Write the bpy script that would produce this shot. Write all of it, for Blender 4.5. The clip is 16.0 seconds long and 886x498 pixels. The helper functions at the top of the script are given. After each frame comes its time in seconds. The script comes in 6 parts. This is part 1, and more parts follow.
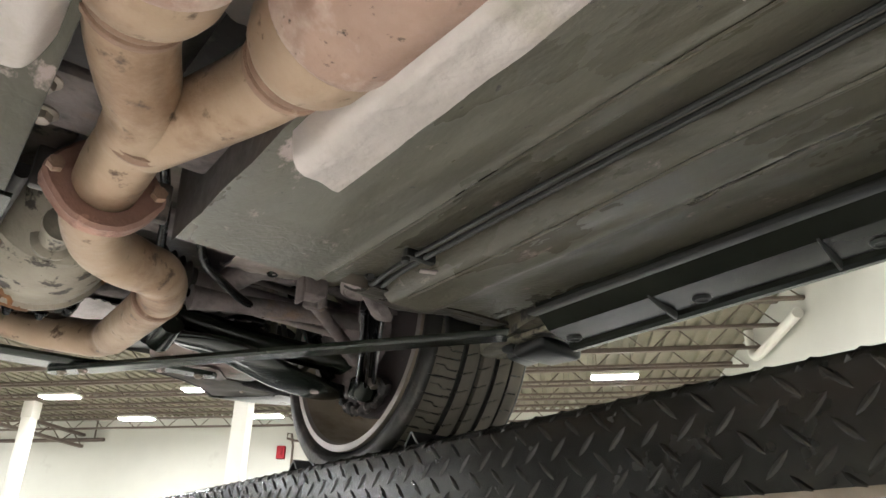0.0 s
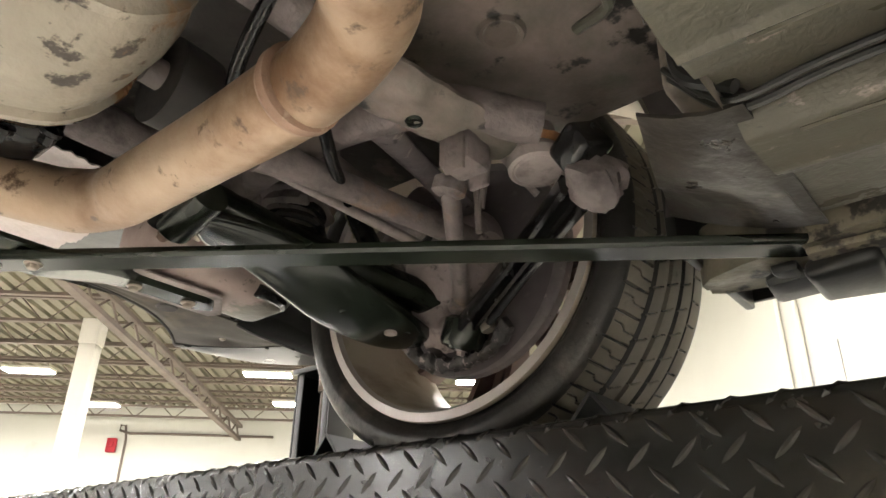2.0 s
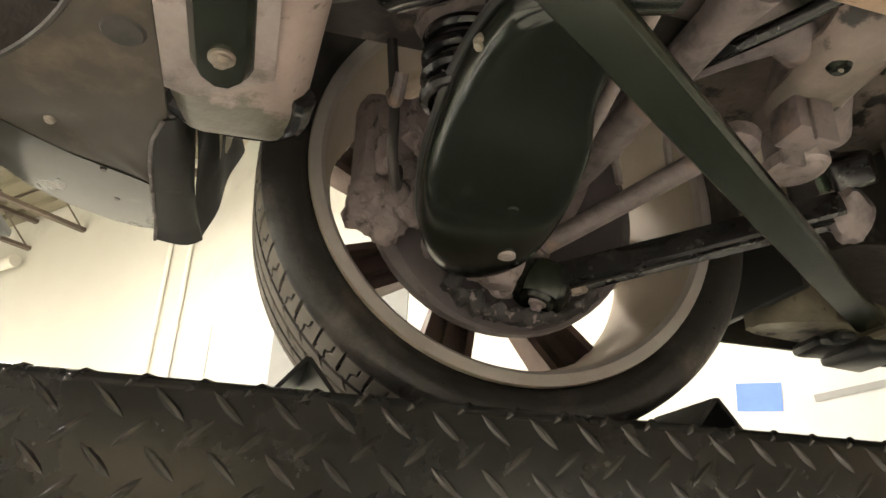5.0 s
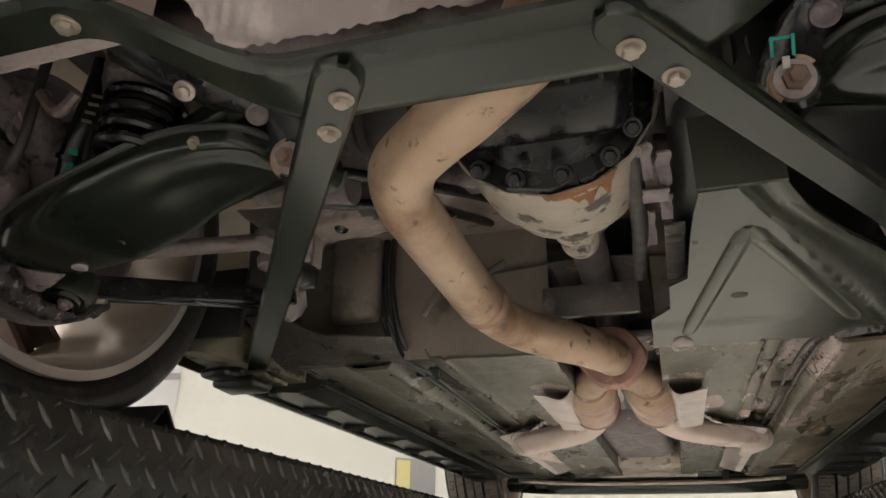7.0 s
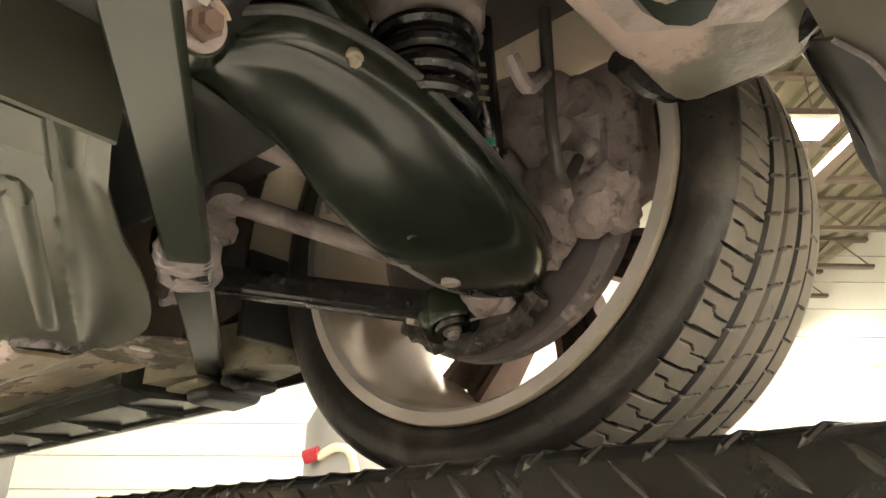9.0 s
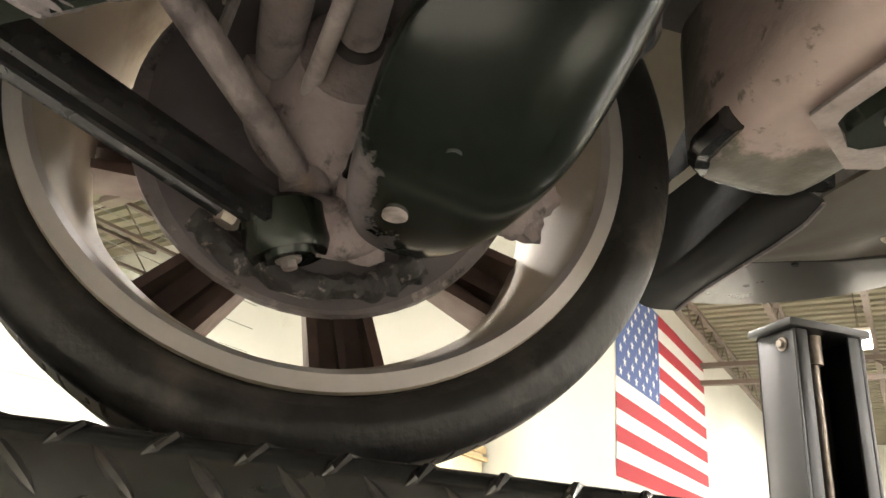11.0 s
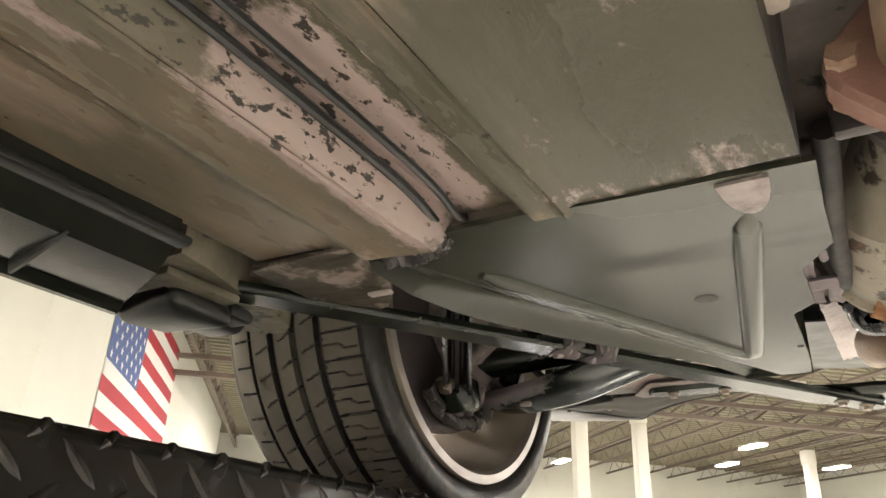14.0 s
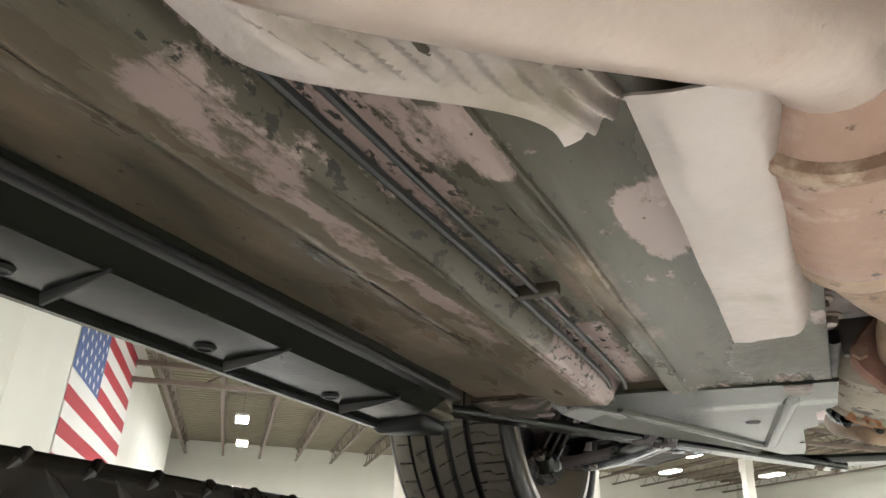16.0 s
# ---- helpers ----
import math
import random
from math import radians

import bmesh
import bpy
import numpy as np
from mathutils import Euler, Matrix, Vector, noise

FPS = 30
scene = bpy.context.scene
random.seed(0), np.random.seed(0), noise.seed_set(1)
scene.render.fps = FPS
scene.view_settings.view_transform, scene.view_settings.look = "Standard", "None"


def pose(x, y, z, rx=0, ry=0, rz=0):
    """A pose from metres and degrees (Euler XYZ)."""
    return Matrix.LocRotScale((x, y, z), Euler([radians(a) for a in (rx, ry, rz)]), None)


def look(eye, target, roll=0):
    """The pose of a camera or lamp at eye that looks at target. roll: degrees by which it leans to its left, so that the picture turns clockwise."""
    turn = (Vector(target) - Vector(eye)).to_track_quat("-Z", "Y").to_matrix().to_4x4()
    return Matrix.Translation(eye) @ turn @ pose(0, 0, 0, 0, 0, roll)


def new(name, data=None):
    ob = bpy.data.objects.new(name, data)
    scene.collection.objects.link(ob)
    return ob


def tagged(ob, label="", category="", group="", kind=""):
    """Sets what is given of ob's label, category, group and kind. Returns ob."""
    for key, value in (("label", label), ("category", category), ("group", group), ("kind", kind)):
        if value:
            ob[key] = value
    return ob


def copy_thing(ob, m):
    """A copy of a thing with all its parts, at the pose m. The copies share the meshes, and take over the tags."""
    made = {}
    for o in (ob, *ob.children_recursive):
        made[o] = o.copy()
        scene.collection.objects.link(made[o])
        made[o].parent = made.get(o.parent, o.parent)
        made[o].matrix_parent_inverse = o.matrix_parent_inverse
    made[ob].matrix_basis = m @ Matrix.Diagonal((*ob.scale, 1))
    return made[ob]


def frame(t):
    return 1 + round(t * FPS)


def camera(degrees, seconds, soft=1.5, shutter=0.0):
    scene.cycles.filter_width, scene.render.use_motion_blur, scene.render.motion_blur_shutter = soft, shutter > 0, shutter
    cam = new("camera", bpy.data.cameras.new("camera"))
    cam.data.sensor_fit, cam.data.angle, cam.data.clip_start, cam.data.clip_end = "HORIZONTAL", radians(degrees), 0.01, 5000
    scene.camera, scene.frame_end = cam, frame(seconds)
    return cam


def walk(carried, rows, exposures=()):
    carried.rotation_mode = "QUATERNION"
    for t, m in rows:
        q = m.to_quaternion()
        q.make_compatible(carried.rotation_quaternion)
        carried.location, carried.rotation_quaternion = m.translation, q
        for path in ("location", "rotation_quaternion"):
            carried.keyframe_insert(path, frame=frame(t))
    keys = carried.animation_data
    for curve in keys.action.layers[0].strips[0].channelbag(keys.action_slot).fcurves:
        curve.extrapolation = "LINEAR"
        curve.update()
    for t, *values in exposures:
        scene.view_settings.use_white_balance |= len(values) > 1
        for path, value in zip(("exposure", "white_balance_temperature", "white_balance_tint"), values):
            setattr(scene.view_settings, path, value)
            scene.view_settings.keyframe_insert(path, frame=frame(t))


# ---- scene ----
cam = camera(63.8, 16.0)
PATH = [
    (0, (0.137, 1.322, -0.179), (-0.963, -0.122, 0.659), 0.98),
    (0.5, (0.144, 1.162, -0.178), (-1.006, -0.238, 0.668), 1.17),
    (1, (0.175, 0.981, -0.181), (-1.054, -0.348, 0.669), 1.37),
    (1.5, (0.163, 0.794, -0.164), (-1.142, -0.463, 0.683), 1.15),
    (2, (0.139, 0.643, -0.150), (-1.245, -0.521, 0.703), 1.06),
    (2.5, (0.121, 0.483, -0.137), (-1.385, -0.520, 0.715), 1.01),
    (3, (0.129, 0.306, -0.131), (-1.535, -0.437, 0.692), 0.17),
    (3.2, (0.146, 0.250, -0.119), (-1.570, -0.384, 0.690), 0.13),
    (5.3, (0.073, -0.377, -0.128), (-1.632, 0.275, 0.688), 1.85),
    (5.5, (0.067, -0.439, -0.143), (-1.583, 0.345, 0.672), 1.59),
    (6, (0.092, -0.589, -0.169), (-1.305, 0.595, 0.636), 0.95),
    (6.5, (0.117, -0.658, -0.143), (-0.853, 0.900, 0.651), 0.96),
    (7, (0.109, -0.689, -0.144), (-0.446, 1.061, 0.650), 0.93),
    (7.5, (0.101, -0.654, -0.139), (-0.064, 1.177, 0.648), 1.09),
    (8, (0.131, -0.584, -0.099), (0.441, 1.229, 0.687), 0.94),
    (8.5, (0.101, -0.540, -0.080), (0.989, 1.069, 0.708), 0.87),
    (9, (0.081, -0.462, -0.061), (1.460, 0.755, 0.725), 0.07),
    (9.5, (0.077, -0.387, -0.049), (1.694, 0.490, 0.735), -0.29),
    (9.7, (0.092, -0.359, -0.039), (1.757, 0.423, 0.746), 0.32),
    (11.8, (0.107, 0.331, -0.047), (1.667, -0.629, 0.757), 3.47),
    (12, (0.086, 0.402, -0.061), (1.614, -0.604, 0.747), 1.89),
    (12.5, (0.086, 0.569, -0.069), (1.456, -0.640, 0.744), 2.10),
    (13, (0.067, 0.680, -0.098), (1.251, -0.705, 0.725), 2.25),
    (13.5, (0.063, 0.811, -0.082), (1.114, -0.678, 0.743), 2.40),
    (14, (0.090, 0.963, -0.069), (1.065, -0.572, 0.762), 2.58),
    (14.5, (0.126, 1.107, -0.062), (1.068, -0.460, 0.749), 2.97),
    (15, (0.146, 1.239, -0.057), (1.052, -0.348, 0.755), 3.08),
    (15.5, (0.134, 1.346, -0.051), (0.995, -0.250, 0.792), 2.02),
    (16, (0.131, 1.479, -0.054), (0.982, -0.120, 0.793), 2.07),
]
EXPOSURES = [(0, -0.12, 5920, 10.9), (1, 0.01, 6070, 12.2), (2, 0.3, 6370, 12.4), (3.2, 0.52, 6440, 12.2), (5.4, 0.3, 6930, 11.1), (6.2, -0.11, 6230, 15.1), (7, -0.43, 6270, 15.4), (8, -0.22, 6220, 14), (9, 0.78, 7220, 11.8), (9.7, 0.78, 6740, 10.1), (12, 0.48, 6590, 12.8), (14.5, 0.18, 6540, 12.6), (15.5, -0.03, 6250, 11.6), (16, -0.15, 5990, 10.8)]
walk(cam, [(t, look(eye, target, roll)) for t, eye, target, roll in PATH], EXPOSURES)

# ---------------------------------------------------------------- world
world = bpy.data.worlds.new("hall_air")
scene.world = world
world.use_nodes = True
world.node_tree.nodes["Background"].inputs[0].default_value = (0.9, 0.95, 1.0, 1)
world.node_tree.nodes["Background"].inputs[1].default_value = 0.02
scene.view_settings.exposure = 0.0

FLOOR_Z, CEIL_Z = -1.75, 4.95


# ---------------------------------------------------------------- materials
def mat(name, base, second=None, rough=0.5, rough2=None, metal=0.0, scale=8.0, mix=0.5, bump=0.0, bump_scale=60.0,
        third=None, third_scale=3.0, third_at=0.6, coat=0.0, spec=0.5, stretch=(1, 1, 1), ripple=0.0, third_w=0.05, fourth=None, fourth_scale=8.0, fourth_at=0.6):
    """Two tones blended by noise, a third in larger patches, uneven gloss and a fine relief."""
    m = bpy.data.materials.new(name)
    m.use_nodes = True
    t = m.node_tree
    b = t.nodes["Principled BSDF"]
    tc = t.nodes.new("ShaderNodeTexCoord")
    mp = t.nodes.new("ShaderNodeMapping")
    mp.inputs["Scale"].default_value = stretch
    t.links.new(tc.outputs["Object"], mp.inputs[0])

    def noisy(s, detail=6.0, lo=0.3, hi=0.7):
        n = t.nodes.new("ShaderNodeTexNoise")
        n.inputs["Scale"].default_value, n.inputs["Detail"].default_value = s, detail
        n.inputs["Roughness"].default_value = 0.62
        t.links.new(mp.outputs[0], n.inputs["Vector"])
        r = t.nodes.new("ShaderNodeMapRange")
        r.inputs[1].default_value, r.inputs[2].default_value = lo, hi
        t.links.new(n.outputs[0], r.inputs[0])
        return r.outputs[0]

    def blend(fac, a, c):
        x = t.nodes.new("ShaderNodeMix")
        x.data_type = "RGBA"
        t.links.new(fac, x.inputs[0])
        for sock, v in ((x.inputs[6], a), (x.inputs[7], c)):
            if isinstance(v, tuple):
                sock.default_value = (*v, 1)
            else:
                t.links.new(v, sock)
        return x.outputs[2]

    second = second or tuple(v * 0.75 for v in base)
    col = blend(noisy(scale, lo=0.5 - mix * 0.4, hi=0.5 + mix * 0.4), base, second)
    if third:
        col = blend(noisy(third_scale, 9.0, third_at, third_at + third_w), col, third)
    if fourth:
        col = blend(noisy(fourth_scale, 8.0, fourth_at, fourth_at + 0.08), col, fourth)
    t.links.new(col, b.inputs["Base Color"])
    b.inputs["Metallic"].default_value = metal
    b.inputs["Specular IOR Level"].default_value = spec
    b.inputs["Coat Weight"].default_value = coat
    if rough2 is None:
        rough2 = min(1.0, rough + 0.12)
    rr = t.nodes.new("ShaderNodeMapRange")
    rr.inputs[3].default_value, rr.inputs[4].default_value = rough, rough2
    t.links.new(noisy(scale * 1.7), rr.inputs[0])
    t.links.new(rr.outputs[0], b.inputs["Roughness"])
    if bump:
        n = t.nodes.new("ShaderNodeTexNoise")
        n.inputs["Scale"].default_value, n.inputs["Detail"].default_value = bump_scale, 5.0
        t.links.new(mp.outputs[0], n.inputs["Vector"])
        height = n.outputs[0]
        if ripple:
            rp = t.nodes.new("ShaderNodeTexNoise")
            rp.inputs["Scale"].default_value, rp.inputs["Detail"].default_value, rp.inputs["Distortion"].default_value = 85.0, 3.0, 1.5
            t.links.new(mp.outputs[0], rp.inputs["Vector"])
            mu = t.nodes.new("ShaderNodeMath")
            mu.operation = "MULTIPLY"
            t.links.new(rp.outputs[0], mu.inputs[0])
            t.links.new(noisy(5.0, 3.0, 0.54, 0.66), mu.inputs[1])
            ma = t.nodes.new("ShaderNodeMath")
            ma.operation = "MULTIPLY_ADD"
            ma.inputs[1].default_value = ripple
            t.links.new(mu.outputs[0], ma.inputs[0])
            t.links.new(n.outputs[0], ma.inputs[2])
            height = ma.outputs[0]
        bp = t.nodes.new("ShaderNodeBump")
        bp.inputs["Strength"].default_value, bp.inputs["Distance"].default_value = bump, 0.004
        t.links.new(height, bp.inputs["Height"])
        t.links.new(bp.outputs[0], b.inputs["Normal"])
    return m


def glow(name, colour, strength):
    m = bpy.data.materials.new(name)
    m.use_nodes = True
    b = m.node_tree.nodes["Principled BSDF"]
    b.inputs["Emission Color"].default_value = (*colour, 1)
    b.inputs["Emission Strength"].default_value = strength
    b.inputs["Base Color"].default_value = (0.8, 0.8, 0.8, 1)
    return m


UNDERSEAL = mat("underseal", (0.15, 0.145, 0.115), (0.085, 0.083, 0.068), 0.26, 0.5, scale=6, mix=0.8, bump=0.5, bump_scale=34,
                third=(0.33, 0.26, 0.22), third_scale=7.0, third_at=0.6, stretch=(1, 0.28, 1), ripple=2.2)


def floor_wax():
    """Waxy underseal over pink primer: worn through in streaks along the channel, glossy runs, brown film."""
    m = bpy.data.materials.new("floor_wax")
    m.use_nodes = True
    t = m.node_tree
    b = t.nodes["Principled BSDF"]
    tc = t.nodes.new("ShaderNodeTexCoord")
    sx = t.nodes.new("ShaderNodeSeparateXYZ")
    t.links.new(tc.outputs["Object"], sx.inputs[0])

    def math_(op, *v):
        n = t.nodes.new("ShaderNodeMath")
        n.operation = op
        for k, q in enumerate(v):
            if isinstance(q, (int, float)):
                n.inputs[k].default_value = q
            else:
                t.links.new(q, n.inputs[k])
        return n.outputs[0]

    def ramp(v, lo, hi, a=0.0, c=1.0):
        n = t.nodes.new("ShaderNodeMapRange")
        n.inputs[1].default_value, n.inputs[2].default_value, n.inputs[3].default_value, n.inputs[4].default_value = lo, hi, a, c
        t.links.new(v, n.inputs[0])
        return n.outputs[0]

    def noisy(scale, stretch, detail=7.0, rough=0.62, twist=0.0):
        mp = t.nodes.new("ShaderNodeMapping")
        mp.inputs["Scale"].default_value = stretch
        t.links.new(tc.outputs["Object"], mp.inputs[0])
        n = t.nodes.new("ShaderNodeTexNoise")
        n.inputs["Scale"].default_value, n.inputs["Detail"].default_value = scale, detail
        n.inputs["Roughness"].default_value, n.inputs["Distortion"].default_value = rough, twist
        t.links.new(mp.outputs[0], n.inputs["Vector"])
        return n.outputs[0]

    def band(v, mid, half):
        return ramp(math_("ABSOLUTE", math_("SUBTRACT", v, mid)), half * 0.6, half, 1.0, 0.0)

    def blend(fac, a, c):
        x = t.nodes.new("ShaderNodeMix")
        x.data_type = "RGBA"
        t.links.new(fac, x.inputs[0])
        for sock, v in ((x.inputs[6], a), (x.inputs[7], c)):
            if isinstance(v, tuple):
                sock.default_value = (*v, 1)
            else:
                t.links.new(v, sock)
        return x.outputs[2]

    ragged = math_("MULTIPLY", math_("SUBTRACT", noisy(26.0, (1, 0.45, 1), 6.0, 0.7), 0.5), 0.045)
    X, Y = math_("ADD", sx.outputs[0], ragged), math_("ADD", sx.outputs[1], math_("MULTIPLY", ragged, 1.6))

    def patch(x, hx, y, hy, k):
        return math_("MULTIPLY", math_("MULTIPLY", band(X, x, hx), band(Y, y, hy)), k)

    # smooth olive-grey wax, with a brown film towards the sill and pale drawn-out smears
    col = blend(ramp(noisy(3.0, (1, 0.40, 1), 4.0, 0.55, 0.8), 0.38, 0.64), (0.072, 0.067, 0.051), (0.140, 0.129, 0.099))
    col = blend(math_("MULTIPLY", ramp(noisy(4.2, (1, 0.30, 1), 5.0, 0.55, 1.2), 0.37, 0.60), ramp(X, 0.37, 0.50, 0.10, 1.0)), col, (0.27, 0.205, 0.140))
    col = blend(ramp(noisy(9.0, (1, 0.16, 1), 7.0, 0.6, 0.4), 0.57, 0.72, 0.0, 0.55), col, (0.20, 0.178, 0.145))
    # darker olive blended in beside the tunnel at right, and over the left floor
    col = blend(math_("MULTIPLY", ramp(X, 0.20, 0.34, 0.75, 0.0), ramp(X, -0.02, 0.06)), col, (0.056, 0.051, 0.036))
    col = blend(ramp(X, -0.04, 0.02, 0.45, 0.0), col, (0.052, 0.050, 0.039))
    smear = math_("MAXIMUM", patch(0.288, 0.030, 0.87, 0.15, 1.0), patch(0.511, 0.034, 0.79, 0.06, 0.8))
    smear = math_("MAXIMUM", smear, patch(0.300, 0.05, 0.51, 0.03, 0.9))
    col = blend(math_("MULTIPLY", smear, ramp(noisy(16.0, (1, 0.18, 1), 6.0, 0.6), 0.40, 0.60)), col, (0.35, 0.27, 0.205))
    # pink primer where the wax is worn off
    wear = noisy(30.0, (1, 0.45, 1), 9.0, 0.72)
    bare = patch(0.350, 0.022, 1.40, 0.52, 1.10)
    for x, hx, y, hy, k in ((0.358, 0.046, 0.65, 0.17, 1.2), (0.350, 0.013, 0.84, 0.14, 0.85), (0.412, 0.014, 1.04, 0.34, 0.85), (0.198, 0.036, 1.01, 0.080, 1.4), (0.302, 0.040, 1.16, 0.06, 0.95), (0.400, 0.035, 1.24, 0.09, 1.0),
                            (0.586, 0.016, 0.90, 0.40, 0.9), (-0.125, 0.05, 0.80, 0.05, 1.1), (0.135, 0.06, 0.75, 0.03, 0.9)):
        bare = math_("MAXIMUM", bare, patch(x, hx, y, hy, k))
    bare = math_("MAXIMUM", bare, math_("MULTIPLY", math_("MULTIPLY", band(Y, 0.52, 0.04), ramp(X, -0.02, 0.06)), 0.55))
    bare = math_("MAXIMUM", bare, 0.22)
    col = blend(ramp(math_("ADD", math_("MULTIPLY", bare, 0.32), wear), 0.69, 0.80), col, (0.36, 0.280, 0.262))
    col = blend(ramp(math_("ADD", noisy(110.0, (1, 0.5, 1), 4.0), math_("MULTIPLY", patch(0.350, 0.040, 0.95, 0.50, 1.0), 0.115)), 0.665, 0.71), col, (0.045, 0.041, 0.036))
    t.links.new(col, b.inputs["Base Color"])
    t.links.new(ramp(noisy(6.0, (1, 0.3, 1), 6.0), 0.36, 0.62, 0.17, 0.42), b.inputs["Roughness"])
    t.links.new(ramp(X, 0.02, 0.08, 0.36, 0.17), b.inputs["Specular IOR Level"])
    runs = math_("MULTIPLY", noisy(75.0, (1, 0.6, 1), 3.0, 0.5, 1.5), ramp(noisy(4.5, (1, 0.45, 1), 3.0), 0.53, 0.64))
    seal = math_("MULTIPLY", noisy(70.0, (1, 1, 1), 3.0, 0.5, 1.5), math_("MAXIMUM", patch(-0.24, 0.20, 0.575, 0.07, 1.0), patch(-0.50, 0.09, 0.62, 0.12, 1.0)))
    runs = math_("ADD", runs, math_("MULTIPLY", seal, 1.6))
    h = math_("ADD", math_("MULTIPLY", runs, 0.45), noisy(34.0, (1, 0.3, 1), 5.0))
    bp = t.nodes.new("ShaderNodeBump")
    bp.inputs["Strength"].default_value, bp.inputs["Distance"].default_value = 0.42, 0.004
    t.links.new(h, bp.inputs["Height"])
    t.links.new(bp.outputs[0], b.inputs["Normal"])
    return m


FLOOR_WAX = floor_wax()
UNDERSEAL_DARK = mat("dark_underseal", (0.135, 0.118, 0.112), (0.065, 0.058, 0.057), 0.32, 0.62, scale=12, mix=0.6, bump=0.5, bump_scale=45,
                     third=(0.25, 0.205, 0.19), third_scale=12, third_at=0.58, third_w=0.09)
DUSTY = mat("dusty_metal", (0.26, 0.218, 0.212), (0.145, 0.121, 0.120), 0.5, 0.8, metal=0.1, scale=16, mix=0.6, bump=0.8, bump_scale=70,
            third=(0.068, 0.057, 0.056), third_scale=22, third_at=0.50, third_w=0.2, fourth=(0.24, 0.17, 0.13), fourth_scale=9, fourth_at=0.60)
EXHAUST = mat("exhaust_steel", (0.46, 0.345, 0.25), (0.32, 0.205, 0.13), 0.36, 0.6, metal=0.45, scale=6, mix=0.6, bump=0.45, bump_scale=48,
              third=(0.19, 0.105, 0.056), third_scale=6, third_at=0.50, third_w=0.16, fourth=(0.11, 0.07, 0.045), fourth_scale=34, fourth_at=0.60)
RUSTY = mat("rusty_steel", (0.36, 0.235, 0.17), (0.23, 0.142, 0.10), 0.6, 0.8, metal=0.2, scale=18, mix=0.7, bump=0.5, bump_scale=120,
            third=(0.48, 0.37, 0.28), third_scale=14, third_at=0.6)
FLANGE_RUST = mat("rust_red_flange", (0.34, 0.19, 0.15), (0.21, 0.12, 0.095), 0.55, 0.8, metal=0.15, scale=24, mix=0.6, bump=0.6, bump_scale=110, third=(0.46, 0.27, 0.21), third_scale=16, third_at=0.58)
CAT_STEEL = mat("stained_catalyst_steel", (0.47, 0.33, 0.265), (0.34, 0.205, 0.155), 0.36, 0.6, metal=0.3, scale=9, mix=0.6, bump=0.5, bump_scale=70, third=(0.64, 0.53, 0.47), third_scale=7, third_at=0.51, third_w=0.12, fourth=(0.06, 0.045, 0.035), fourth_scale=70, fourth_at=0.62)
FRONT_STEEL = mat("pale_pipe_steel", (0.64, 0.545, 0.50), (0.52, 0.42, 0.365), 0.34, 0.56, metal=0.4, scale=7, mix=0.5, bump=0.3, bump_scale=60, third=(0.38, 0.22, 0.14), third_scale=9, third_at=0.56, third_w=0.12, fourth=(0.09, 0.06, 0.04), fourth_scale=60, fourth_at=0.66)
ORANGE_RUST = mat("orange_rust", (0.30, 0.135, 0.05), (0.17, 0.085, 0.045), 0.8, 0.95, scale=40, bump=0.6, bump_scale=150)
FOIL = mat("heat_shield_aluminium", (0.70, 0.62, 0.61), (0.56, 0.49, 0.48), 0.34, 0.55, metal=0.45, scale=9, mix=0.7, bump=0.22, bump_scale=190,
           third=(0.44, 0.40, 0.31), third_scale=9, third_at=0.60, third_w=0.14)
CAST = mat("cast_aluminium", (0.41, 0.365, 0.30), (0.27, 0.235, 0.19), 0.42, 0.7, metal=0.15, scale=9, mix=0.7, bump=0.9, bump_scale=46,
           third=(0.07, 0.06, 0.052), third_scale=28, third_at=0.555, third_w=0.06, fourth=(0.34, 0.18, 0.08), fourth_scale=7, fourth_at=0.57)
OILY = mat("oily_black", (0.006, 0.006, 0.007), (0.012, 0.011, 0.011), 0.18, 0.32, scale=14, spec=0.25, third=(0.05, 0.035, 0.025), third_scale=12, third_at=0.64)
SHIELD = mat("dull_shield_aluminium", (0.60, 0.535, 0.515), (0.46, 0.41, 0.385), 0.36, 0.58, metal=0.45, scale=7, mix=0.7, bump=0.7, bump_scale=42, third=(0.37, 0.33, 0.25), third_scale=6, third_at=0.54, third_w=0.16)
UNDER_PANEL = mat("dusty_bumper_plastic", (0.095, 0.082, 0.066), (0.065, 0.056, 0.046), 0.42, 0.6, scale=6, mix=0.7, spec=0.3, bump=0.1, bump_scale=40, third=(0.15, 0.115, 0.085), third_scale=9, third_at=0.57, third_w=0.14)
WET_UNDERSEAL = mat("wet_underseal", (0.052, 0.044, 0.037), (0.030, 0.026, 0.022), 0.25, 0.55, scale=14, mix=0.6, bump=0.7, bump_scale=45, third=(0.13, 0.105, 0.085), third_scale=16, third_at=0.58, third_w=0.1)
BLACK_PLASTIC = mat("black_plastic", (0.018, 0.019, 0.018), (0.028, 0.028, 0.027), 0.32, 0.45, scale=12, bump=0.06, bump_scale=200)
GREEN_PLASTIC = mat("grey_plastic_panel", (0.048, 0.050, 0.036), (0.038, 0.039, 0.030), 0.23, 0.27, scale=2.5, mix=1.2, spec=0.5)
BLACK_STEEL = mat("black_painted_steel", (0.012, 0.016, 0.011), (0.017, 0.021, 0.015), 0.20, 0.24, scale=5)
SATIN_BUMPER = mat("bumper_plastic", (0.045, 0.042, 0.036), (0.034, 0.032, 0.028), 0.24, 0.38, scale=5, mix=0.7, coat=0.3, third=(0.085, 0.07, 0.055), third_scale=9, third_at=0.58, third_w=0.14)
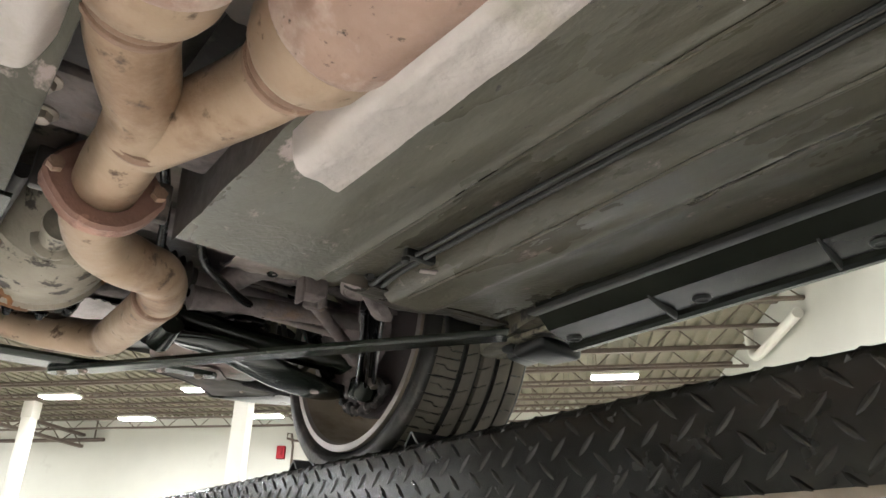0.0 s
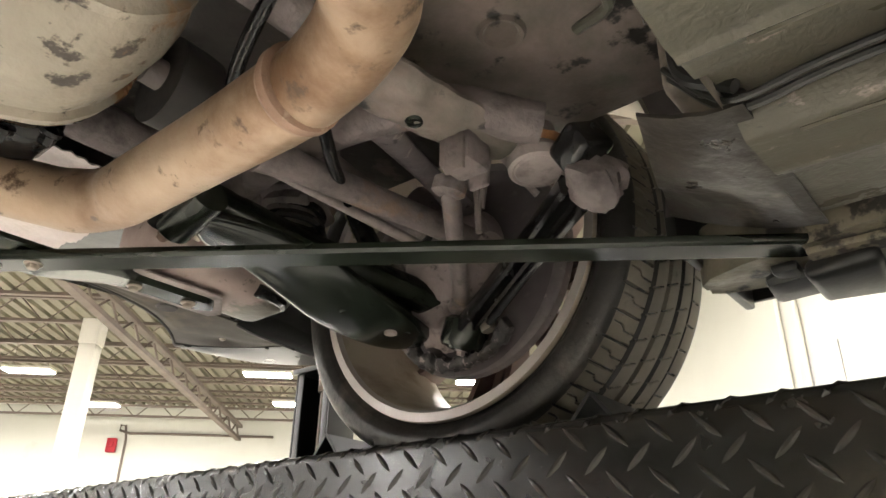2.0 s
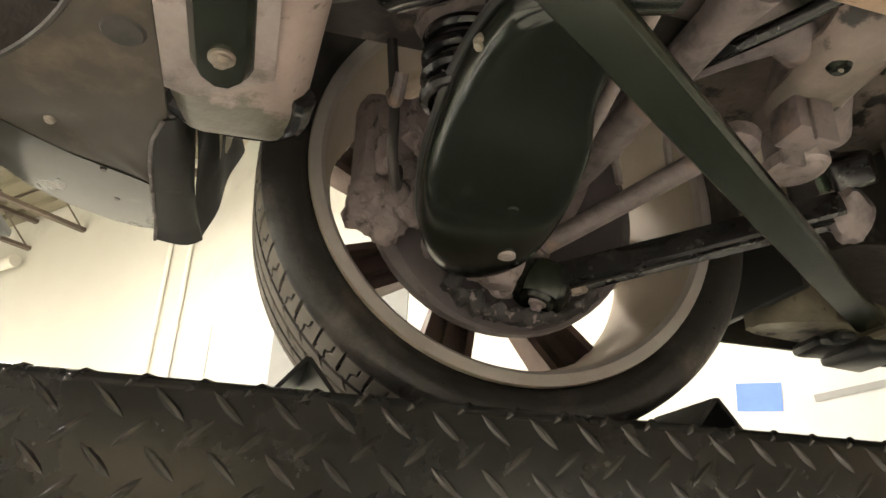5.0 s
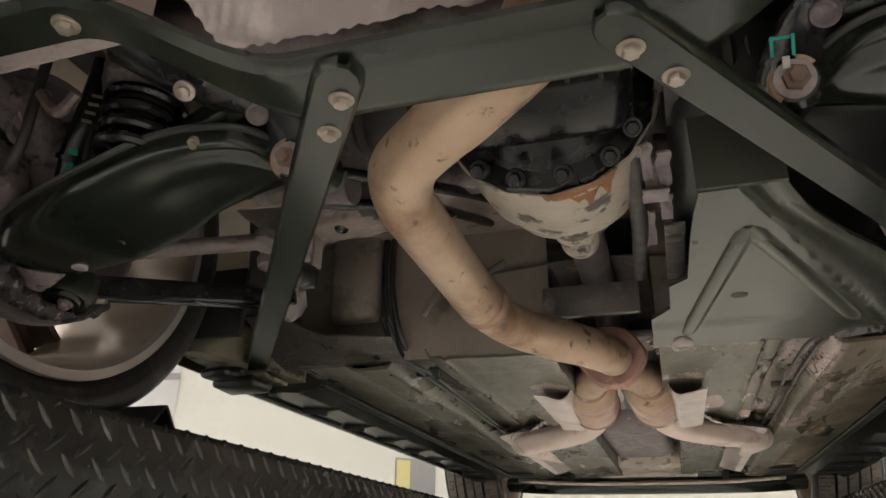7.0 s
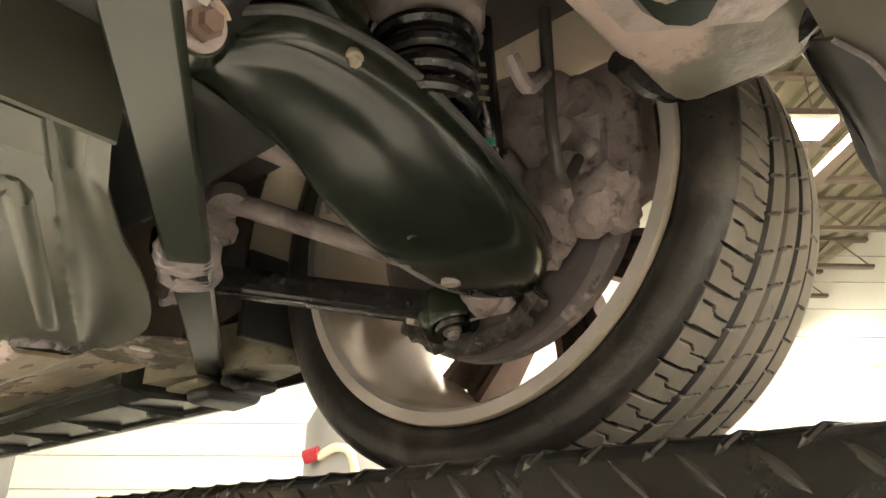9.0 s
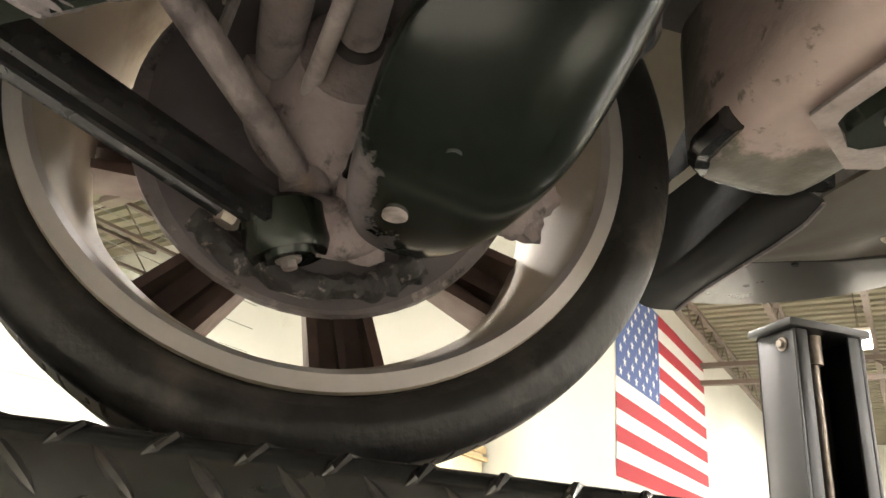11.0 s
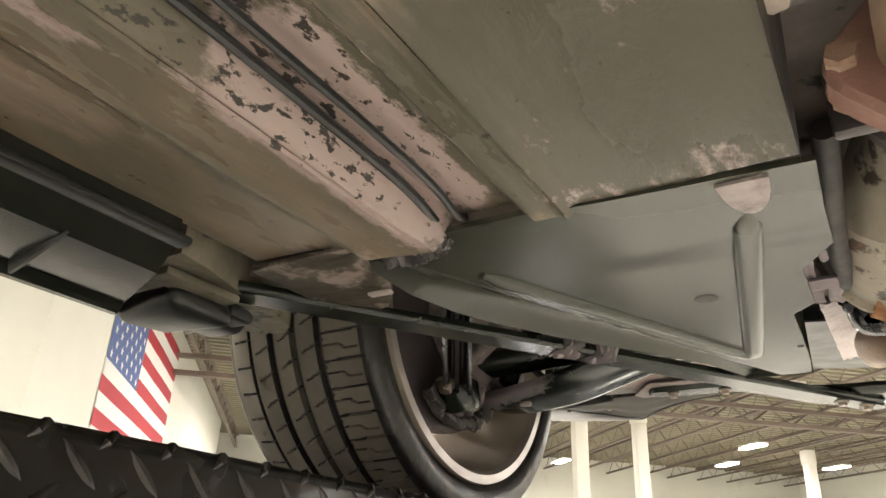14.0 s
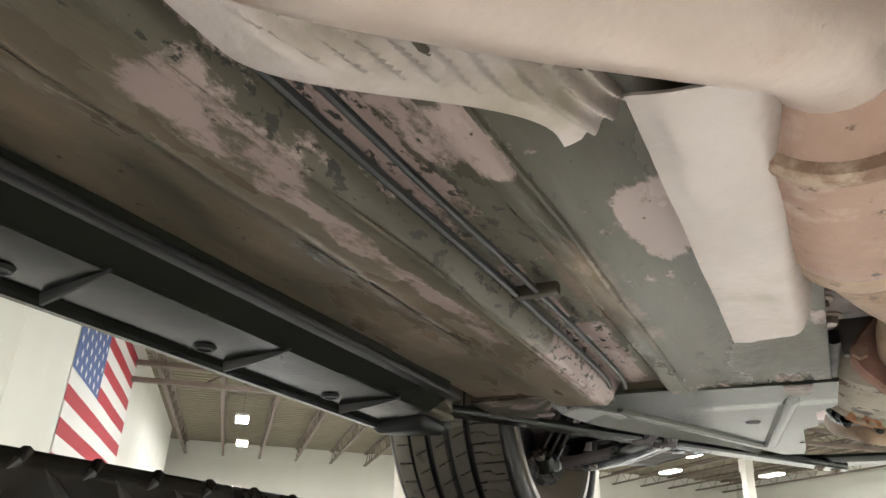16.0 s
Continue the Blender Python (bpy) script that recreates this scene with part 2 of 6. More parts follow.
RUBBER = mat("tyre_rubber", (0.020, 0.0185, 0.018), (0.034, 0.031, 0.029), 0.27, 0.46, scale=24, bump=0.25, bump_scale=120, third=(0.12, 0.104, 0.090), third_scale=7, third_at=0.54, third_w=0.16)
TREAD = mat("dusty_tread", (0.25, 0.222, 0.182), (0.145, 0.13, 0.108), 0.75, 0.95, scale=14, mix=0.8, bump=0.1, bump_scale=160, third=(0.09, 0.08, 0.07), third_scale=20, third_at=0.62, third_w=0.1)
RIM = mat("dusty_alloy", (0.54, 0.47, 0.385), (0.42, 0.36, 0.29), 0.5, 0.72, metal=0.15, scale=9, mix=0.8, bump=0.05,
          third=(0.30, 0.24, 0.175), third_scale=7, third_at=0.58, third_w=0.14)
RIM_LIP = mat("alloy_lip", (0.58, 0.54, 0.52), (0.48, 0.44, 0.42), 0.36, 0.5, metal=0.6, scale=10)
SPOKE = mat("brake_dust_spoke", (0.17, 0.115, 0.10), (0.11, 0.075, 0.065), 0.5, 0.7, metal=0.2, scale=20, bump=0.1)
BOLT = mat("zinc_bolt", (0.42, 0.365, 0.315), (0.27, 0.225, 0.19), 0.35, 0.55, metal=0.7, scale=50)
PLATE = mat("diamond_plate_paint", (0.010, 0.0102, 0.0096), (0.018, 0.018, 0.017), 0.14, 0.32, scale=9, mix=0.6, spec=0.65, bump=0.12, bump_scale=60,
            third=(0.060, 0.052, 0.044), third_scale=5.0, third_at=0.62, third_w=0.14)
CLEAR_BLACK = mat("gloss_black_paint", (0.010, 0.010, 0.010), (0.017, 0.017, 0.017), 0.3, 0.45, scale=8)
# wall paint set darker than white, to imitate dimmer light on the walls
WALL = mat("dimmed_wall_paint", (0.495, 0.49, 0.43), (0.46, 0.455, 0.40), 0.7, 0.85, scale=0.7, third=(0.40, 0.38, 0.33), third_scale=0.5, third_at=0.62, third_w=0.1)
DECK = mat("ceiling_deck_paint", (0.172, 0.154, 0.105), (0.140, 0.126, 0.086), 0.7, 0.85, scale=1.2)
JOIST = mat("joist_primer", (0.12, 0.092, 0.07), (0.095, 0.072, 0.056), 0.6, 0.75, scale=2.0)
CONCRETE = mat("polished_concrete", (0.74, 0.722, 0.655), (0.67, 0.652, 0.588), 0.3, 0.5, scale=1.0, mix=0.7, third=(0.62, 0.595, 0.55), third_scale=0.6, third_at=0.6, third_w=0.1)
COLUMN = mat("column_paint", (0.60, 0.58, 0.51), (0.56, 0.54, 0.475), 0.6, 0.75, scale=1.5)
WOOD = mat("pallet_wood", (0.50, 0.38, 0.22), (0.40, 0.29, 0.16), 0.7, 0.85, scale=6, stretch=(1, 1, 8))
LINER = mat("dusty_liner", (0.56, 0.49, 0.37), (0.42, 0.365, 0.28), 0.7, 0.9, scale=8, bump=0.2, bump_scale=60)
PRIMER = mat("dirty_primer", (0.34, 0.275, 0.25), (0.22, 0.175, 0.155), 0.45, 0.75, scale=20, mix=0.8, bump=0.5, bump_scale=70, third=(0.06, 0.05, 0.035), third_scale=12, third_at=0.46, third_w=0.06)
DUSTY_LIGHT = mat("pale_dusty_metal", (0.40, 0.34, 0.328), (0.25, 0.212, 0.204), 0.5, 0.75, metal=0.05, scale=18, mix=0.6, bump=0.7, bump_scale=60, third=(0.13, 0.108, 0.105), third_scale=20, third_at=0.52, third_w=0.18)
BEADED = mat("duct_liner_black", (0.02, 0.02, 0.02), (0.032, 0.031, 0.03), 0.55, 0.75, scale=14, spec=0.1, bump=0.2, bump_scale=60)
DUSTY_DARK = mat("sooty_metal", (0.20, 0.170, 0.175), (0.12, 0.103, 0.107), 0.45, 0.75, metal=0.1, scale=20, bump=0.4, bump_scale=80, third=(0.32, 0.27, 0.26), third_scale=26, third_at=0.60, third_w=0.06, fourth=(0.04, 0.035, 0.035), fourth_scale=38, fourth_at=0.60)
RUST_BROWN = mat("caliper_rust", (0.22, 0.14, 0.105), (0.13, 0.09, 0.075), 0.7, 0.9, scale=30, mix=0.8, bump=0.6, bump_scale=110, third=(0.30, 0.25, 0.22), third_scale=18, third_at=0.6)
BLACK_RUBBER = mat("black_rubber", (0.03, 0.028, 0.028), (0.06, 0.052, 0.048), 0.5, 0.7, scale=20)
GLOSS_BLACK = mat("black_coating", (0.011, 0.011, 0.012), (0.020, 0.019, 0.019), 0.12, 0.30, scale=22, bump=0.12, bump_scale=90, third=(0.07, 0.06, 0.056), third_scale=16, third_at=0.62, third_w=0.12)
BACKING = mat("dark_backing_plate", (0.122, 0.103, 0.108), (0.080, 0.067, 0.071), 0.42, 0.6, scale=14, mix=0.6, bump=0.15, bump_scale=60, third=(0.22, 0.185, 0.18), third_scale=10, third_at=0.60, third_w=0.12)
COVER = mat("moulded_black_plastic", (0.009, 0.012, 0.009), (0.013, 0.016, 0.012), 0.12, 0.23, scale=6, bump=0.04, bump_scale=16)


def coat_over(m, colour, gloss, terms, grain, lo, hi, mirrored=False):
    """A second coat (dust, wax) with a ragged edge; terms: axis, slope, offset."""
    t = m.node_tree
    b = t.nodes["Principled BSDF"]
    tc = t.nodes.new("ShaderNodeTexCoord")
    sx = t.nodes.new("ShaderNodeSeparateXYZ")
    t.links.new(tc.outputs["Object"], sx.inputs[0])
    side = t.nodes.new("ShaderNodeMath")
    side.operation = "ABSOLUTE"
    t.links.new(sx.outputs[0], side.inputs[0])
    axes = [side.outputs[0] if mirrored else sx.outputs[0], sx.outputs[1], sx.outputs[2]]
    n = t.nodes.new("ShaderNodeTexNoise")
    n.inputs["Scale"].default_value, n.inputs["Detail"].default_value, n.inputs["Roughness"].default_value = grain, 8.0, 0.68
    t.links.new(tc.outputs["Object"], n.inputs["Vector"])
    total = None
    for sock, k, off in [(axes[a], k, off) for a, k, off in terms] + [(n.outputs[0], 1.5, -0.75)]:
        ma = t.nodes.new("ShaderNodeMath")
        ma.operation = "MULTIPLY_ADD"
        ma.inputs[1].default_value, ma.inputs[2].default_value = k, off
        t.links.new(sock, ma.inputs[0])
        if total is None:
            total = ma.outputs[0]
        else:
            ad = t.nodes.new("ShaderNodeMath")
            t.links.new(total, ad.inputs[0])
            t.links.new(ma.outputs[0], ad.inputs[1])
            total = ad.outputs[0]
    r = t.nodes.new("ShaderNodeMapRange")
    r.inputs[1].default_value, r.inputs[2].default_value = lo, hi
    t.links.new(total, r.inputs[0])
    for name, value in (("Base Color", (*colour, 1)), ("Roughness", gloss)):
        x = t.nodes.new("ShaderNodeMix")
        rgba = name == "Base Color"
        x.data_type = "RGBA" if rgba else "FLOAT"
        a, c, out = (6, 7, 2) if rgba else (2, 3, 0)
        t.links.new(r.outputs[0], x.inputs[0])
        t.links.new(b.inputs[name].links[0].from_socket, x.inputs[a])
        x.inputs[c].default_value = value
        t.links.new(x.outputs[out], b.inputs[name])


coat_over(COVER, (0.155, 0.132, 0.136), 0.85, ((0, 5.0, -2.925), (1, 13.0, 0.72)), 32.0, 0.16, 0.40)
LEG = mat("leg_underseal", (0.27, 0.215, 0.198), (0.125, 0.115, 0.092), 0.28, 0.55, scale=12, mix=0.5, bump=0.6, bump_scale=45, third=(0.03, 0.027, 0.025), third_scale=16, third_at=0.575, third_w=0.06)
LEG_END = mat("pink_primer_leg", (0.40, 0.315, 0.29), (0.31, 0.24, 0.22), 0.4, 0.6, scale=14, mix=0.6, bump=0.4, bump_scale=60, third=(0.12, 0.10, 0.085), third_scale=30, third_at=0.61, third_w=0.05)
coat_over(LEG_END, (0.125, 0.114, 0.090), 0.34, ((0, 9.0, -4.41), (1, -4.0, -1.30)), 26.0, -0.05, 0.16, True)
LUG = mat("worn_plate_lug", (0.016, 0.0155, 0.015), (0.060, 0.055, 0.050), 0.10, 0.22, metal=0.2, scale=30, mix=0.8, spec=0.6)
CRUD = mat("caked_brake_dust", (0.325, 0.268, 0.263), (0.205, 0.167, 0.165), 0.7, 0.9, scale=26, mix=0.7, bump=1.0, bump_scale=80, third=(0.075, 0.06, 0.06), third_scale=34, third_at=0.57, third_w=0.10)
LINING = mat("arch_lining_plastic", (0.012, 0.012, 0.012), (0.022, 0.020, 0.018), 0.34, 0.5, scale=14, mix=0.7, spec=0.1, third=(0.075, 0.06, 0.05), third_scale=12, third_at=0.60, third_w=0.1)
CRUMPLED = mat("dark_crumpled_metal", (0.10, 0.088, 0.092), (0.055, 0.048, 0.05), 0.2, 0.36, metal=0.5, scale=20, mix=0.7)
CRUMB = mat("greasy_crumbs", (0.022, 0.020, 0.020), (0.05, 0.043, 0.042), 0.4, 0.7, scale=40, mix=0.6, bump=1.0, bump_scale=90, third=(0.21, 0.175, 0.17), third_scale=75, third_at=0.58, third_w=0.06)
PINK_METAL = mat("dusty_pinkish_metal", (0.30, 0.255, 0.265), (0.18, 0.150, 0.158), 0.34, 0.6, metal=0.25, scale=24, mix=0.7, bump=0.5, bump_scale=70, third=(0.09, 0.075, 0.075), third_scale=26, third_at=0.58, third_w=0.08)
WALL_DUST = mat("dusty_floor_wall", (0.235, 0.198, 0.165), (0.155, 0.132, 0.110), 0.45, 0.7, scale=9, mix=0.7, bump=0.3, bump_scale=50, third=(0.08, 0.068, 0.056), third_scale=8, third_at=0.58, third_w=0.10)
BARE_EDGE = mat("worn_bare_edge", (0.36, 0.31, 0.26), (0.24, 0.20, 0.16), 0.45, 0.7, metal=0.3, scale=14, third=(0.05, 0.045, 0.04), third_scale=9, third_at=0.62, third_w=0.1)
SILL = mat("gloss_sill_plastic", (0.034, 0.036, 0.029), (0.024, 0.026, 0.021), 0.18, 0.28, scale=5, spec=0.15)
PALE_YELLOW = mat("faded_yellow_print", (0.45, 0.41, 0.17), (0.40, 0.36, 0.15), 0.6, 0.7, scale=5)
SILL_DIRT = mat("dirty_sill_end", (0.27, 0.24, 0.175), (0.13, 0.115, 0.085), 0.4, 0.7, scale=14, mix=0.5, bump=0.7, bump_scale=60, third=(0.035, 0.03, 0.026), third_scale=18, third_at=0.54, third_w=0.06)
FADED_PRINT = mat("faded_print", (0.30, 0.27, 0.17), (0.22, 0.20, 0.13), 0.7, 0.85, scale=60)
CHALK = mat("teal_chalk", (0.02, 0.36, 0.28), (0.03, 0.26, 0.21), 0.8, 0.95, scale=60)
FLAG_RED = mat("red_cloth", (0.30, 0.014, 0.022), (0.26, 0.012, 0.02), 0.8, 0.9, scale=30)
FLAG_WHITE = mat("white_cloth", (0.55, 0.54, 0.51), (0.50, 0.49, 0.465), 0.8, 0.9, scale=30)
FLAG_BLUE = mat("blue_cloth", (0.05, 0.085, 0.22), (0.045, 0.075, 0.19), 0.8, 0.9, scale=30)
BANNER_GREY = mat("grey_vinyl", (0.20, 0.20, 0.19), (0.165, 0.165, 0.155), 0.5, 0.65, scale=2)
BANNER_LIGHT = mat("white_vinyl", (0.42, 0.42, 0.40), (0.37, 0.37, 0.355), 0.5, 0.65, scale=2)
LIME = mat("lime_print", (0.14, 0.46, 0.03), (0.11, 0.38, 0.03), 0.5, 0.6, scale=4)
BLUE = mat("blue_print", (0.10, 0.20, 0.62), (0.08, 0.16, 0.52), 0.5, 0.6, scale=3)
YELLOW = mat("yellow_paper", (0.85, 0.74, 0.02), (0.80, 0.68, 0.02), 0.7, 0.8, scale=9)
ORANGE = mat("orange_print", (0.80, 0.36, 0.05), (0.74, 0.32, 0.05), 0.6, 0.7, scale=9)
CARDBOARD = mat("cardboard", (0.66, 0.57, 0.40), (0.58, 0.49, 0.34), 0.8, 0.9, scale=5)
LAMP = glow("lamp_glow", (1.0, 0.96, 0.89), 300.0)


# ---------------------------------------------------------------- mesh tools
def part(name, bm, material, parent=None, label="", smooth=True):
    """Links a bmesh as ONE mesh object under a thing or a part."""
    bmesh.ops.recalc_face_normals(bm, faces=bm.faces)
    me = bpy.data.meshes.new(name)
    bm.to_mesh(me)
    bm.free()
    for m in material if isinstance(material, (list, tuple)) else [material]:
        me.materials.append(m)
    if smooth:
        me.polygons.foreach_set("use_smooth", [True] * len(me.polygons))
        me.set_sharp_from_angle(angle=radians(38))
    ob = new(name, me)
    ob.parent = parent
    if label:
        tagged(ob, label)
    return ob


def thing(name, label, category, group="", kind="", at=(0, 0, 0)):
    ob = new(name)
    ob.location = at
    ob.empty_display_size = 0.1
    return tagged(ob, label, category, group, kind)


def box(bm, lo, hi, bevel=0.0, m=None, seg=2):
    """A box between two corners, with rounded edges, turned by m about its middle."""
    c = [(a + b) / 2 for a, b in zip(lo, hi)]
    s = [abs(b - a) for a, b in zip(lo, hi)]
    made = bmesh.ops.create_cube(bm, size=1.0)["verts"]
    for v in made:
        v.co = Vector((v.co.x * s[0], v.co.y * s[1], v.co.z * s[2]))
    if bevel:
        edges = list({e for v in made for e in v.link_edges})
        made = list({v for f in bmesh.ops.bevel(bm, geom=edges, offset=bevel, segments=seg, affect="EDGES", profile=0.5)["faces"] for v in f.verts} | {v for v in made if v.is_valid})
    for v in made:
        v.co = (m @ v.co if m else v.co) + Vector(c)
    return made


def smooth_line(points, step=6):
    """A Catmull-Rom line through the points."""
    p = [Vector(q) for q in points]
    p = [2 * p[0] - p[1]] + p + [2 * p[-1] - p[-2]]
    out = []
    for i in range(1, len(p) - 2):
        for k in range(step):
            t = k / step
            a, b, c, d = p[i - 1], p[i], p[i + 1], p[i + 2]
            out.append(0.5 * (2 * b + (c - a) * t + (2 * a - 5 * b + 4 * c - d) * t * t + (3 * b - 3 * c + d - a) * t**3))
    return out + [p[-2]]


def tube(bm, points, radius, seg=14, step=6, flat=1.0, caps=True):
    """A pipe along a smooth line; radius a number or a function of 0..1; flat squeezes its height."""
    line = smooth_line(points, step) if step > 1 else [Vector(q) for q in points]
    rings, side = [], None
    for i, p in enumerate(line):
        d = (line[min(i + 1, len(line) - 1)] - line[max(i - 1, 0)]).normalized()
        if side is None:
            side = d.cross(Vector((0, 0, 1)))
            side = side.normalized() if side.length > 0.1 else Vector((1, 0, 0))
        side = (side - d * side.dot(d)).normalized()
        up = side.cross(d)
        r = radius(i / (len(line) - 1)) if callable(radius) else radius
        rings.append([bm.verts.new(p + r * (math.cos(a) * side + flat * math.sin(a) * up)) for a in (2 * math.pi * k / seg for k in range(seg))])
    for a, b in zip(rings, rings[1:]):
        for k in range(seg):
            bm.faces.new((a[k], a[(k + 1) % seg], b[(k + 1) % seg], b[k]))
    if caps:
        bm.faces.new(rings[0][::-1])
        bm.faces.new(rings[-1])


def lathe(bm, profile, centre, axis, seg=32, closed=False, arc=(0.0, 2 * math.pi), caps=True):
    """Turns (along, radius) pairs about an axis through centre."""
    axis = Vector(axis).normalized()
    u = axis.orthogonal().normalized()
    if abs(axis.x) > 0.9:
        u = Vector((0, 1, 0))
    w = axis.cross(u)
    full = arc[1] - arc[0] > 6.28
    n = seg if full else seg + 1
    rings = []
    for k in range(n):
        a = arc[0] + (arc[1] - arc[0]) * k / seg
        rings.append([bm.verts.new(Vector(centre) + axis * s + r * (math.cos(a) * u + math.sin(a) * w)) for s, r in profile])
    m = len(profile)
    for k in range(n if full else n - 1):
        a, b = rings[k], rings[(k + 1) % n]
        for i in range(m if closed else m - 1):
            bm.faces.new((a[i], a[(i + 1) % m], b[(i + 1) % m], b[i]))
    if caps and not closed and full:
        for i in (0, m - 1):
            if profile[i][1] > 1e-4:
                bm.faces.new([r[i] for r in rings])


def slab(bm, outline, z0, z1, bevel=0.0, seg=2):
    """A flat plate with that outline in plan."""
    low = [bm.verts.new((x, y, z0)) for x, y in outline]
    f = bm.faces.new(low)
    top = bmesh.ops.extrude_face_region(bm, geom=[f])
    vs = [g for g in top["geom"] if isinstance(g, bmesh.types.BMVert)]
    for v in vs:
        v.co.z = z1
    if bevel:
        es = [e for e in {e for v in low + vs for e in v.link_edges} if abs(e.verts[0].co.z - e.verts[1].co.z) < 1e-6]
        bmesh.ops.bevel(bm, geom=es, offset=bevel, segments=seg, affect="EDGES", profile=0.5)


def sheet(bm, fn, nu, nv, thick=0.0):
    """A surface fn(u, v) for u, v in 0..1, with a back side thick metres above it."""
    def layer(dz):
        return [[bm.verts.new(Vector(fn(i / nu, j / nv)) + Vector((0, 0, dz))) for j in range(nv + 1)] for i in range(nu + 1)]
    a = layer(0.0)
    for i in range(nu):
        for j in range(nv):
            bm.faces.new((a[i][j], a[i + 1][j], a[i + 1][j + 1], a[i][j + 1]))
    if thick:
        b = layer(thick)
        for i in range(nu):
            for j in range(nv):
                bm.faces.new((b[i][j], b[i][j + 1], b[i + 1][j + 1], b[i + 1][j]))
        rim = [(i, 0) for i in range(nu)] + [(nu, j) for j in range(nv)] + [(i, nv) for i in range(nu, 0, -1)] + [(0, j) for j in range(nv, 0, -1)]
        for p, q in zip(rim, rim[1:] + rim[:1]):
            bm.faces.new((a[p[0]][p[1]], a[q[0]][q[1]], b[q[0]][q[1]], b[p[0]][p[1]]))


def bolt(bm, at, axis, r=0.012, h=0.010, washer=True):
    """A hexagon head with its washer; axis points out of the surface."""
    axis = Vector(axis).normalized()
    if washer:
        lathe(bm, [(-0.004, 0.0), (-0.004, r * 1.5), (0.001, r * 1.5), (0.002, r * 1.35), (0.002, 0.0)], at, axis, 18)
    lathe(bm, [(0.0, r), (h * 0.8, r), (h, r * 0.85), (h, 0.0)], at, axis, 6)


def M(*names):
    return [bmesh.new() for _ in names] if names else bmesh.new()


# ---------------------------------------------------------------- hall, turned against the car
HALL = pose(0, 0, 0, 0, 0, -47.1)


def in_hall(ob, x=0.0, y=0.0, z=0.0, turn=0.0):
    ob.matrix_basis = HALL @ pose(x, y, z, 0, 0, turn)
    return ob


X0, X1, Y0, Y1, YF, XF = -5.2, 31.0, -23.0, 9.0, 3.76, 8.0
YB, XB = 22.0, 4.4  # end and side of the bay beyond the front wall
bm = M()
box(bm, (X0 - 0.2, Y0 - 0.2, FLOOR_Z - 0.2), (X1 + 0.2, YB + 0.2, FLOOR_Z))
tagged(in_hall(part("floor", bm, CONCRETE, smooth=False)), "polished grey concrete hall floor", "floor", kind="structure")

bm = M()
prof = []
x = X0 - 0.2
while x < X1:
    prof += [(x, 0.0), (x + 0.17, 0.0), (x + 0.19, 0.075), (x + 0.30, 0.075)]
    x += 0.32
rows = [[bm.verts.new((px, y, CEIL_Z + pz)) for px, pz in prof] for y in (Y0 - 0.2, YB + 0.2)]
for i in range(len(prof) - 1):
    bm.faces.new((rows[0][i], rows[1][i], rows[1][i + 1], rows[0][i + 1]))
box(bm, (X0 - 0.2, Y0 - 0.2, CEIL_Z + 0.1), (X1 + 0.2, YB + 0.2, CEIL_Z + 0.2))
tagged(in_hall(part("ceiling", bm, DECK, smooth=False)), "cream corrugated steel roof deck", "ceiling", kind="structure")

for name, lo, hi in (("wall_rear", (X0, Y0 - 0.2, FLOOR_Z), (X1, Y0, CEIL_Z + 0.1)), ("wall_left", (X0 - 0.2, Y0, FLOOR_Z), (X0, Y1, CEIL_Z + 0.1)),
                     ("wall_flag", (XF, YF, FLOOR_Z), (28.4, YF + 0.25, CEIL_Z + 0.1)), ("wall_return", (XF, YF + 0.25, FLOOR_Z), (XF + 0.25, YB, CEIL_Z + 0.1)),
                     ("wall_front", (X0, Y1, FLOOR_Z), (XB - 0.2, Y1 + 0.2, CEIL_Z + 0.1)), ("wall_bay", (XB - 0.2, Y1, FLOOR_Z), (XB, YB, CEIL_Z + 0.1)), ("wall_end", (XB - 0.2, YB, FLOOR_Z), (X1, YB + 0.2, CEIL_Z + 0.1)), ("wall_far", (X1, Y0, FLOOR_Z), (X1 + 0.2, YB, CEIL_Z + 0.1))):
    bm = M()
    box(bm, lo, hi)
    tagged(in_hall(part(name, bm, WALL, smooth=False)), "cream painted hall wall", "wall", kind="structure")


def joist(y, x0, x1, z=4.55, depth=0.55):
    ob = in_hall(thing("roof_joist", "brown primed open-web steel roof joist under the deck", "joist", "roof joists"), 0, y, z + 0.125)
    bm = M()
    box(bm, (x0, -0.05, depth / 2 - 0.06), (x1, 0.05, depth / 2))
    part("top_chord", bm, JOIST, ob, smooth=False)
    bm = M()
    box(bm, (x0, -0.05, -depth / 2), (x1, 0.05, -depth / 2 + 0.06))
    part("bottom_chord", bm, JOIST, ob, smooth=False)
    bm = M()
    n = int((x1 - x0) / 0.6)
    for k in range(n):
        a, b = x0 + 0.6 * k, x0 + 0.6 * (k + 1)
        za, zb = (depth / 2, -depth / 2) if k % 2 else (-depth / 2, depth / 2)
        tube(bm, [(a, 0, za), (b, 0, zb)], 0.016, 4, 1, caps=False)
    tagged(part("web", bm, JOIST, ob, smooth=False), kind="stuff")


y = Y0 + 0.8
while y < YB:
    joist(y, X0 if y < Y1 else XB, X1 if y < YF else XF)
    y += 1.5


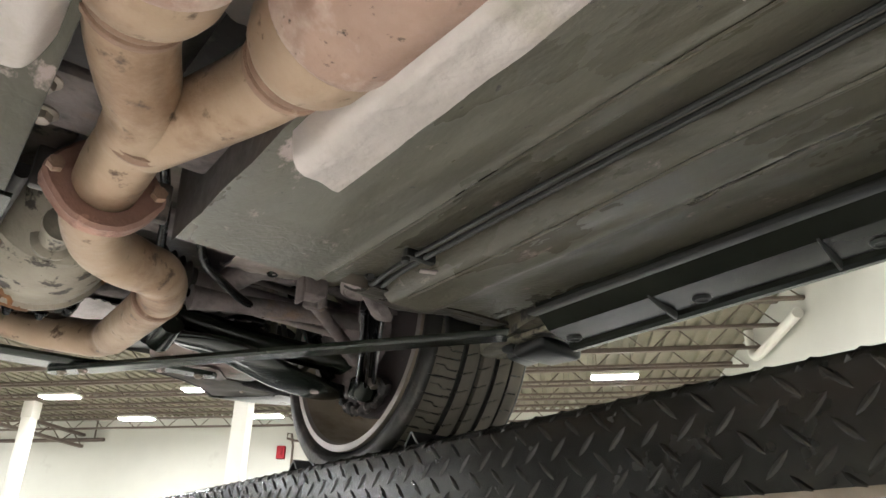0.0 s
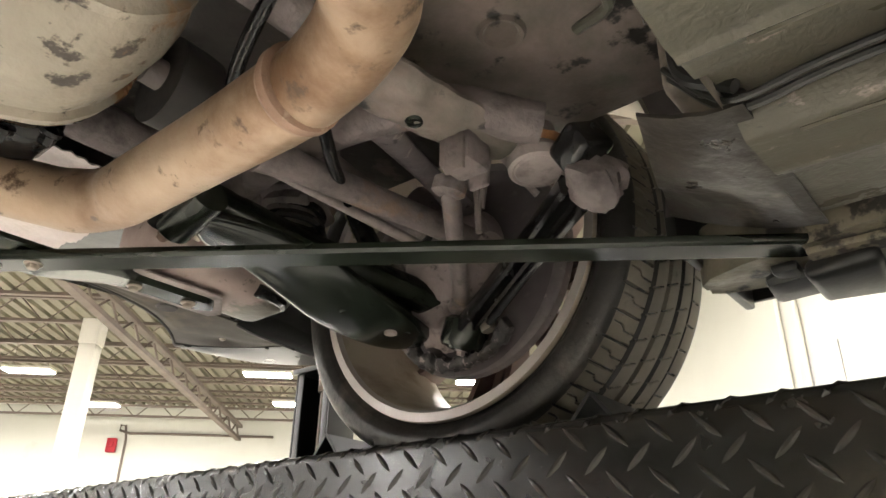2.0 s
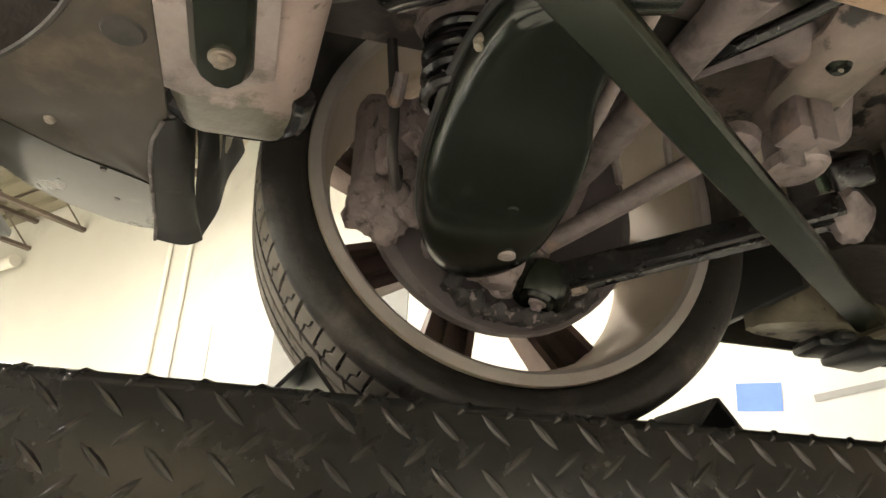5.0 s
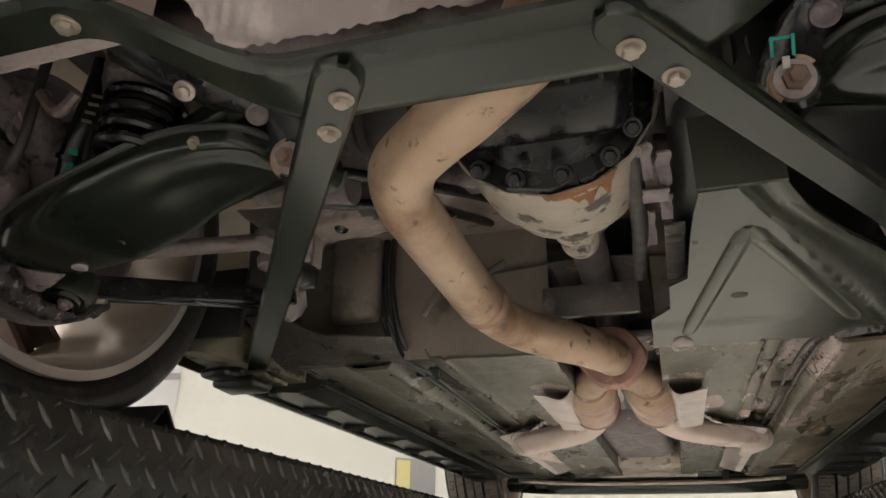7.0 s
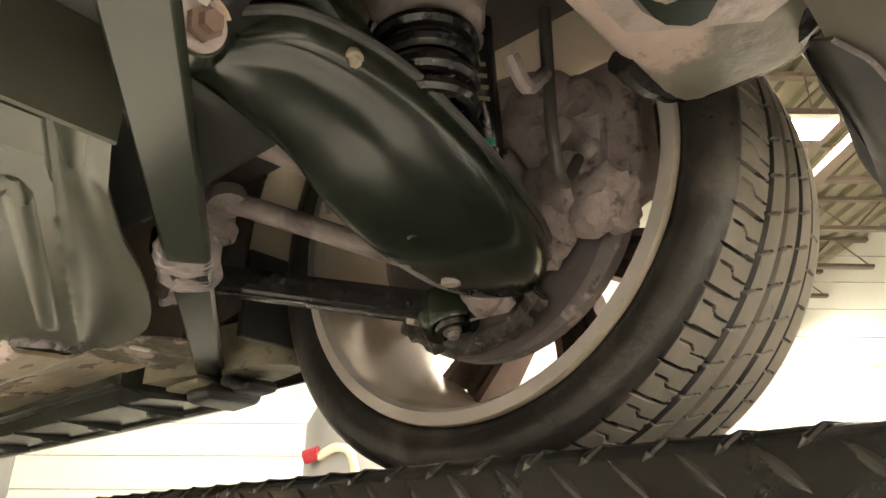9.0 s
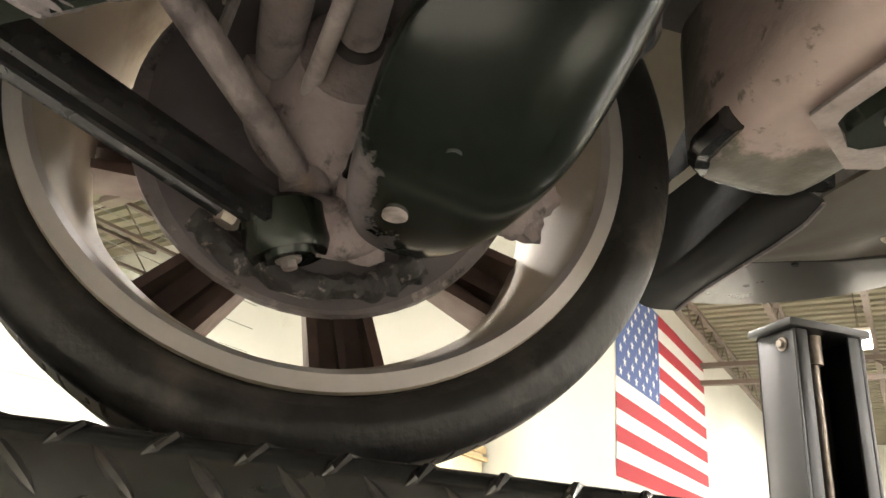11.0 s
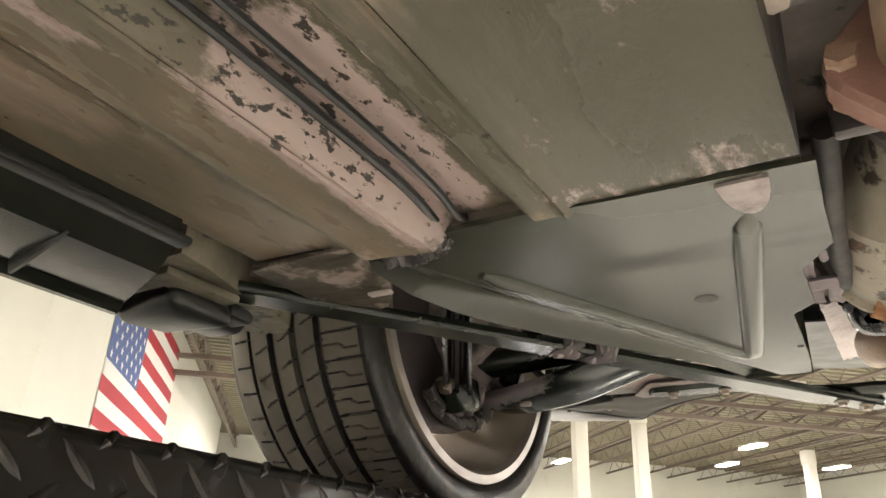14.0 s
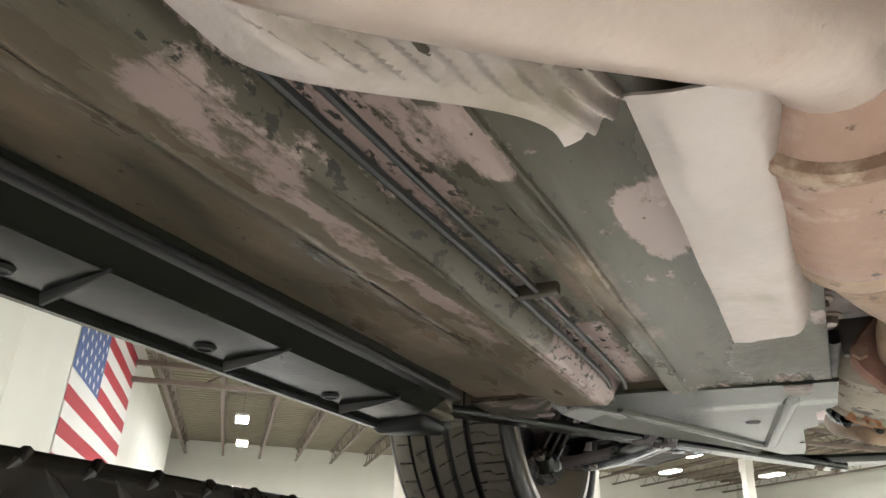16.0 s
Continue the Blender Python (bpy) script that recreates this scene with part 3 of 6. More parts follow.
def girder(x):
    ob = in_hall(thing("roof_girder", "brown steel truss girder carrying the roof joists", "girder", "roof girders"), x, 0, 4.3)
    for name, z in (("bottom_chord", -0.40), ("top_chord", 0.0)):
        bm = M()
        box(bm, (-0.08, Y0, z), (0.08, YF if x > XF else Y1, z + 0.1))
        part(name, bm, JOIST, ob, smooth=False)
    bm = M()
    for k in range(21):
        a = Y0 + 1.2 * k
        tube(bm, [(0, a, -0.35), (0, a + 0.6, 0.05), (0, a + 1.2, -0.35)], 0.03, 4, 1, caps=False)
    tagged(part("web", bm, JOIST, ob, smooth=False), kind="stuff")


for gx in (4.9, 16.5):
    girder(gx)


def column(x, y, w=0.32):
    ob = in_hall(thing("column", "cream painted steel roof column", "column", "roof columns"), x, y, FLOOR_Z)
    h = 3.9 - FLOOR_Z
    bm = M()
    box(bm, (-w / 2, -w / 2, 0.02), (w / 2, w / 2, h), 0.02)
    part("shaft", bm, COLUMN, ob)
    bm = M()
    box(bm, (-w * 0.56, -w * 0.56, h), (w * 0.56, w * 0.56, h + 0.49), 0.01)
    part("head", bm, COLUMN, ob)
    bm = M()
    box(bm, (-w, -w, 0), (w, w, 0.025), 0.004)
    part("base_plate", bm, COLUMN, ob)


for cx, cy in ((5.7, -13.0), (14.7, -17.9), (18.3, -3.1), (15.9, -5.9), (17.6, -8.3), (21.9, -16.7)):
    column(cx, cy)


def lamp(x, y):
    ob = in_hall(thing("high_bay_lamp", "lit rectangular white high-bay ceiling lamp, some of the set added unseen", "lamp", "ceiling lamps"), x, y, 4.15)
    bm = M()
    box(bm, (-0.55, -0.2, 0.0), (0.55, 0.2, 0.07), 0.015)
    part("housing", bm, COLUMN, ob)
    bm = M()
    box(bm, (-0.52, -0.17, -0.02), (0.52, 0.17, -0.004), 0.004)
    part("diffuser", bm, LAMP, ob, "glowing diffuser")
    for sx in (-0.4, 0.4):
        bm = M()
        tube(bm, [(sx, 0, 0.05), (sx, 0, 0.86)], 0.008, 6, 1)
        part("hanger", bm, JOIST, ob)


for lx, ly in ((-2.1, -15.8), (2.8, -15.7), (8.3, -16.0), (12.7, -16.4), (-2.4, -19.5), (2.6, -18.7), (8.0, -19.4), (12.2, -19.4), (19.5, -19.4), (23.4, -19.0),
               (21.3, 1.2), (25.7, 1.1), (21.1, -6.6), (26.0, -5.0), (26.6, -9.4), (20.7, -13.8), (24.5, -15.2), (13.8, -10.1),
               # bay pair aside, these lamps are unseen; the last two added to brighten the underbody
               (3.0, -9.5), (8.5, -9.0), (-2.0, -6.5), (4.6, -3.2), (9.5, -3.0), (-1.6, 5.6), (4.2, 6.2), (14.5, 0.5), (6.2, 13.0), (6.0, 18.0), (-2.0, -1.8), (2.2, 3.0)):
    lamp(lx, ly)


# ---------------------------------------------------------------- lift
def runway(s):
    """A runway of the four-post lift: folded tread plate with raised lens-shaped lugs."""
    ob = thing("runway", "black painted diamond-plate lift runway under the wheels", "lift runway", "lift runways")
    x0, x1, y0, y1 = 0.476, 1.03, -1.35, 3.75
    bm = M()
    r = 0.012
    fold = [(x0 + 0.05, -0.112), (x0, -0.112)] + [(x0 + r - r * math.cos(a), -r + r * math.sin(a)) for a in (0, 0.4, 0.8, 1.2, math.pi / 2)] + [(x1, 0), (x1, -0.112)]
    inner = [(x1 - 0.006, -0.112), (x1 - 0.006, -0.006), (x0 + 0.012, -0.006), (x0 + 0.006, -0.012), (x0 + 0.006, -0.106), (x0 + 0.05, -0.106)]
    ring = fold + inner
    ends = [[bm.verts.new((s * px, y, pz)) for px, pz in ring] for y in (y0, y1)]
    n = len(ring)
    for i in range(n):
        bm.faces.new((ends[0][i], ends[0][(i + 1) % n], ends[1][(i + 1) % n], ends[1][i]))
    part("deck", bm, PLATE, ob)
    bm = M()
    box(bm, (s * (x0 + 0.002), y0, -0.1175), (s * (x1 - 0.002), y1, -0.1125), 0.001)
    part("underside", bm, CLEAR_BLACK, ob)
    bm = M()
    box(bm, (s * (x0 - 0.0022), y0, -0.1185), (s * (x0 + 0.001), y1, -0.1095), 0.0008)
    part("lower_edge", bm, BARE_EDGE, ob, "worn bare-metal lower edge")
    bm = M()
    pitch = 0.0425
    y = y0 + 0.03
    while y < y1 - 0.03:
        for row in range(6):
            lug(bm, s, x0, y + (0.021 if row % 2 == 0 else 0.0), -0.0005 - 0.0215 * row, radians(-44 * s if row % 2 == 0 else 44 * s))
        y += pitch
    tagged(part("tread_relief", bm, LUG, ob), kind="stuff")
    return ob


def lug(bm, s, x0, y, z, a):
    """One lens-shaped raised mark on the inner side; those at the fold wrap over the edge."""
    L, W, H = 0.0185, 0.0042, 0.0028
    d, w = (math.cos(a), math.sin(a)), (-math.sin(a), math.cos(a))
    def at(u, v, h):
        yy, zz = y + u * d[0] + v * w[0], z + u * d[1] + v * w[1]
        if zz > -0.004:
            over = zz + 0.004
            return (s * (x0 + 0.004 + over), yy, h * 0.7 - 0.001)
        return (s * (x0 - h), yy, max(zz, -0.111))
    tip0, tip1 = bm.verts.new(at(-L, 0, -0.0005)), bm.verts.new(at(L, 0, -0.0005))
    rows = []
    for u, f in ((-0.55, 0.75), (0.0, 1.0), (0.55, 0.75)):
        rows.append([bm.verts.new(at(u * L, v * W * f, h)) for v, h in ((-1, -0.0005), (-0.35, H * f), (0.35, H * f), (1, -0.0005))])
    for q in range(3):
        bm.faces.new((tip0, rows[0][q], rows[0][q + 1]))
        bm.faces.new((tip1, rows[2][q + 1], rows[2][q]))
        for a_, b_ in zip(rows, rows[1:]):
            bm.faces.new((a_[q], b_[q], b_[q + 1], a_[q + 1]))


runway(-1)
runway(1)


def post(s, y):
    """C-section post, open to the inside, with its lifting cable and cap."""
    ob = thing("lift_post", "black slotted steel post of the four-post lift", "lift post", "lift posts", at=(s * 1.095, y, FLOOR_Z))
    h = 1.75 + 0.352
    bm = M()
    box(bm, (s * 0.038, -0.070, 0), (s * 0.045, 0.070, h), 0.002)
    part("back_plate", bm, CLEAR_BLACK, ob)
    for e in (-1, 1):
        bm = M()
        a, b = sorted((e * 0.063, e * 0.070))
        box(bm, (-0.045, a, 0), (0.045, b, h), 0.002)
        part("side_plate", bm, CLEAR_BLACK, ob)
        bm = M()
        a, b = sorted((e * 0.040, e * 0.0625))
        box(bm, (s * -0.045, a, 0), (s * -0.038, b, h), 0.002)
        part("lip", bm, CLEAR_BLACK, ob)
    bm = M()
    box(bm, (-0.054, -0.080, h), (0.054, 0.080, h + 0.014), 0.003)
    cap = part("cap", bm, CLEAR_BLACK, ob)
    bm = M()
    bolt(bm, (s * -0.02, 0.0705, h - 0.025), (0, 1, 0), 0.008, 0.008)
    part("bolt", bm, BOLT, ob)
    bm = M()
    tube(bm, [(s * -0.012, -0.004, 0.1), (s * -0.012, 0.004, h)], 0.0075, 10, 1)
    part("lifting_cable", bm, BOLT, ob)
    bm = M()
    lathe(bm, [(0.0, 0.0), (0.0, 0.014), (0.05, 0.014), (0.05, 0.0)], (s * -0.012, 0.003, h - 0.05), (0, 0, 1), 12)
    part("cable_end", bm, BOLT, ob)
    bm = M()
    box(bm, (-0.2, -0.2, 0), (0.2, 0.2, 0.02), 0.004)
    part("base_plate", bm, CLEAR_BLACK, ob)


post(-1, -0.79)
post(1, -0.87)
post(-1, 3.6)
post(1, 3.6)
for y in (-0.85, 3.6):
    beam = thing("cross_beam", "black steel cross beam carrying the lift runways", "lift beam", "lift beams", at=(0, y, -0.27))
    bm = M()
    box(bm, (-1.055, -0.07, 0.0), (1.055, 0.07, 0.156), 0.008)
    part("box_section", bm, CLEAR_BLACK, beam)
    for s in (-1, 1):
        bm = M()
        box(bm, (s * 1.055, -0.09, -0.04), (s * 1.063, 0.09, 0.18), 0.003)
        part("end_plate", bm, CLEAR_BLACK, beam)


def chock(s, y, face):
    ob = thing("wheel_chock", "black folded steel wheel chock on the runway", "wheel chock", "wheel chocks", at=(s * 0.69, y, 0.0035))
    bm = M()
    pts = [(-0.052, 0.0), (-0.003, 0.060), (0.003, 0.060), (0.052, 0.0), (0.047, 0.0), (0.0, 0.056), (-0.047, 0.0)]
    a = [bm.verts.new((-0.065, face * py, pz)) for py, pz in pts]
    b = [bm.verts.new((0.065, face * py, pz)) for py, pz in pts]
    n = len(pts)
    for i in range(n):
        bm.faces.new((a[i], a[(i + 1) % n], b[(i + 1) % n], b[i]))
    bm.faces.new(a), bm.faces.new(b[::-1])
    bmesh.ops.recalc_face_normals(bm, faces=list(bm.faces))
    part("folded_sheet", bm, CLEAR_BLACK, ob, smooth=False)
    bm = M()
    box(bm, (-0.065, -0.054, 0.0), (0.065, 0.054, 0.003))
    part("foot_plate", bm, CLEAR_BLACK, ob)


chock(-1, 0.235, 1)
chock(-1, -0.235, -1)


# ---------------------------------------------------------------- car
CAR = thing("car", "raised passenger car seen from below, dusty and rust-specked", "car")
R_TYRE, WX = 0.318, 0.748


def tread_depth(u, th):
    """How deep the tread is cut at u (0 at the inner shoulder, 1 at the outer) and angle th."""
    for g, w in ((0.275, 0.024), (0.470, 0.021), (0.655, 0.021), (0.835, 0.011)):
        if abs(u - g) < w:
            return 0.007
    ph = th * 54 / (2 * math.pi)
    if u < 0.25:
        q = (ph + 0.9 * (u - 0.04) * abs(u - 0.04)) % 1.0
        if q < 0.075:
            return 0.005
        zig = 0.36 if u < 0.10 else (0.36 + (u - 0.10) * 5.0 if u < 0.14 else 0.56)
        return 0.003 if 0.02 < u and abs(q - zig - 0.05) < 0.024 else 0.0
    if u < 0.45:
        e = (u - 0.299) / 0.151
        return 0.004 if (ph + 0.35 + 0.32 * e) % 1.0 < 0.055 * (1.1 - e) + 0.012 and e < 0.75 else 0.0
    if u < 0.64:
        e = (u - 0.49) / 0.145
        return 0.004 if (ph + 0.80 + 0.36 * e) % 1.0 < 0.055 * (1.1 - e) + 0.012 and e < 0.70 else 0.0
    if u < 0.83:
        e = (u - 0.675) / 0.15
        return 0.004 if (ph + 0.15 + 0.36 * e) % 1.0 < 0.048 and e < 0.70 else 0.0
    return 0.004 if (ph + 0.6 + 0.3 * u) % 1.0 < 0.06 and u < 0.97 else 0.0


def tyre_mesh():
    """Tread and sidewalls of a low-profile tyre about the x axis."""
    bm = M()
    n, na = 1152, 72
    side = [(-0.113, 0.262), (-0.122, 0.270), (-0.1235, 0.2715), (-0.1262, 0.281), (-0.1272, 0.2835), (-0.1265, 0.290), (-0.125, 0.2985), (-0.1215, 0.3065), (-0.1155, 0.3125)]
    prof = [(x, r, None) for x, r in side]
    for j in range(na + 1):
        u = j / na
        xx = -0.110 + 0.220 * u
        prof.append((xx, R_TYRE - 0.0045 * abs(2 * u - 1) ** 4, u))
    prof += [(-x, r, None) for x, r in side[::-1]]
    ns = len(side)
    rings = []
    for k in range(n):
        th = 2 * math.pi * k / n
        c, d = math.cos(th), math.sin(th)
        ring = []
        for x, r, u in prof:
            rr = r - (tread_depth(u, th) if u is not None else 0.0)
            ring.append(bm.verts.new((x, rr * c, rr * d)))
        rings.append(ring)
    for k in range(n):
        a, b = rings[k], rings[(k + 1) % n]
        th = 2 * math.pi * (k + 0.5) / n
        for i in range(len(prof) - 1):
            f = bm.faces.new((a[i], a[i + 1], b[i + 1], b[i]))
            if ns <= i < ns + na:
                f.material_index = 0 if tread_depth((i - ns + 0.5) / na, th) > 0 else 1
    # inner beads
    lathe(bm, [(-0.113, 0.262), (-0.100, 0.245), (0.100, 0.245), (0.113, 0.262)], (0, 0, 0), (1, 0, 0), 64, caps=False)
    return bm


def rim_mesh():
    bm = M()
    prof = [(-0.122, 0.2595), (-0.118, 0.2615), (-0.113, 0.2605), (-0.108, 0.250), (-0.085, 0.246), (-0.05, 0.236), (0.03, 0.234), (0.085, 0.246), (0.108, 0.250), (0.113, 0.2605), (0.118, 0.261), (0.122, 0.2585),
            (0.117, 0.2475), (0.10, 0.240), (0.06, 0.228), (0.0, 0.226), (-0.05, 0.228), (-0.085, 0.2365), (-0.108, 0.2400), (-0.1135, 0.2435), (-0.1205, 0.2475)]
    lathe(bm, prof, (0, 0, 0), (1, 0, 0), 96, closed=True)
    return bm


def lip_mesh():
    bm = M()
    prof = [(-0.1235, 0.2600), (-0.1235, 0.2470), (-0.1155, 0.2420), (-0.1145, 0.2445), (-0.1195, 0.2485), (-0.1205, 0.2590)]
    lathe(bm, prof, (0, 0, 0), (1, 0, 0), 96, closed=True)
    return bm


def spoke_mesh():
    """One wide U-section spoke along +z, open to the inside, with a centre web."""
    bm = M()

    def blade(c0, c1, w, xs):
        vs = []
        for (z, x0, x1), c in zip(xs, (c0, (c0 + c1) / 2, c1)):
            vs.append([bm.verts.new((x, c + e, z)) for x, e in ((x0, -w), (x0, w), (x1, w), (x1, -w))])
        for a, b in zip(vs, vs[1:]):
            for i in range(4):
                bm.faces.new((a[i], a[(i + 1) % 4], b[(i + 1) % 4], b[i]))
        bm.faces.new(vs[0]), bm.faces.new(vs[-1])

    web = ((0.05, 0.055, 0.104), (0.14, 0.060, 0.106), (0.232, 0.040, 0.104))
    blade(-0.022, -0.033, 0.005, web)
    blade(0.022, 0.033, 0.005, web)
    blade(0.0, 0.0, 0.004, ((0.05, 0.070, 0.104), (0.14, 0.078, 0.106), (0.232, 0.062, 0.104)))
    vs = []
    for z, x, w in ((0.05, 0.090, 0.024), (0.14, 0.093, 0.029), (0.232, 0.088, 0.035)):
        vs.append([bm.verts.new((x + e, d * w, z)) for d, e in ((-1, 0), (1, 0), (1, 0.016), (-1, 0.016))])
    for a, b in zip(vs, vs[1:]):
        for i in range(4):
            bm.faces.new((a[i], a[(i + 1) % 4], b[(i + 1) % 4], b[i]))
    bm.faces.new(vs[0]), bm.faces.new(vs[-1])
    return bm


wheel_a = part("wheel", rim_mesh(), RIM, CAR, "dusty beige alloy rim barrel")
part("tyre", tyre_mesh(), [RUBBER, TREAD], wheel_a, "low-profile black rubber tyre with dusty tread")
part("rim_lip", lip_mesh(), RIM_LIP, wheel_a, "bright alloy rim flange")
bm = M()
lathe(bm, [(0.05, 0.0), (0.05, 0.07), (0.06, 0.078), (0.10, 0.075), (0.11, 0.05), (0.11, 0.0)], (0, 0, 0), (1, 0, 0), 40)
part("hub", bm, SPOKE, wheel_a)
sp0 = part("spoke", spoke_mesh(), SPOKE, wheel_a, "brown brake-dusted alloy spoke")
sp0.rotation_euler = (radians(-92), 0, 0)
for k in range(1, 7):
    o = new("spoke", sp0.data)
    o.parent = wheel_a
    o.rotation_euler = (radians(-92) + 2 * math.pi * k / 7, 0, 0)
    tagged(o, "brown brake-dusted alloy spoke")
WZ = R_TYRE - 0.002
wheel_a.matrix_basis = pose(WX, 0, WZ)
copy_thing(wheel_a, pose(-WX, 0, WZ, 28.7, 0, 180))
copy_thing(wheel_a, pose(WX, 2.76, WZ, 30, 0, 0))
copy_thing(wheel_a, pose(-WX, 2.76, WZ, 10, 0, 180))


# underfloor
def step(v, at, w=0.012):
    t = max(0.0, min(1.0, (v - at) / w + 0.5))
    return t * t * (3 - 2 * t)


def floor_z(x, y):
    """Height of the pressed floor: line channel, chassis rail, seams and shallow dents."""
    a = abs(x)
    z = 0.183
    z += 0.020 * (step(a, 0.300) - step(a, 0.366))
    z -= 0.010 * (step(a, 0.375, 0.014) - step(a, 0.455, 0.03))
    z += 0.008 * step(a, 0.47, 0.05)
    z -= 0.004 * (step(a, 0.262, 0.006) - step(a, 0.270, 0.006))
    z += 0.005 * noise.noise(Vector((x * 6, y * 2.0, 1.3))) + 0.0022 * noise.noise(Vector((x * 20, y * 8, 4.0))) + 0.0008 * noise.noise(Vector((x * 60, y * 30, 2.0)))
    if y > 0.9 and 0.48 < a < 0.55:
        z += 0.004 * math.sin((y - 0.9) * 26) * (1 - abs(a - 0.515) / 0.035)
    return z


for s in (-1, 1):
    bm = M()
    def pan(u, v, s=s):
        y0 = 0.512 + 0.03 * abs(u - 0.35)
        y = y0 + (2.55 - y0) * v
        x0 = (0.106 if s > 0 else 0.071) + 0.03 * step(y, 1.0, 0.3)
        x = x0 + (0.572 - x0) * u
        return (s * x, y, floor_z(s * x, y))
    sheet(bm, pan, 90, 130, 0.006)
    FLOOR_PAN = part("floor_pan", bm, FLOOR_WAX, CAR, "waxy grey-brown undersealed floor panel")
    # stiff seam beads of sealant
    for x in (0.268, 0.385):
        bm = M()
        tube(bm, [(s * (x + 0.004 * noise.noise(Vector((x, k * 0.9, 3.0)))), 0.56 + 0.12 * k, floor_z(s * x, 0.56 + 0.12 * k) - 0.001) for k in range(16)], 0.0028, 6, 3)
        part("sealant_bead", bm, FLOOR_WAX, FLOOR_PAN)
    # rear end of the floor pan, stepping up to the axle bay
    bm = M()
    sheet(bm, lambda u, v, s=s: (s * ((0.106 if s > 0 else 0.071) + 0.49 * u), 0.517 - 0.02 * v, 0.187 + 0.25 * v), 12, 6, 0.004)
    part("floor_step", bm, WALL_DUST, CAR, "dark upright rear wall of the floor pan")
    bm = M()
    sheet(bm, lambda u, v, s=s: (s * ((0.106 if s > 0 else 0.071) - 0.006 * v + 0.03 * step(0.513 + 2.0 * u, 1.0, 0.3)), 0.513 + 2.0 * u, 0.180 + 0.16 * v + 0.004 * noise.noise(Vector((u * 30, v * 3, s)))), 60, 4)
    part("tunnel_wall", bm, UNDERSEAL_DARK, CAR)
    # corner of the floor beside the wheel arch: ramp that rises towards the middle
    bm = M()
    def ramp(u, v, s=s):
        if s < 0:
            x = 0.345 + 0.253 * u
            lift = 0.026 + 0.034 * step(u, 0.62, 0.4)
            y0, y1 = 0.532, 0.372 + 0.075 * (1 - u)
            z = 0.186 + lift * v ** 1.15 - 0.006 * math.sin(math.pi * v)
        else:
            x = 0.405 + 0.175 * u
            y0, y1 = 0.530, 0.500 - 0.12 * step(u, 0.45, 0.6)
            z = 0.186 + 0.016 * (1 - u) * v
        return (s * x, y0 + (y1 - y0) * v, z + 0.0015 * noise.noise(Vector((u * 7, v * 7, s))))
    sheet(bm, ramp, 24, 14, 0.004)
    gus = part("corner_gusset", bm, PRIMER if s > 0 else WET_UNDERSEAL, CAR, "dirt-streaked primer-pink floor corner" if s > 0 else "dark undersealed ramp by the wheel arch")
    if s > 0:
        # pale foil box paints the light that shows through a slot
        bm = M()
        box(bm, (0.484, 0.428, 0.1815), (0.512, 0.438, 0.186), 0.003)
        part("bright_slot", bm, FOIL, gus)
    # inner wheel arch wall and arch liner
    bm = M()
    def wall_arc(u, v, s=s):
        a = math.pi * (-0.06 + 1.12 * u)
        r = 0.372 + 0.25 * v
        return (s * 0.598, r * math.cos(a), min(0.46, max(0.20 if math.cos(a) > 0 else 0.30, WZ + r * math.sin(a))))
    sheet(bm, wall_arc, 28, 6)
    part("wheel_arch_wall", bm, UNDERSEAL_DARK, CAR, "dark undersealed inner wheel arch wall")
    bm = M()
    def liner(u, v, s=s):
        a = math.pi * (-0.02 + 1.0 * u)
        return (s * (0.60 + 0.27 * v), 0.366 * math.cos(a), WZ + 0.366 * math.sin(a))
    sheet(bm, liner, 32, 8)
    part("arch_liner", bm, LINER, CAR, "dusty beige wheel arch liner")
    bm = M()
    box(bm, (s * 0.60, 0.362, 0.21), (s * 0.87, 0.376, 0.34), 0.004)
    part("arch_front_plate", bm, BLACK_PLASTIC, CAR)
    # side skin that closes the body outside
    bm = M()
    box(bm, (s * 0.866, 0.37, 0.22), (s * 0.874, 2.40, 0.52), 0.003)
    part("side_panel", bm, SATIN_BUMPER, CAR)
for x0, x1, y0, y1 in ((-0.60, 0.60, -0.95, 2.65), (-0.87, -0.60, 0.37, 2.40), (0.60, 0.87, 0.37, 2.40), (-0.87, -0.60, -0.95, -0.37), (0.60, 0.87, -0.95, -0.37)):
    bm = M()
    sheet(bm, lambda u, v, x0=x0, x1=x1, y0=y0, y1=y1: (x0 + (x1 - x0) * u, y0 + (y1 - y0) * v, 0.452 + 0.006 * noise.noise(Vector((u * 9, v * 12, 0)))), 16, 30, 0.006)
    part("body_floor", bm, UNDERSEAL_DARK, CAR, "dark body floor above the axle")
# unseen slab and side strips, added to stop lamp light leaking in from above
bm = M()
box(bm, (-0.885, -0.98, 0.74), (0.885, 3.30, 0.78), 0.01)
part("light_blocking_slab", bm, SATIN_BUMPER, CAR, "unseen slab over the car that blocks stray lamp light")
for s in (-1, 1):
    bm = M()
    box(bm, (s * 0.872, -0.98, 0.655), (s * 0.884, 3.30, 0.742), 0.003)
    part("light_blocking_strip", bm, SATIN_BUMPER, CAR)
    bm = M()
    box(bm, (s * 0.872, 2.40, 0.22), (s * 0.884, 2.44, 0.66), 0.003)
    part("front_arch_edge", bm, SATIN_BUMPER, CAR)
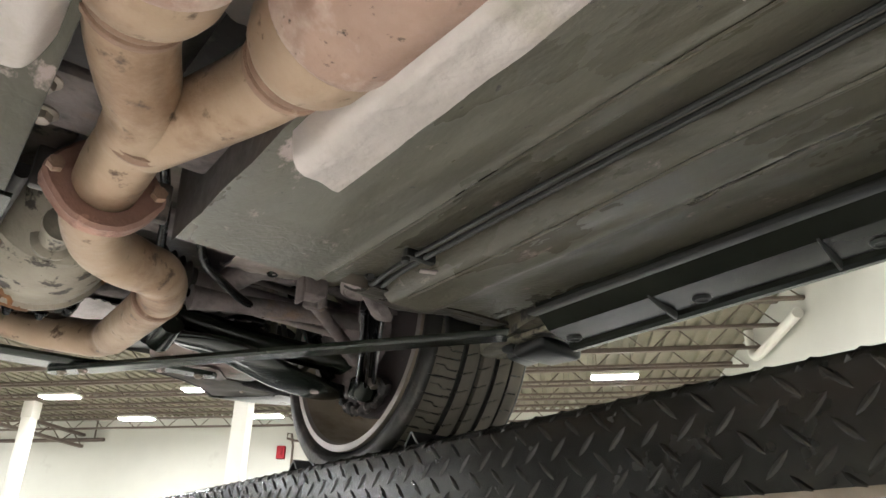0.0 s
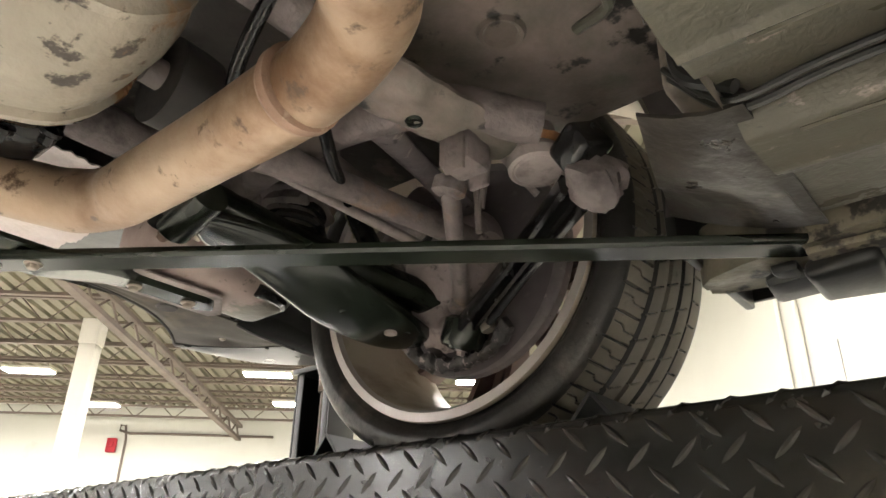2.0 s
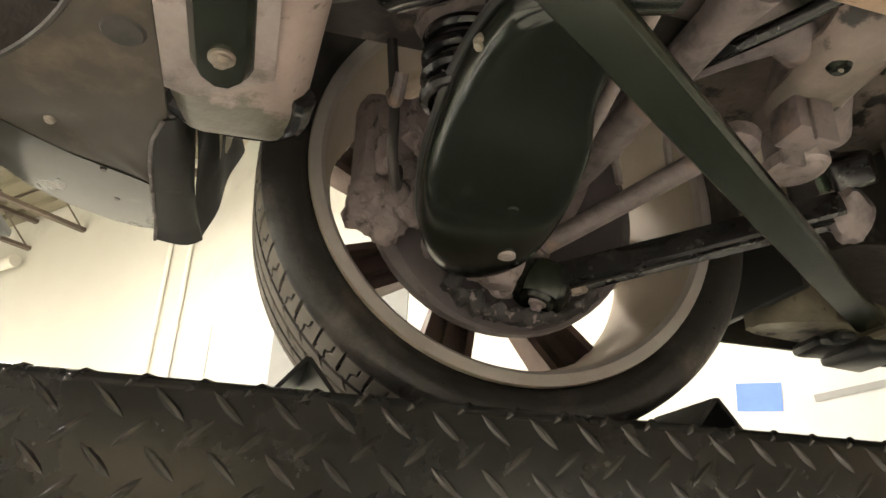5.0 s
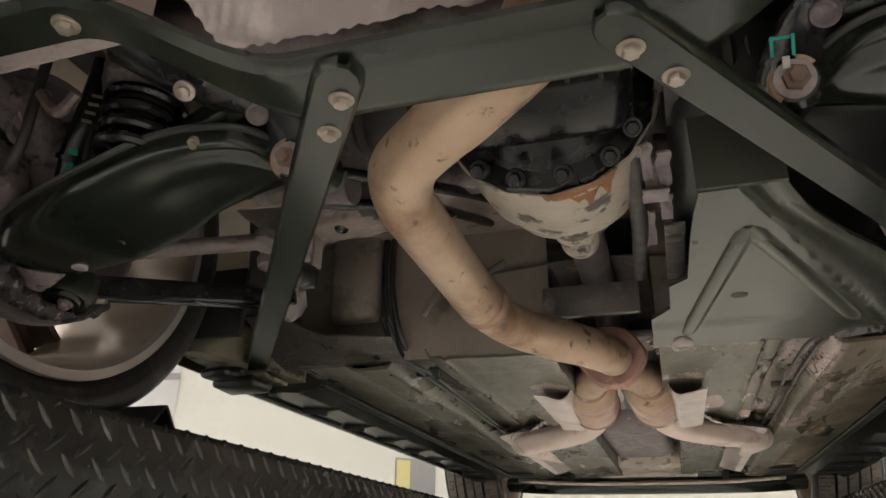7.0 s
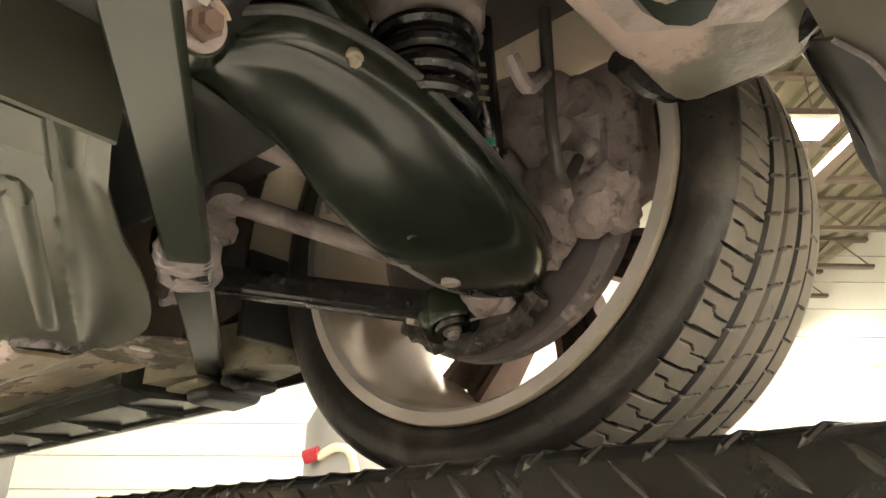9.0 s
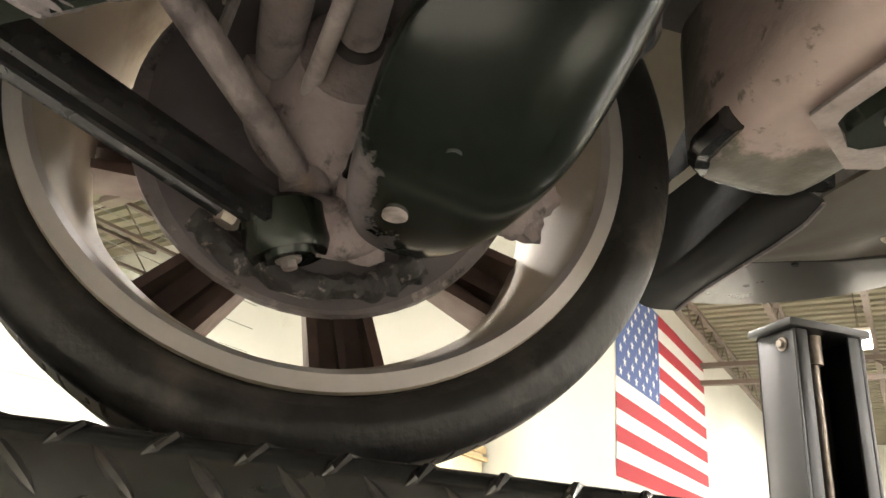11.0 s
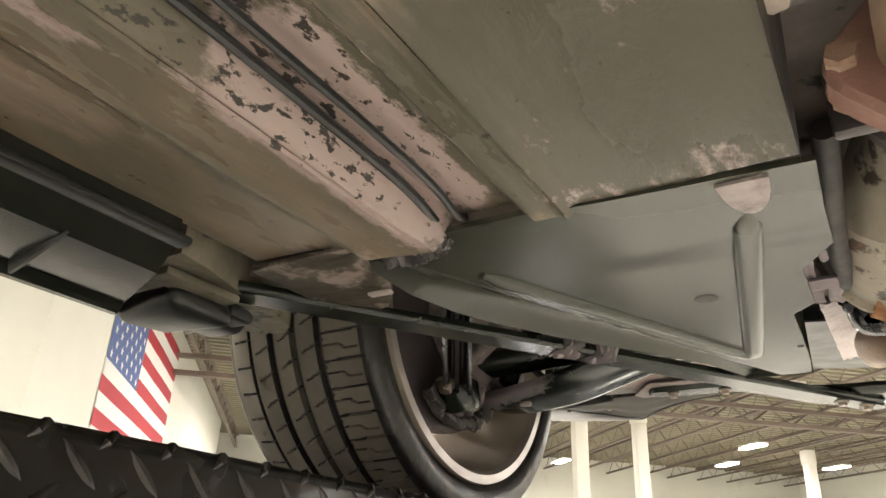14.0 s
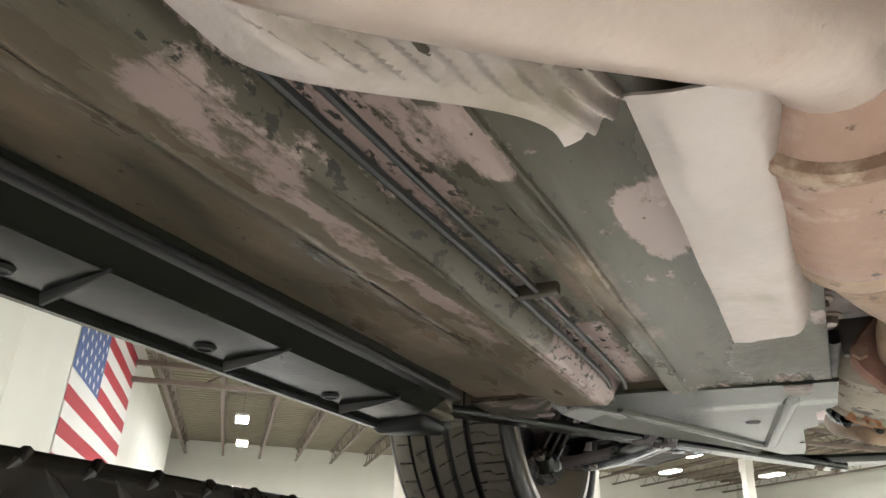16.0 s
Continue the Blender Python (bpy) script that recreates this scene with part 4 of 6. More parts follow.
# rear seat pan bulge over the axle bay
bm = M()
sheet(bm, lambda u, v: (-0.600 + 0.98 * u, 0.13 + 0.385 * v, 0.425 - 0.018 * (max(0.0, math.sin(math.pi * u)) * max(0.0, math.sin(math.pi * v))) ** 0.5 + 0.004 * noise.noise(Vector((u * 8, v * 6, 2)))), 40, 24)
part("seat_pan", bm, LEG, CAR, "undersealed seat pan over the axle")
bm = M()
tube(bm, [(-0.30, 0.33, 0.412), (-0.33, 0.40, 0.405), (-0.40, 0.41, 0.405), (-0.42, 0.36, 0.41)], 0.007, 8, 6)
part("floor_bead", bm, UNDERSEAL, CAR)
bm = M()
lathe(bm, [(-0.004, 0.0), (-0.003, 0.017), (0.003, 0.021), (0.004, 0.025), (-0.002, 0.029)], (-0.371, 0.293, 0.408), (0, 0, -1), 28)
part("drain_plug", bm, LEG, CAR)
# pressed box on the left rear floor wall
bm = M()
box(bm, (-0.480, 0.455, 0.255), (-0.385, 0.50, 0.43), 0.014, seg=3)
part("wall_pressing", bm, WALL_DUST, CAR, "grey dusty rectangular pressing on the floor wall")
for x in (-0.375, -0.36):
    bm = M()
    tube(bm, [(x, 0.485, 0.45), (x - 0.002, 0.483, 0.33), (x + 0.012, 0.487, 0.24), (x + 0.02, 0.53, 0.20)], 0.006, 8, 6)
    part("vertical_pipe", bm, BLACK_PLASTIC, CAR)
bm = M()
for dx, dz in ((0.0, 0.0), (0.055, 0.09)):
    tube(bm, [(-0.30 + dx, 0.487, 0.26 + dz), (-0.25 + dx, 0.487, 0.33), (-0.20 + dx, 0.487, 0.26 + dz)], 0.006, 8, 4)
part("wall_bead", bm, UNDERSEAL_DARK, CAR)

# fuel and brake lines in the channel
for s in (-1, 1):
    xs = (0.331, 0.345) if s < 0 else (0.338, 0.358)
    for k, x in enumerate(xs):
        bm = M()
        z = 0.190
        tail = [(s * (x + 0.012), 0.535, z), (s * (x + 0.02), 0.505, z + 0.02), (s * (x + 0.03), 0.47, z + 0.07)]
        tube(bm, [(s * x, 2.5, z), (s * x, 1.6, z), (s * (x + 0.003), 1.2, z - 0.001), (s * x, 0.9, z), (s * (x + 0.002), 0.62, z)] + tail, 0.0038 if k else 0.0032, 8, 6)
        part("brake_line" if k else "fuel_line", bm, BLACK_PLASTIC, CAR)
    for y in ((0.645, 1.30) if s < 0 else (0.90, 1.27)):
        clip = None
        bm = M()
        box(bm, (s * 0.318, y - 0.006, 0.1855), (s * 0.364, y + 0.006, 0.198), 0.003)
        clip = part("line_clip", bm, BLACK_PLASTIC if s < 0 else PRIMER, CAR, "moulded clip holding the lines")
        if s > 0:
            continue
        bm = M()
        lathe(bm, [(0.0, 0.006), (0.005, 0.0055), (0.007, 0.003), (0.007, 0.0)], (s * 0.320, y, 0.184), (0, 0, -1), 12)
        part("stud", bm, BLACK_PLASTIC, clip)
        bm = M()
        box(bm, (s * 0.352, y - 0.016, 0.179), (s * 0.376, y - 0.005, 0.183), 0.002, pose(0, 0, 0, 0, 0, 24 * s))
        part("tab", bm, DUSTY_LIGHT, clip)

# sill covers: shallow open tray, inner lip, transverse fins and fixing holes
for s in (-1, 1):
    bm = M()
    prof = [(0.566, 0.178), (0.570, 0.1735), (0.574, 0.172), (0.604, 0.1605), (0.609, 0.1592), (0.704, 0.1592), (0.710, 0.1545), (0.720, 0.1525), (0.731, 0.1535), (0.740, 0.161), (0.79, 0.19), (0.86, 0.235), (0.86, 0.27), (0.566, 0.27)]
    if s < 0:
        prof = [(px - 0.024 * step(px, 0.65, 0.08), pz) for px, pz in prof]
    ends = [[bm.verts.new((s * px, y - (0.065 * min(1.0, (px - 0.566) / 0.17) if y < 1 else 0.0), pz)) for px, pz in prof] for y in (0.625, 2.42)]
    for i in range(len(prof)):
        j = (i + 1) % len(prof)
        bm.faces.new((ends[0][i], ends[0][j], ends[1][j], ends[1][i]))
    bm.faces.new(ends[0]), bm.faces.new(ends[1])
    sill = part("sill_cover", bm, SILL, CAR, "glossy dark plastic sill cover with transverse fins", smooth=False)
    bm = M()
    box(bm, (s * 0.552, 0.62, 0.1685), (s * 0.5695, 2.42, 0.1765), 0.003)
    part("edge_seal", bm, BLACK_PLASTIC, sill)
    off = 0.737 if s > 0 else 0.610
    for k in range(9):
        y = off + 0.224 * (k - (1 if s > 0 else 0))
        if y - 0.055 > 0.61:
            bm = M()
            ridge = []
            for f, w, h in ((0.0, 0.0015, 0.001), (0.35, 0.003, 0.005), (0.75, 0.0045, 0.0085), (1.0, 0.005, 0.0095)):
                px, py = 0.602 + (0.104 if s > 0 else 0.082) * f, y - 0.040 - 0.016 * f
                ridge.append([bm.verts.new((s * px, py + d, z)) for d, z in ((-w, 0.1600), (-w * 0.3, 0.1590 - h), (w * 0.3, 0.1590 - h), (w, 0.1600))])
            for a, b in zip(ridge, ridge[1:]):
                for i in range(3):
                    bm.faces.new((a[i], a[i + 1], b[i + 1], b[i]))
            bm.faces.new(ridge[0]), bm.faces.new(ridge[-1])
            part("fin", bm, BLACK_PLASTIC, sill)
        if y > 0.60:
            bm = M()
            lathe(bm, [(0.0006, 0.0), (0.0010, 0.007), (0.0030, 0.0085), (0.0030, 0.0105), (-0.001, 0.013)], (s * (0.683 if s > 0 else 0.663), y, 0.1588), (0, 0, -1), 18)
            part("fixing_hole", bm, BLACK_PLASTIC, sill)
    # jacking point and sill end
    bm = M()
    rows = []
    for y, xi, xo, z in ((0.602, 0.590, 0.733, 0.178), (0.56, 0.604, 0.733, 0.180), (0.50, 0.625, 0.733, 0.182), (0.43, 0.642, 0.730, 0.184), (0.385, 0.664, 0.726, 0.186), (0.366, 0.690, 0.722, 0.188)):
        w = 0.003 * noise.noise(Vector((y * 40, s, 1)))
        rows.append([bm.verts.new((s * (xi + (xo - xi) * q), y, z + w + dz + 0.004 * (q > 0.8))) for q, dz in ((0, 0), (0.5, 0), (0.82, 0), (1, -0.003), (1, 0.07), (0, 0.07))])
    for a, b in zip(rows, rows[1:]):
        for i in range(6):
            bm.faces.new((a[i], a[(i + 1) % 6], b[(i + 1) % 6], b[i]))
    bm.faces.new(rows[0]), bm.faces.new(rows[-1])
    end = part("sill_end", bm, SILL_DIRT, CAR, "dirty tapering sill end by the wheel arch")
    bm = M()
    box(bm, (s * 0.640, 0.490, 0.150), (s * 0.735, 0.565, 0.176), 0.012, seg=3)
    box(bm, (s * 0.672, 0.440, 0.160), (s * 0.728, 0.500, 0.180), 0.010)
    box(bm, (s * 0.650, 0.455, 0.166), (s * 0.690, 0.485, 0.182), 0.006)
    for v in bm.verts:
        v.co += Vector((0.5, 0.6, 1)) * (0.006 * noise.noise(v.co * 34))
    part("jacking_pad", bm, BLACK_PLASTIC, end, "scuffed black rubber jacking pad")
    bm = M()
    box(bm, (s * 0.622, 0.500, 0.169), (s * 0.655, 0.590, 0.178), 0.003)
    part("strut_foot", bm, SILL_DIRT, end)

# struts and brace
for s in (-1, 1):
    bm = M()
    a, b = Vector((s * 0.094, -0.302, 0.186)), Vector((s * 0.650, 0.510, 0.182))
    d = (b - a).normalized()
    w = Vector((-d.y, d.x, 0)).normalized()
    prof = [(-0.017, 0.0), (0.017, 0.0), (0.0205, 0.004), (0.0205, 0.011), (0.0175, 0.011), (0.0165, 0.004), (-0.0165, 0.004), (-0.0175, 0.011), (-0.0205, 0.011), (-0.0205, 0.004)]
    stops = []
    for t, k in ((0.0, 0.25), (0.008, 0.75), (0.02, 1.0), (0.5, 1.0), (0.985, 1.0), (0.995, 0.8), (1.0, 0.35)):
        p = a.lerp(b, t)
        stops.append([bm.verts.new(p + w * u * k + Vector((0, 0, h))) for u, h in prof])
    n = len(prof)
    for p, q in zip(stops, stops[1:]):
        for i in range(n):
            bm.faces.new((p[i], p[(i + 1) % n], q[(i + 1) % n], q[i]))
    bm.faces.new(stops[0]), bm.faces.new(stops[-1])
    strut = part("strut", bm, BLACK_STEEL, CAR, "dark green-black steel diagonal underbody strut")
    for p in ((s * 0.111, -0.267, 0.186), (s * 0.141, -0.226, 0.186)):
        bm = M()
        bolt(bm, p, (0, 0, -1), 0.0070, 0.007)
        part("bolt", bm, BOLT, strut, "bright hex bolt")
    # bracket holding hoses on the strut
    if s > 0:
        c = Vector((0.398, 0.147, 0.192))
        for k in (-1, 1):
            bm = M()
            q = c + d * (0.023 * k)
            lathe(bm, [(-0.015, 0.024), (-0.012, 0.029), (-0.008, 0.0245), (-0.003, 0.030), (0.001, 0.0250), (0.006, 0.0300), (0.010, 0.0255), (0.013, 0.029), (0.015, 0.024)], q + Vector((0, 0, 0.006)), d, 40)
            for v in bm.verts:
                low = min(1.0, max(0.0, (c.z + 0.006 - v.co.z) / 0.012))
                v.co.z = c.z + 0.006 + (v.co.z - c.z - 0.006) * (1.0 - 0.32 * low)
                v.co += Vector((1, 0.6, 1)) * (0.007 * noise.noise(v.co * 70))
            part("hose_wrap", bm, DUSTY_DARK, strut, "crumpled dusty wrap round the strut")
bm = M()
def bar(u, v):
    x = -0.455 + 0.91 * u
    a = abs(x)
    k = step(a, 0.235, 0.19)
    yc = -0.262 - 0.085 * k
    half = (0.042 - 0.016 * k) * (1.0 if a < 0.43 else math.sqrt(max(0.03, 1 - ((a - 0.43) / 0.026) ** 2)))
    return (x, yc + (2 * v - 1) * half, 0.196 + 0.051 * k + (0.008 if v in (0.0, 1.0) else 0.0))
sheet(bm, bar, 80, 8, 0.006)
brace = part("rear_brace", bm, BLACK_STEEL, CAR, "dark green-black steel cross brace behind the differential")
for s in (-1, 1):
    for x in (0.322, 0.412):
        bm = M()
        bolt(bm, (s * x, -0.346, 0.2455), (0, 0, -1), 0.0075, 0.007)
        part("bolt", bm, BOLT, brace, "bright hex bolt")

# exhaust
bm = M()
tube(bm, [(0.024, 0.70, 0.200), (0.025, 0.614, 0.190), (0.023, 0.537, 0.180), (-0.006, 0.462, 0.175), (-0.056, 0.413, 0.181), (-0.098, 0.377, 0.188), (-0.126, 0.305, 0.193), (-0.135, 0.22, 0.198), (-0.139, 0.02, 0.206), (-0.140, -0.045, 0.212), (-0.122, -0.098, 0.219), (-0.080, -0.134, 0.227),
          (-0.030, -0.166, 0.237), (0.038, -0.215, 0.262), (0.075, -0.30, 0.29), (0.08, -0.45, 0.32)], lambda t: 0.0335 + 0.0016 * max(0.0, math.sin(t * 31)) ** 3, 28, 10)
EXH = part("exhaust", bm, EXHAUST, CAR, "tan heat-stained steel exhaust pipe")
bm = M()
def ring(u, v):
    a = 2 * math.pi * u
    prof = ((-0.013, 0.034), (-0.014, 0.0505), (-0.009, 0.0545), (0.0, 0.052), (0.009, 0.0545), (0.014, 0.0505), (0.013, 0.034))
    y, r = prof[int(round(v * 6))]
    r = r + (0.007 * max(0.0, math.cos(2 * a)) ** 4 if r > 0.04 else 0.0) + 0.0012 * noise.noise(Vector((math.cos(a) * 4, math.sin(a) * 4, y * 90)))
    return (0.024 + r * math.cos(a), 0.585 + y - 0.14 * r * math.sin(a), 0.187 + r * math.sin(a))
sheet(bm, ring, 56, 6)
flange = part("flange", bm, FLANGE_RUST, EXH, "rust-red two-bolt pipe flange")
for k in (-1, 1):
    bm = M()
    lathe(bm, [(-0.022, 0.0), (-0.022, 0.0085), (0.022, 0.0085), (0.022, 0.0)], (0.024 + 0.051 * k, 0.585, 0.187), (0, 1, 0.14), 6)
    part("bolt", bm, RUSTY, EXH)
for (c, ax), (a0, a1), r in ((((-0.1305, 0.268, 0.1955), (0.10, 1, -0.05)), (0.0, 2.0), 0.0355), (((0.022, 0.702, 0.197), (0.0, 1, 0.08)), (0.0, 2.0), 0.034)):
    bm = M()
    lathe(bm, [(-0.009, r - 0.002), (-0.006, r + 0.0012), (-0.002, r + 0.0026), (0.002, r + 0.0012), (0.006, r + 0.002), (0.009, r - 0.002)], c, ax, 36, arc=(math.pi * a0, math.pi * a1))
    part("weld_bead", bm, RUSTY, EXH, "rust-red weld bead")
CX = 0.014
for s in (-1, 1):
    bm = M()
    tube(bm, [(0.022 + s * 0.004, 0.690, 0.196), (CX + s * 0.016, 0.735, 0.199), (CX + s * 0.038, 0.785, 0.202), (CX + s * 0.056, 0.835, 0.204), (CX + s * 0.064, 0.885, 0.204)], lambda t: 0.0335 + 0.004 * t, 24, 7)
    part("branch_pipe", bm, EXHAUST, EXH)
    cc, ca = (CX + s * 0.069, 1.01, 0.204), (s * 0.05, 1, 0)
    bm = M()
    lathe(bm, [(-0.158, 0.0372), (-0.154, 0.0400), (-0.148, 0.0405), (-0.146, 0.0385), (-0.142, 0.0405), (-0.136, 0.0400), (-0.132, 0.0372)], cc, ca, 32)
    part("collar", bm, RUSTY, EXH)
    bm = M()
    lathe(bm, [(-0.080, 0.0545), (-0.074, 0.0580), (-0.066, 0.0590), (0.085, 0.0590), (0.10, 0.053), (0.125, 0.042), (0.16, 0.037)], cc, ca, 40)
    part("catalyst", bm, CAT_STEEL, EXH, "pale tan catalyst body with rust-brown stains")
    bm = M()
    lathe(bm, [(0.078, 0.0585), (0.081, 0.0612), (0.088, 0.0618), (0.094, 0.0600), (0.097, 0.0540)], cc, ca, 40)
    part("seam_band", bm, RUSTY, EXH, "brown rolled seam of the catalyst")
    bm = M()
    lathe(bm, [(-0.140, 0.036), (-0.136, 0.041), (-0.124, 0.0495), (-0.108, 0.0545), (-0.085, 0.0558), (-0.060, 0.0558)], cc, ca, 40)
    part("cone", bm, EXHAUST, EXH)
    bm = M()
    tube(bm, [(CX + s * 0.077, 1.14, 0.200), (CX + s * 0.090, 1.19, 0.182), (CX + s * 0.130, 1.238, 0.170), (CX + s * 0.200, 1.298, 0.165), (CX + s * 0.270, 1.362, 0.166), (CX + s * 0.322, 1.45, 0.172), (CX + s * 0.33, 1.60, 0.185), (CX + s * 0.295, 2.1, 0.22)], 0.037, 24, 8)
    part("front_pipe", bm, FRONT_STEEL, EXH, "pale heat-bleached front pipe")

# tunnel heat shields
for s in (-1, 1):
    bm = M()
    def hs(u, v, s=s):
        y = 0.79 + 0.40 * v
        if u < 0.35:
            k = u / 0.35
            x, z = 0.170 - 0.046 * k, 0.163 - 0.006 * k
            y -= 0.02 * (1 - k) * (1 - v)
        else:
            k = (u - 0.35) / 0.65
            x, z = 0.124 - 0.044 * k ** 0.6, 0.157 + 0.115 * k ** 1.7
            y += 0.05 * k * (1 - v)
        z += 0.003 * noise.noise(Vector((x * 30, y * 14, s))) + 0.0007 * noise.noise(Vector((x * 130, y * 130, s)))
        y += 0.006 * noise.noise(Vector((x * 60, 0.0, s))) * (1 - v)
        return (0.018 + s * x, y, z)
    sheet(bm, hs, 40, 60, 0.002)
    part("heat_shield", bm, SHIELD, CAR, "pale aluminium tunnel heat shield")
    bm = M()
    def hc(u, v, s=s):
        y = 1.160 + 1.1 * v
        xo = 0.228 + 0.117 * step(y, 1.235, 0.13)
        x = xo + (0.10 - xo) * u
        z = 0.163 + 0.15 * u ** 1.6 + 0.0034 * math.sin((x * 0.95 - y * 0.31) * 640) * step(u, 0.09, 0.06)
        return (s * x, y, z)
    sheet(bm, hc, 150, 260, 0.002)
    part("ribbed_heat_shield", bm, SHIELD, CAR, "ribbed pale aluminium heat shield")
bm = M()
sheet(bm, lambda u, v: (-0.075 + 0.19 * u, 0.80 + 0.9 * v, 0.262 + 0.03 * math.sin(math.pi * u) + 0.012 * noise.noise(Vector((u * 8, v * 14, 2)))), 30, 60, 0.002)
part("tunnel_heat_shield", bm, SHIELD, CAR, "crinkled pale foil between the catalysts")
bm = M()
sheet(bm, lambda u, v: (-0.17 + 0.34 * u, 0.5 + 1.9 * v, 0.335 + 0.01 * math.sin(math.pi * u)), 6, 20, 0.004)
part("tunnel_roof", bm, UNDERSEAL_DARK, CAR)
# crinkled foil shield above the rear pipe
bm = M()
sheet(bm, lambda u, v: (-0.285 + 0.43 * u, -0.195 - 0.52 * v, 0.326 + 0.05 * v + 0.008 * noise.noise(Vector((u * 9, v * 11, 5))) + 0.0025 * math.sin(u * 150 + v * 20) * math.sin(v * 170 - u * 15)), 90, 90, 0.002)
part("rear_heat_shield", bm, FOIL, CAR, "crinkled silver foil heat shield")
# gearbox tunnel bridge with two bolts
bm = M()
box(bm, (-0.070, 0.605, 0.226), (0.118, 0.705, 0.242), 0.006)
bridge = part("tunnel_bridge", bm, DUSTY, CAR, "dusty steel bridge across the tunnel")
for x, y in ((0.108, 0.685), (0.100, 0.628)):
    bm = M()
    bolt(bm, (x, y, 0.225), (0, 0, -1), 0.010, 0.010)
    part("bolt", bm, BOLT, bridge)
bm = M()
box(bm, (-0.075, 0.45, 0.225), (0.085, 0.465, 0.28), 0.004)
part("cross_plate", bm, UNDERSEAL_DARK, CAR)

# differential and shafts
bm = M()
lathe(bm, [(-0.050, 0.0), (-0.050, 0.112), (-0.046, 0.1225), (-0.034, 0.1235), (-0.028, 0.116), (0.0, 0.1165), (0.05, 0.115), (0.085, 0.110), (0.105, 0.103), (0.118, 0.098), (0.122, 0.101), (0.132, 0.098), (0.140, 0.084), (0.155, 0.070), (0.175, 0.058), (0.19, 0.046), (0.225, 0.040), (0.23, 0.0)], (0.012, 0.045, 0.340), (0, 1, 0), 48)
for v in bm.verts:
    v.co += Vector((1, 0, 1)) * (0.003 * noise.noise(v.co * 26))
DIFF = part("differential", bm, CAST, CAR, "grey cast differential housing with rust bleeding")
for k in range(7):
    a = radians(200 + 23 * k)
    bm = M()
    tube(bm, [(0.012 + 0.112 * math.cos(a), 0.022, 0.340 + 0.112 * math.sin(a)), (0.012 + 0.082 * math.cos(a), 0.17, 0.340 + 0.082 * math.sin(a))], 0.005, 6, 1)
    part("rib", bm, CAST, DIFF)
bm = M()
def bleed(u, v):
    a = math.pi * (1.04 + 0.92 * u)
    wide = max(0.0, 0.016 + 0.10 * noise.noise(Vector((u * 7, 1.5, 0))) + 0.05 * noise.noise(Vector((u * 27, 4.5, 0))) - 0.012 + 0.05 * math.exp(-((u - 0.66) / 0.12) ** 2))
    y = -0.006 + wide * v
    r = (0.1245 if y < 0.013 else 0.1185) - (0.004 if wide < 0.002 else 0.0) + 0.0012 * noise.noise(Vector((u * 40, v * 4, 2)))
    return (0.012 + r * math.cos(a), y, 0.340 + r * math.sin(a))
sheet(bm, bleed, 90, 6)
part("rust_seam", bm, ORANGE_RUST, DIFF, "orange rust along the cover joint")
bm = M()
box(bm, (-0.085, -0.145, 0.245), (0.110, -0.045, 0.44), 0.03, seg=3)
lathe(bm, [(-0.125, 0.0), (-0.125, 0.075), (-0.112, 0.090), (-0.085, 0.098), (-0.066, 0.104), (-0.058, 0.121), (-0.048, 0.1225)], (0.012, 0.045, 0.340), (0, 1, 0), 16)
COV = part("differential_cover", bm, OILY, CAR, "oily black finned differential cover")
for k in range(6):
    bm = M()
    box(bm, (-0.070 + 0.030 * k, -0.160, 0.258), (-0.064 + 0.030 * k, -0.06, 0.42), 0.002)
    part("fin", bm, OILY, COV)
for x, z in ((-0.06, 0.245), (-0.02, 0.228), (0.03, 0.226), (0.08, 0.240), (0.105, 0.270)):
    bm = M()
    bolt(bm, (x, -0.030, z), (0, -0.8, -0.6), 0.0075, 0.014)
    part("bolt", bm, OILY, DIFF, "oily black flange bolt")
bm = M()
lathe(bm, [(0.0, 0.0), (0.0, 0.045), (0.03, 0.05), (0.05, 0.03), (0.05, 0.0)], (0.012, 0.27, 0.34), (0, 1, 0), 28)
tube(bm, [(0.012, 0.30, 0.34), (0.01, 1.8, 0.30)], 0.030, 18, 1)
part("propeller_shaft", bm, UNDERSEAL_DARK, CAR)
for s in (-1, 1):
    bm = M()
    tube(bm, [(s * 0.12, 0.0, 0.350), (s * 0.67, 0.0, 0.325)], 0.0175, 16, 1)
    sh = part("drive_shaft", bm, DUSTY_LIGHT, CAR, "dusty grey drive shaft")
    for x, d in ((0.26, 1), (0.57, -1)):
        bm = M()
        lathe(bm, [(0, 0.020), (0.010, 0.022), (0.016, 0.032), (0.024, 0.026), (0.032, 0.038), (0.040, 0.031), (0.050, 0.044), (0.058, 0.037), (0.070, 0.049), (0.085, 0.051), (0.120, 0.052), (0.120, 0.0)], (s * x, 0, 0.345 if d > 0 else 0.33), (-s * d, 0, 0), 28)
        part("boot", bm, BLACK_RUBBER, sh, "ribbed black rubber boot")

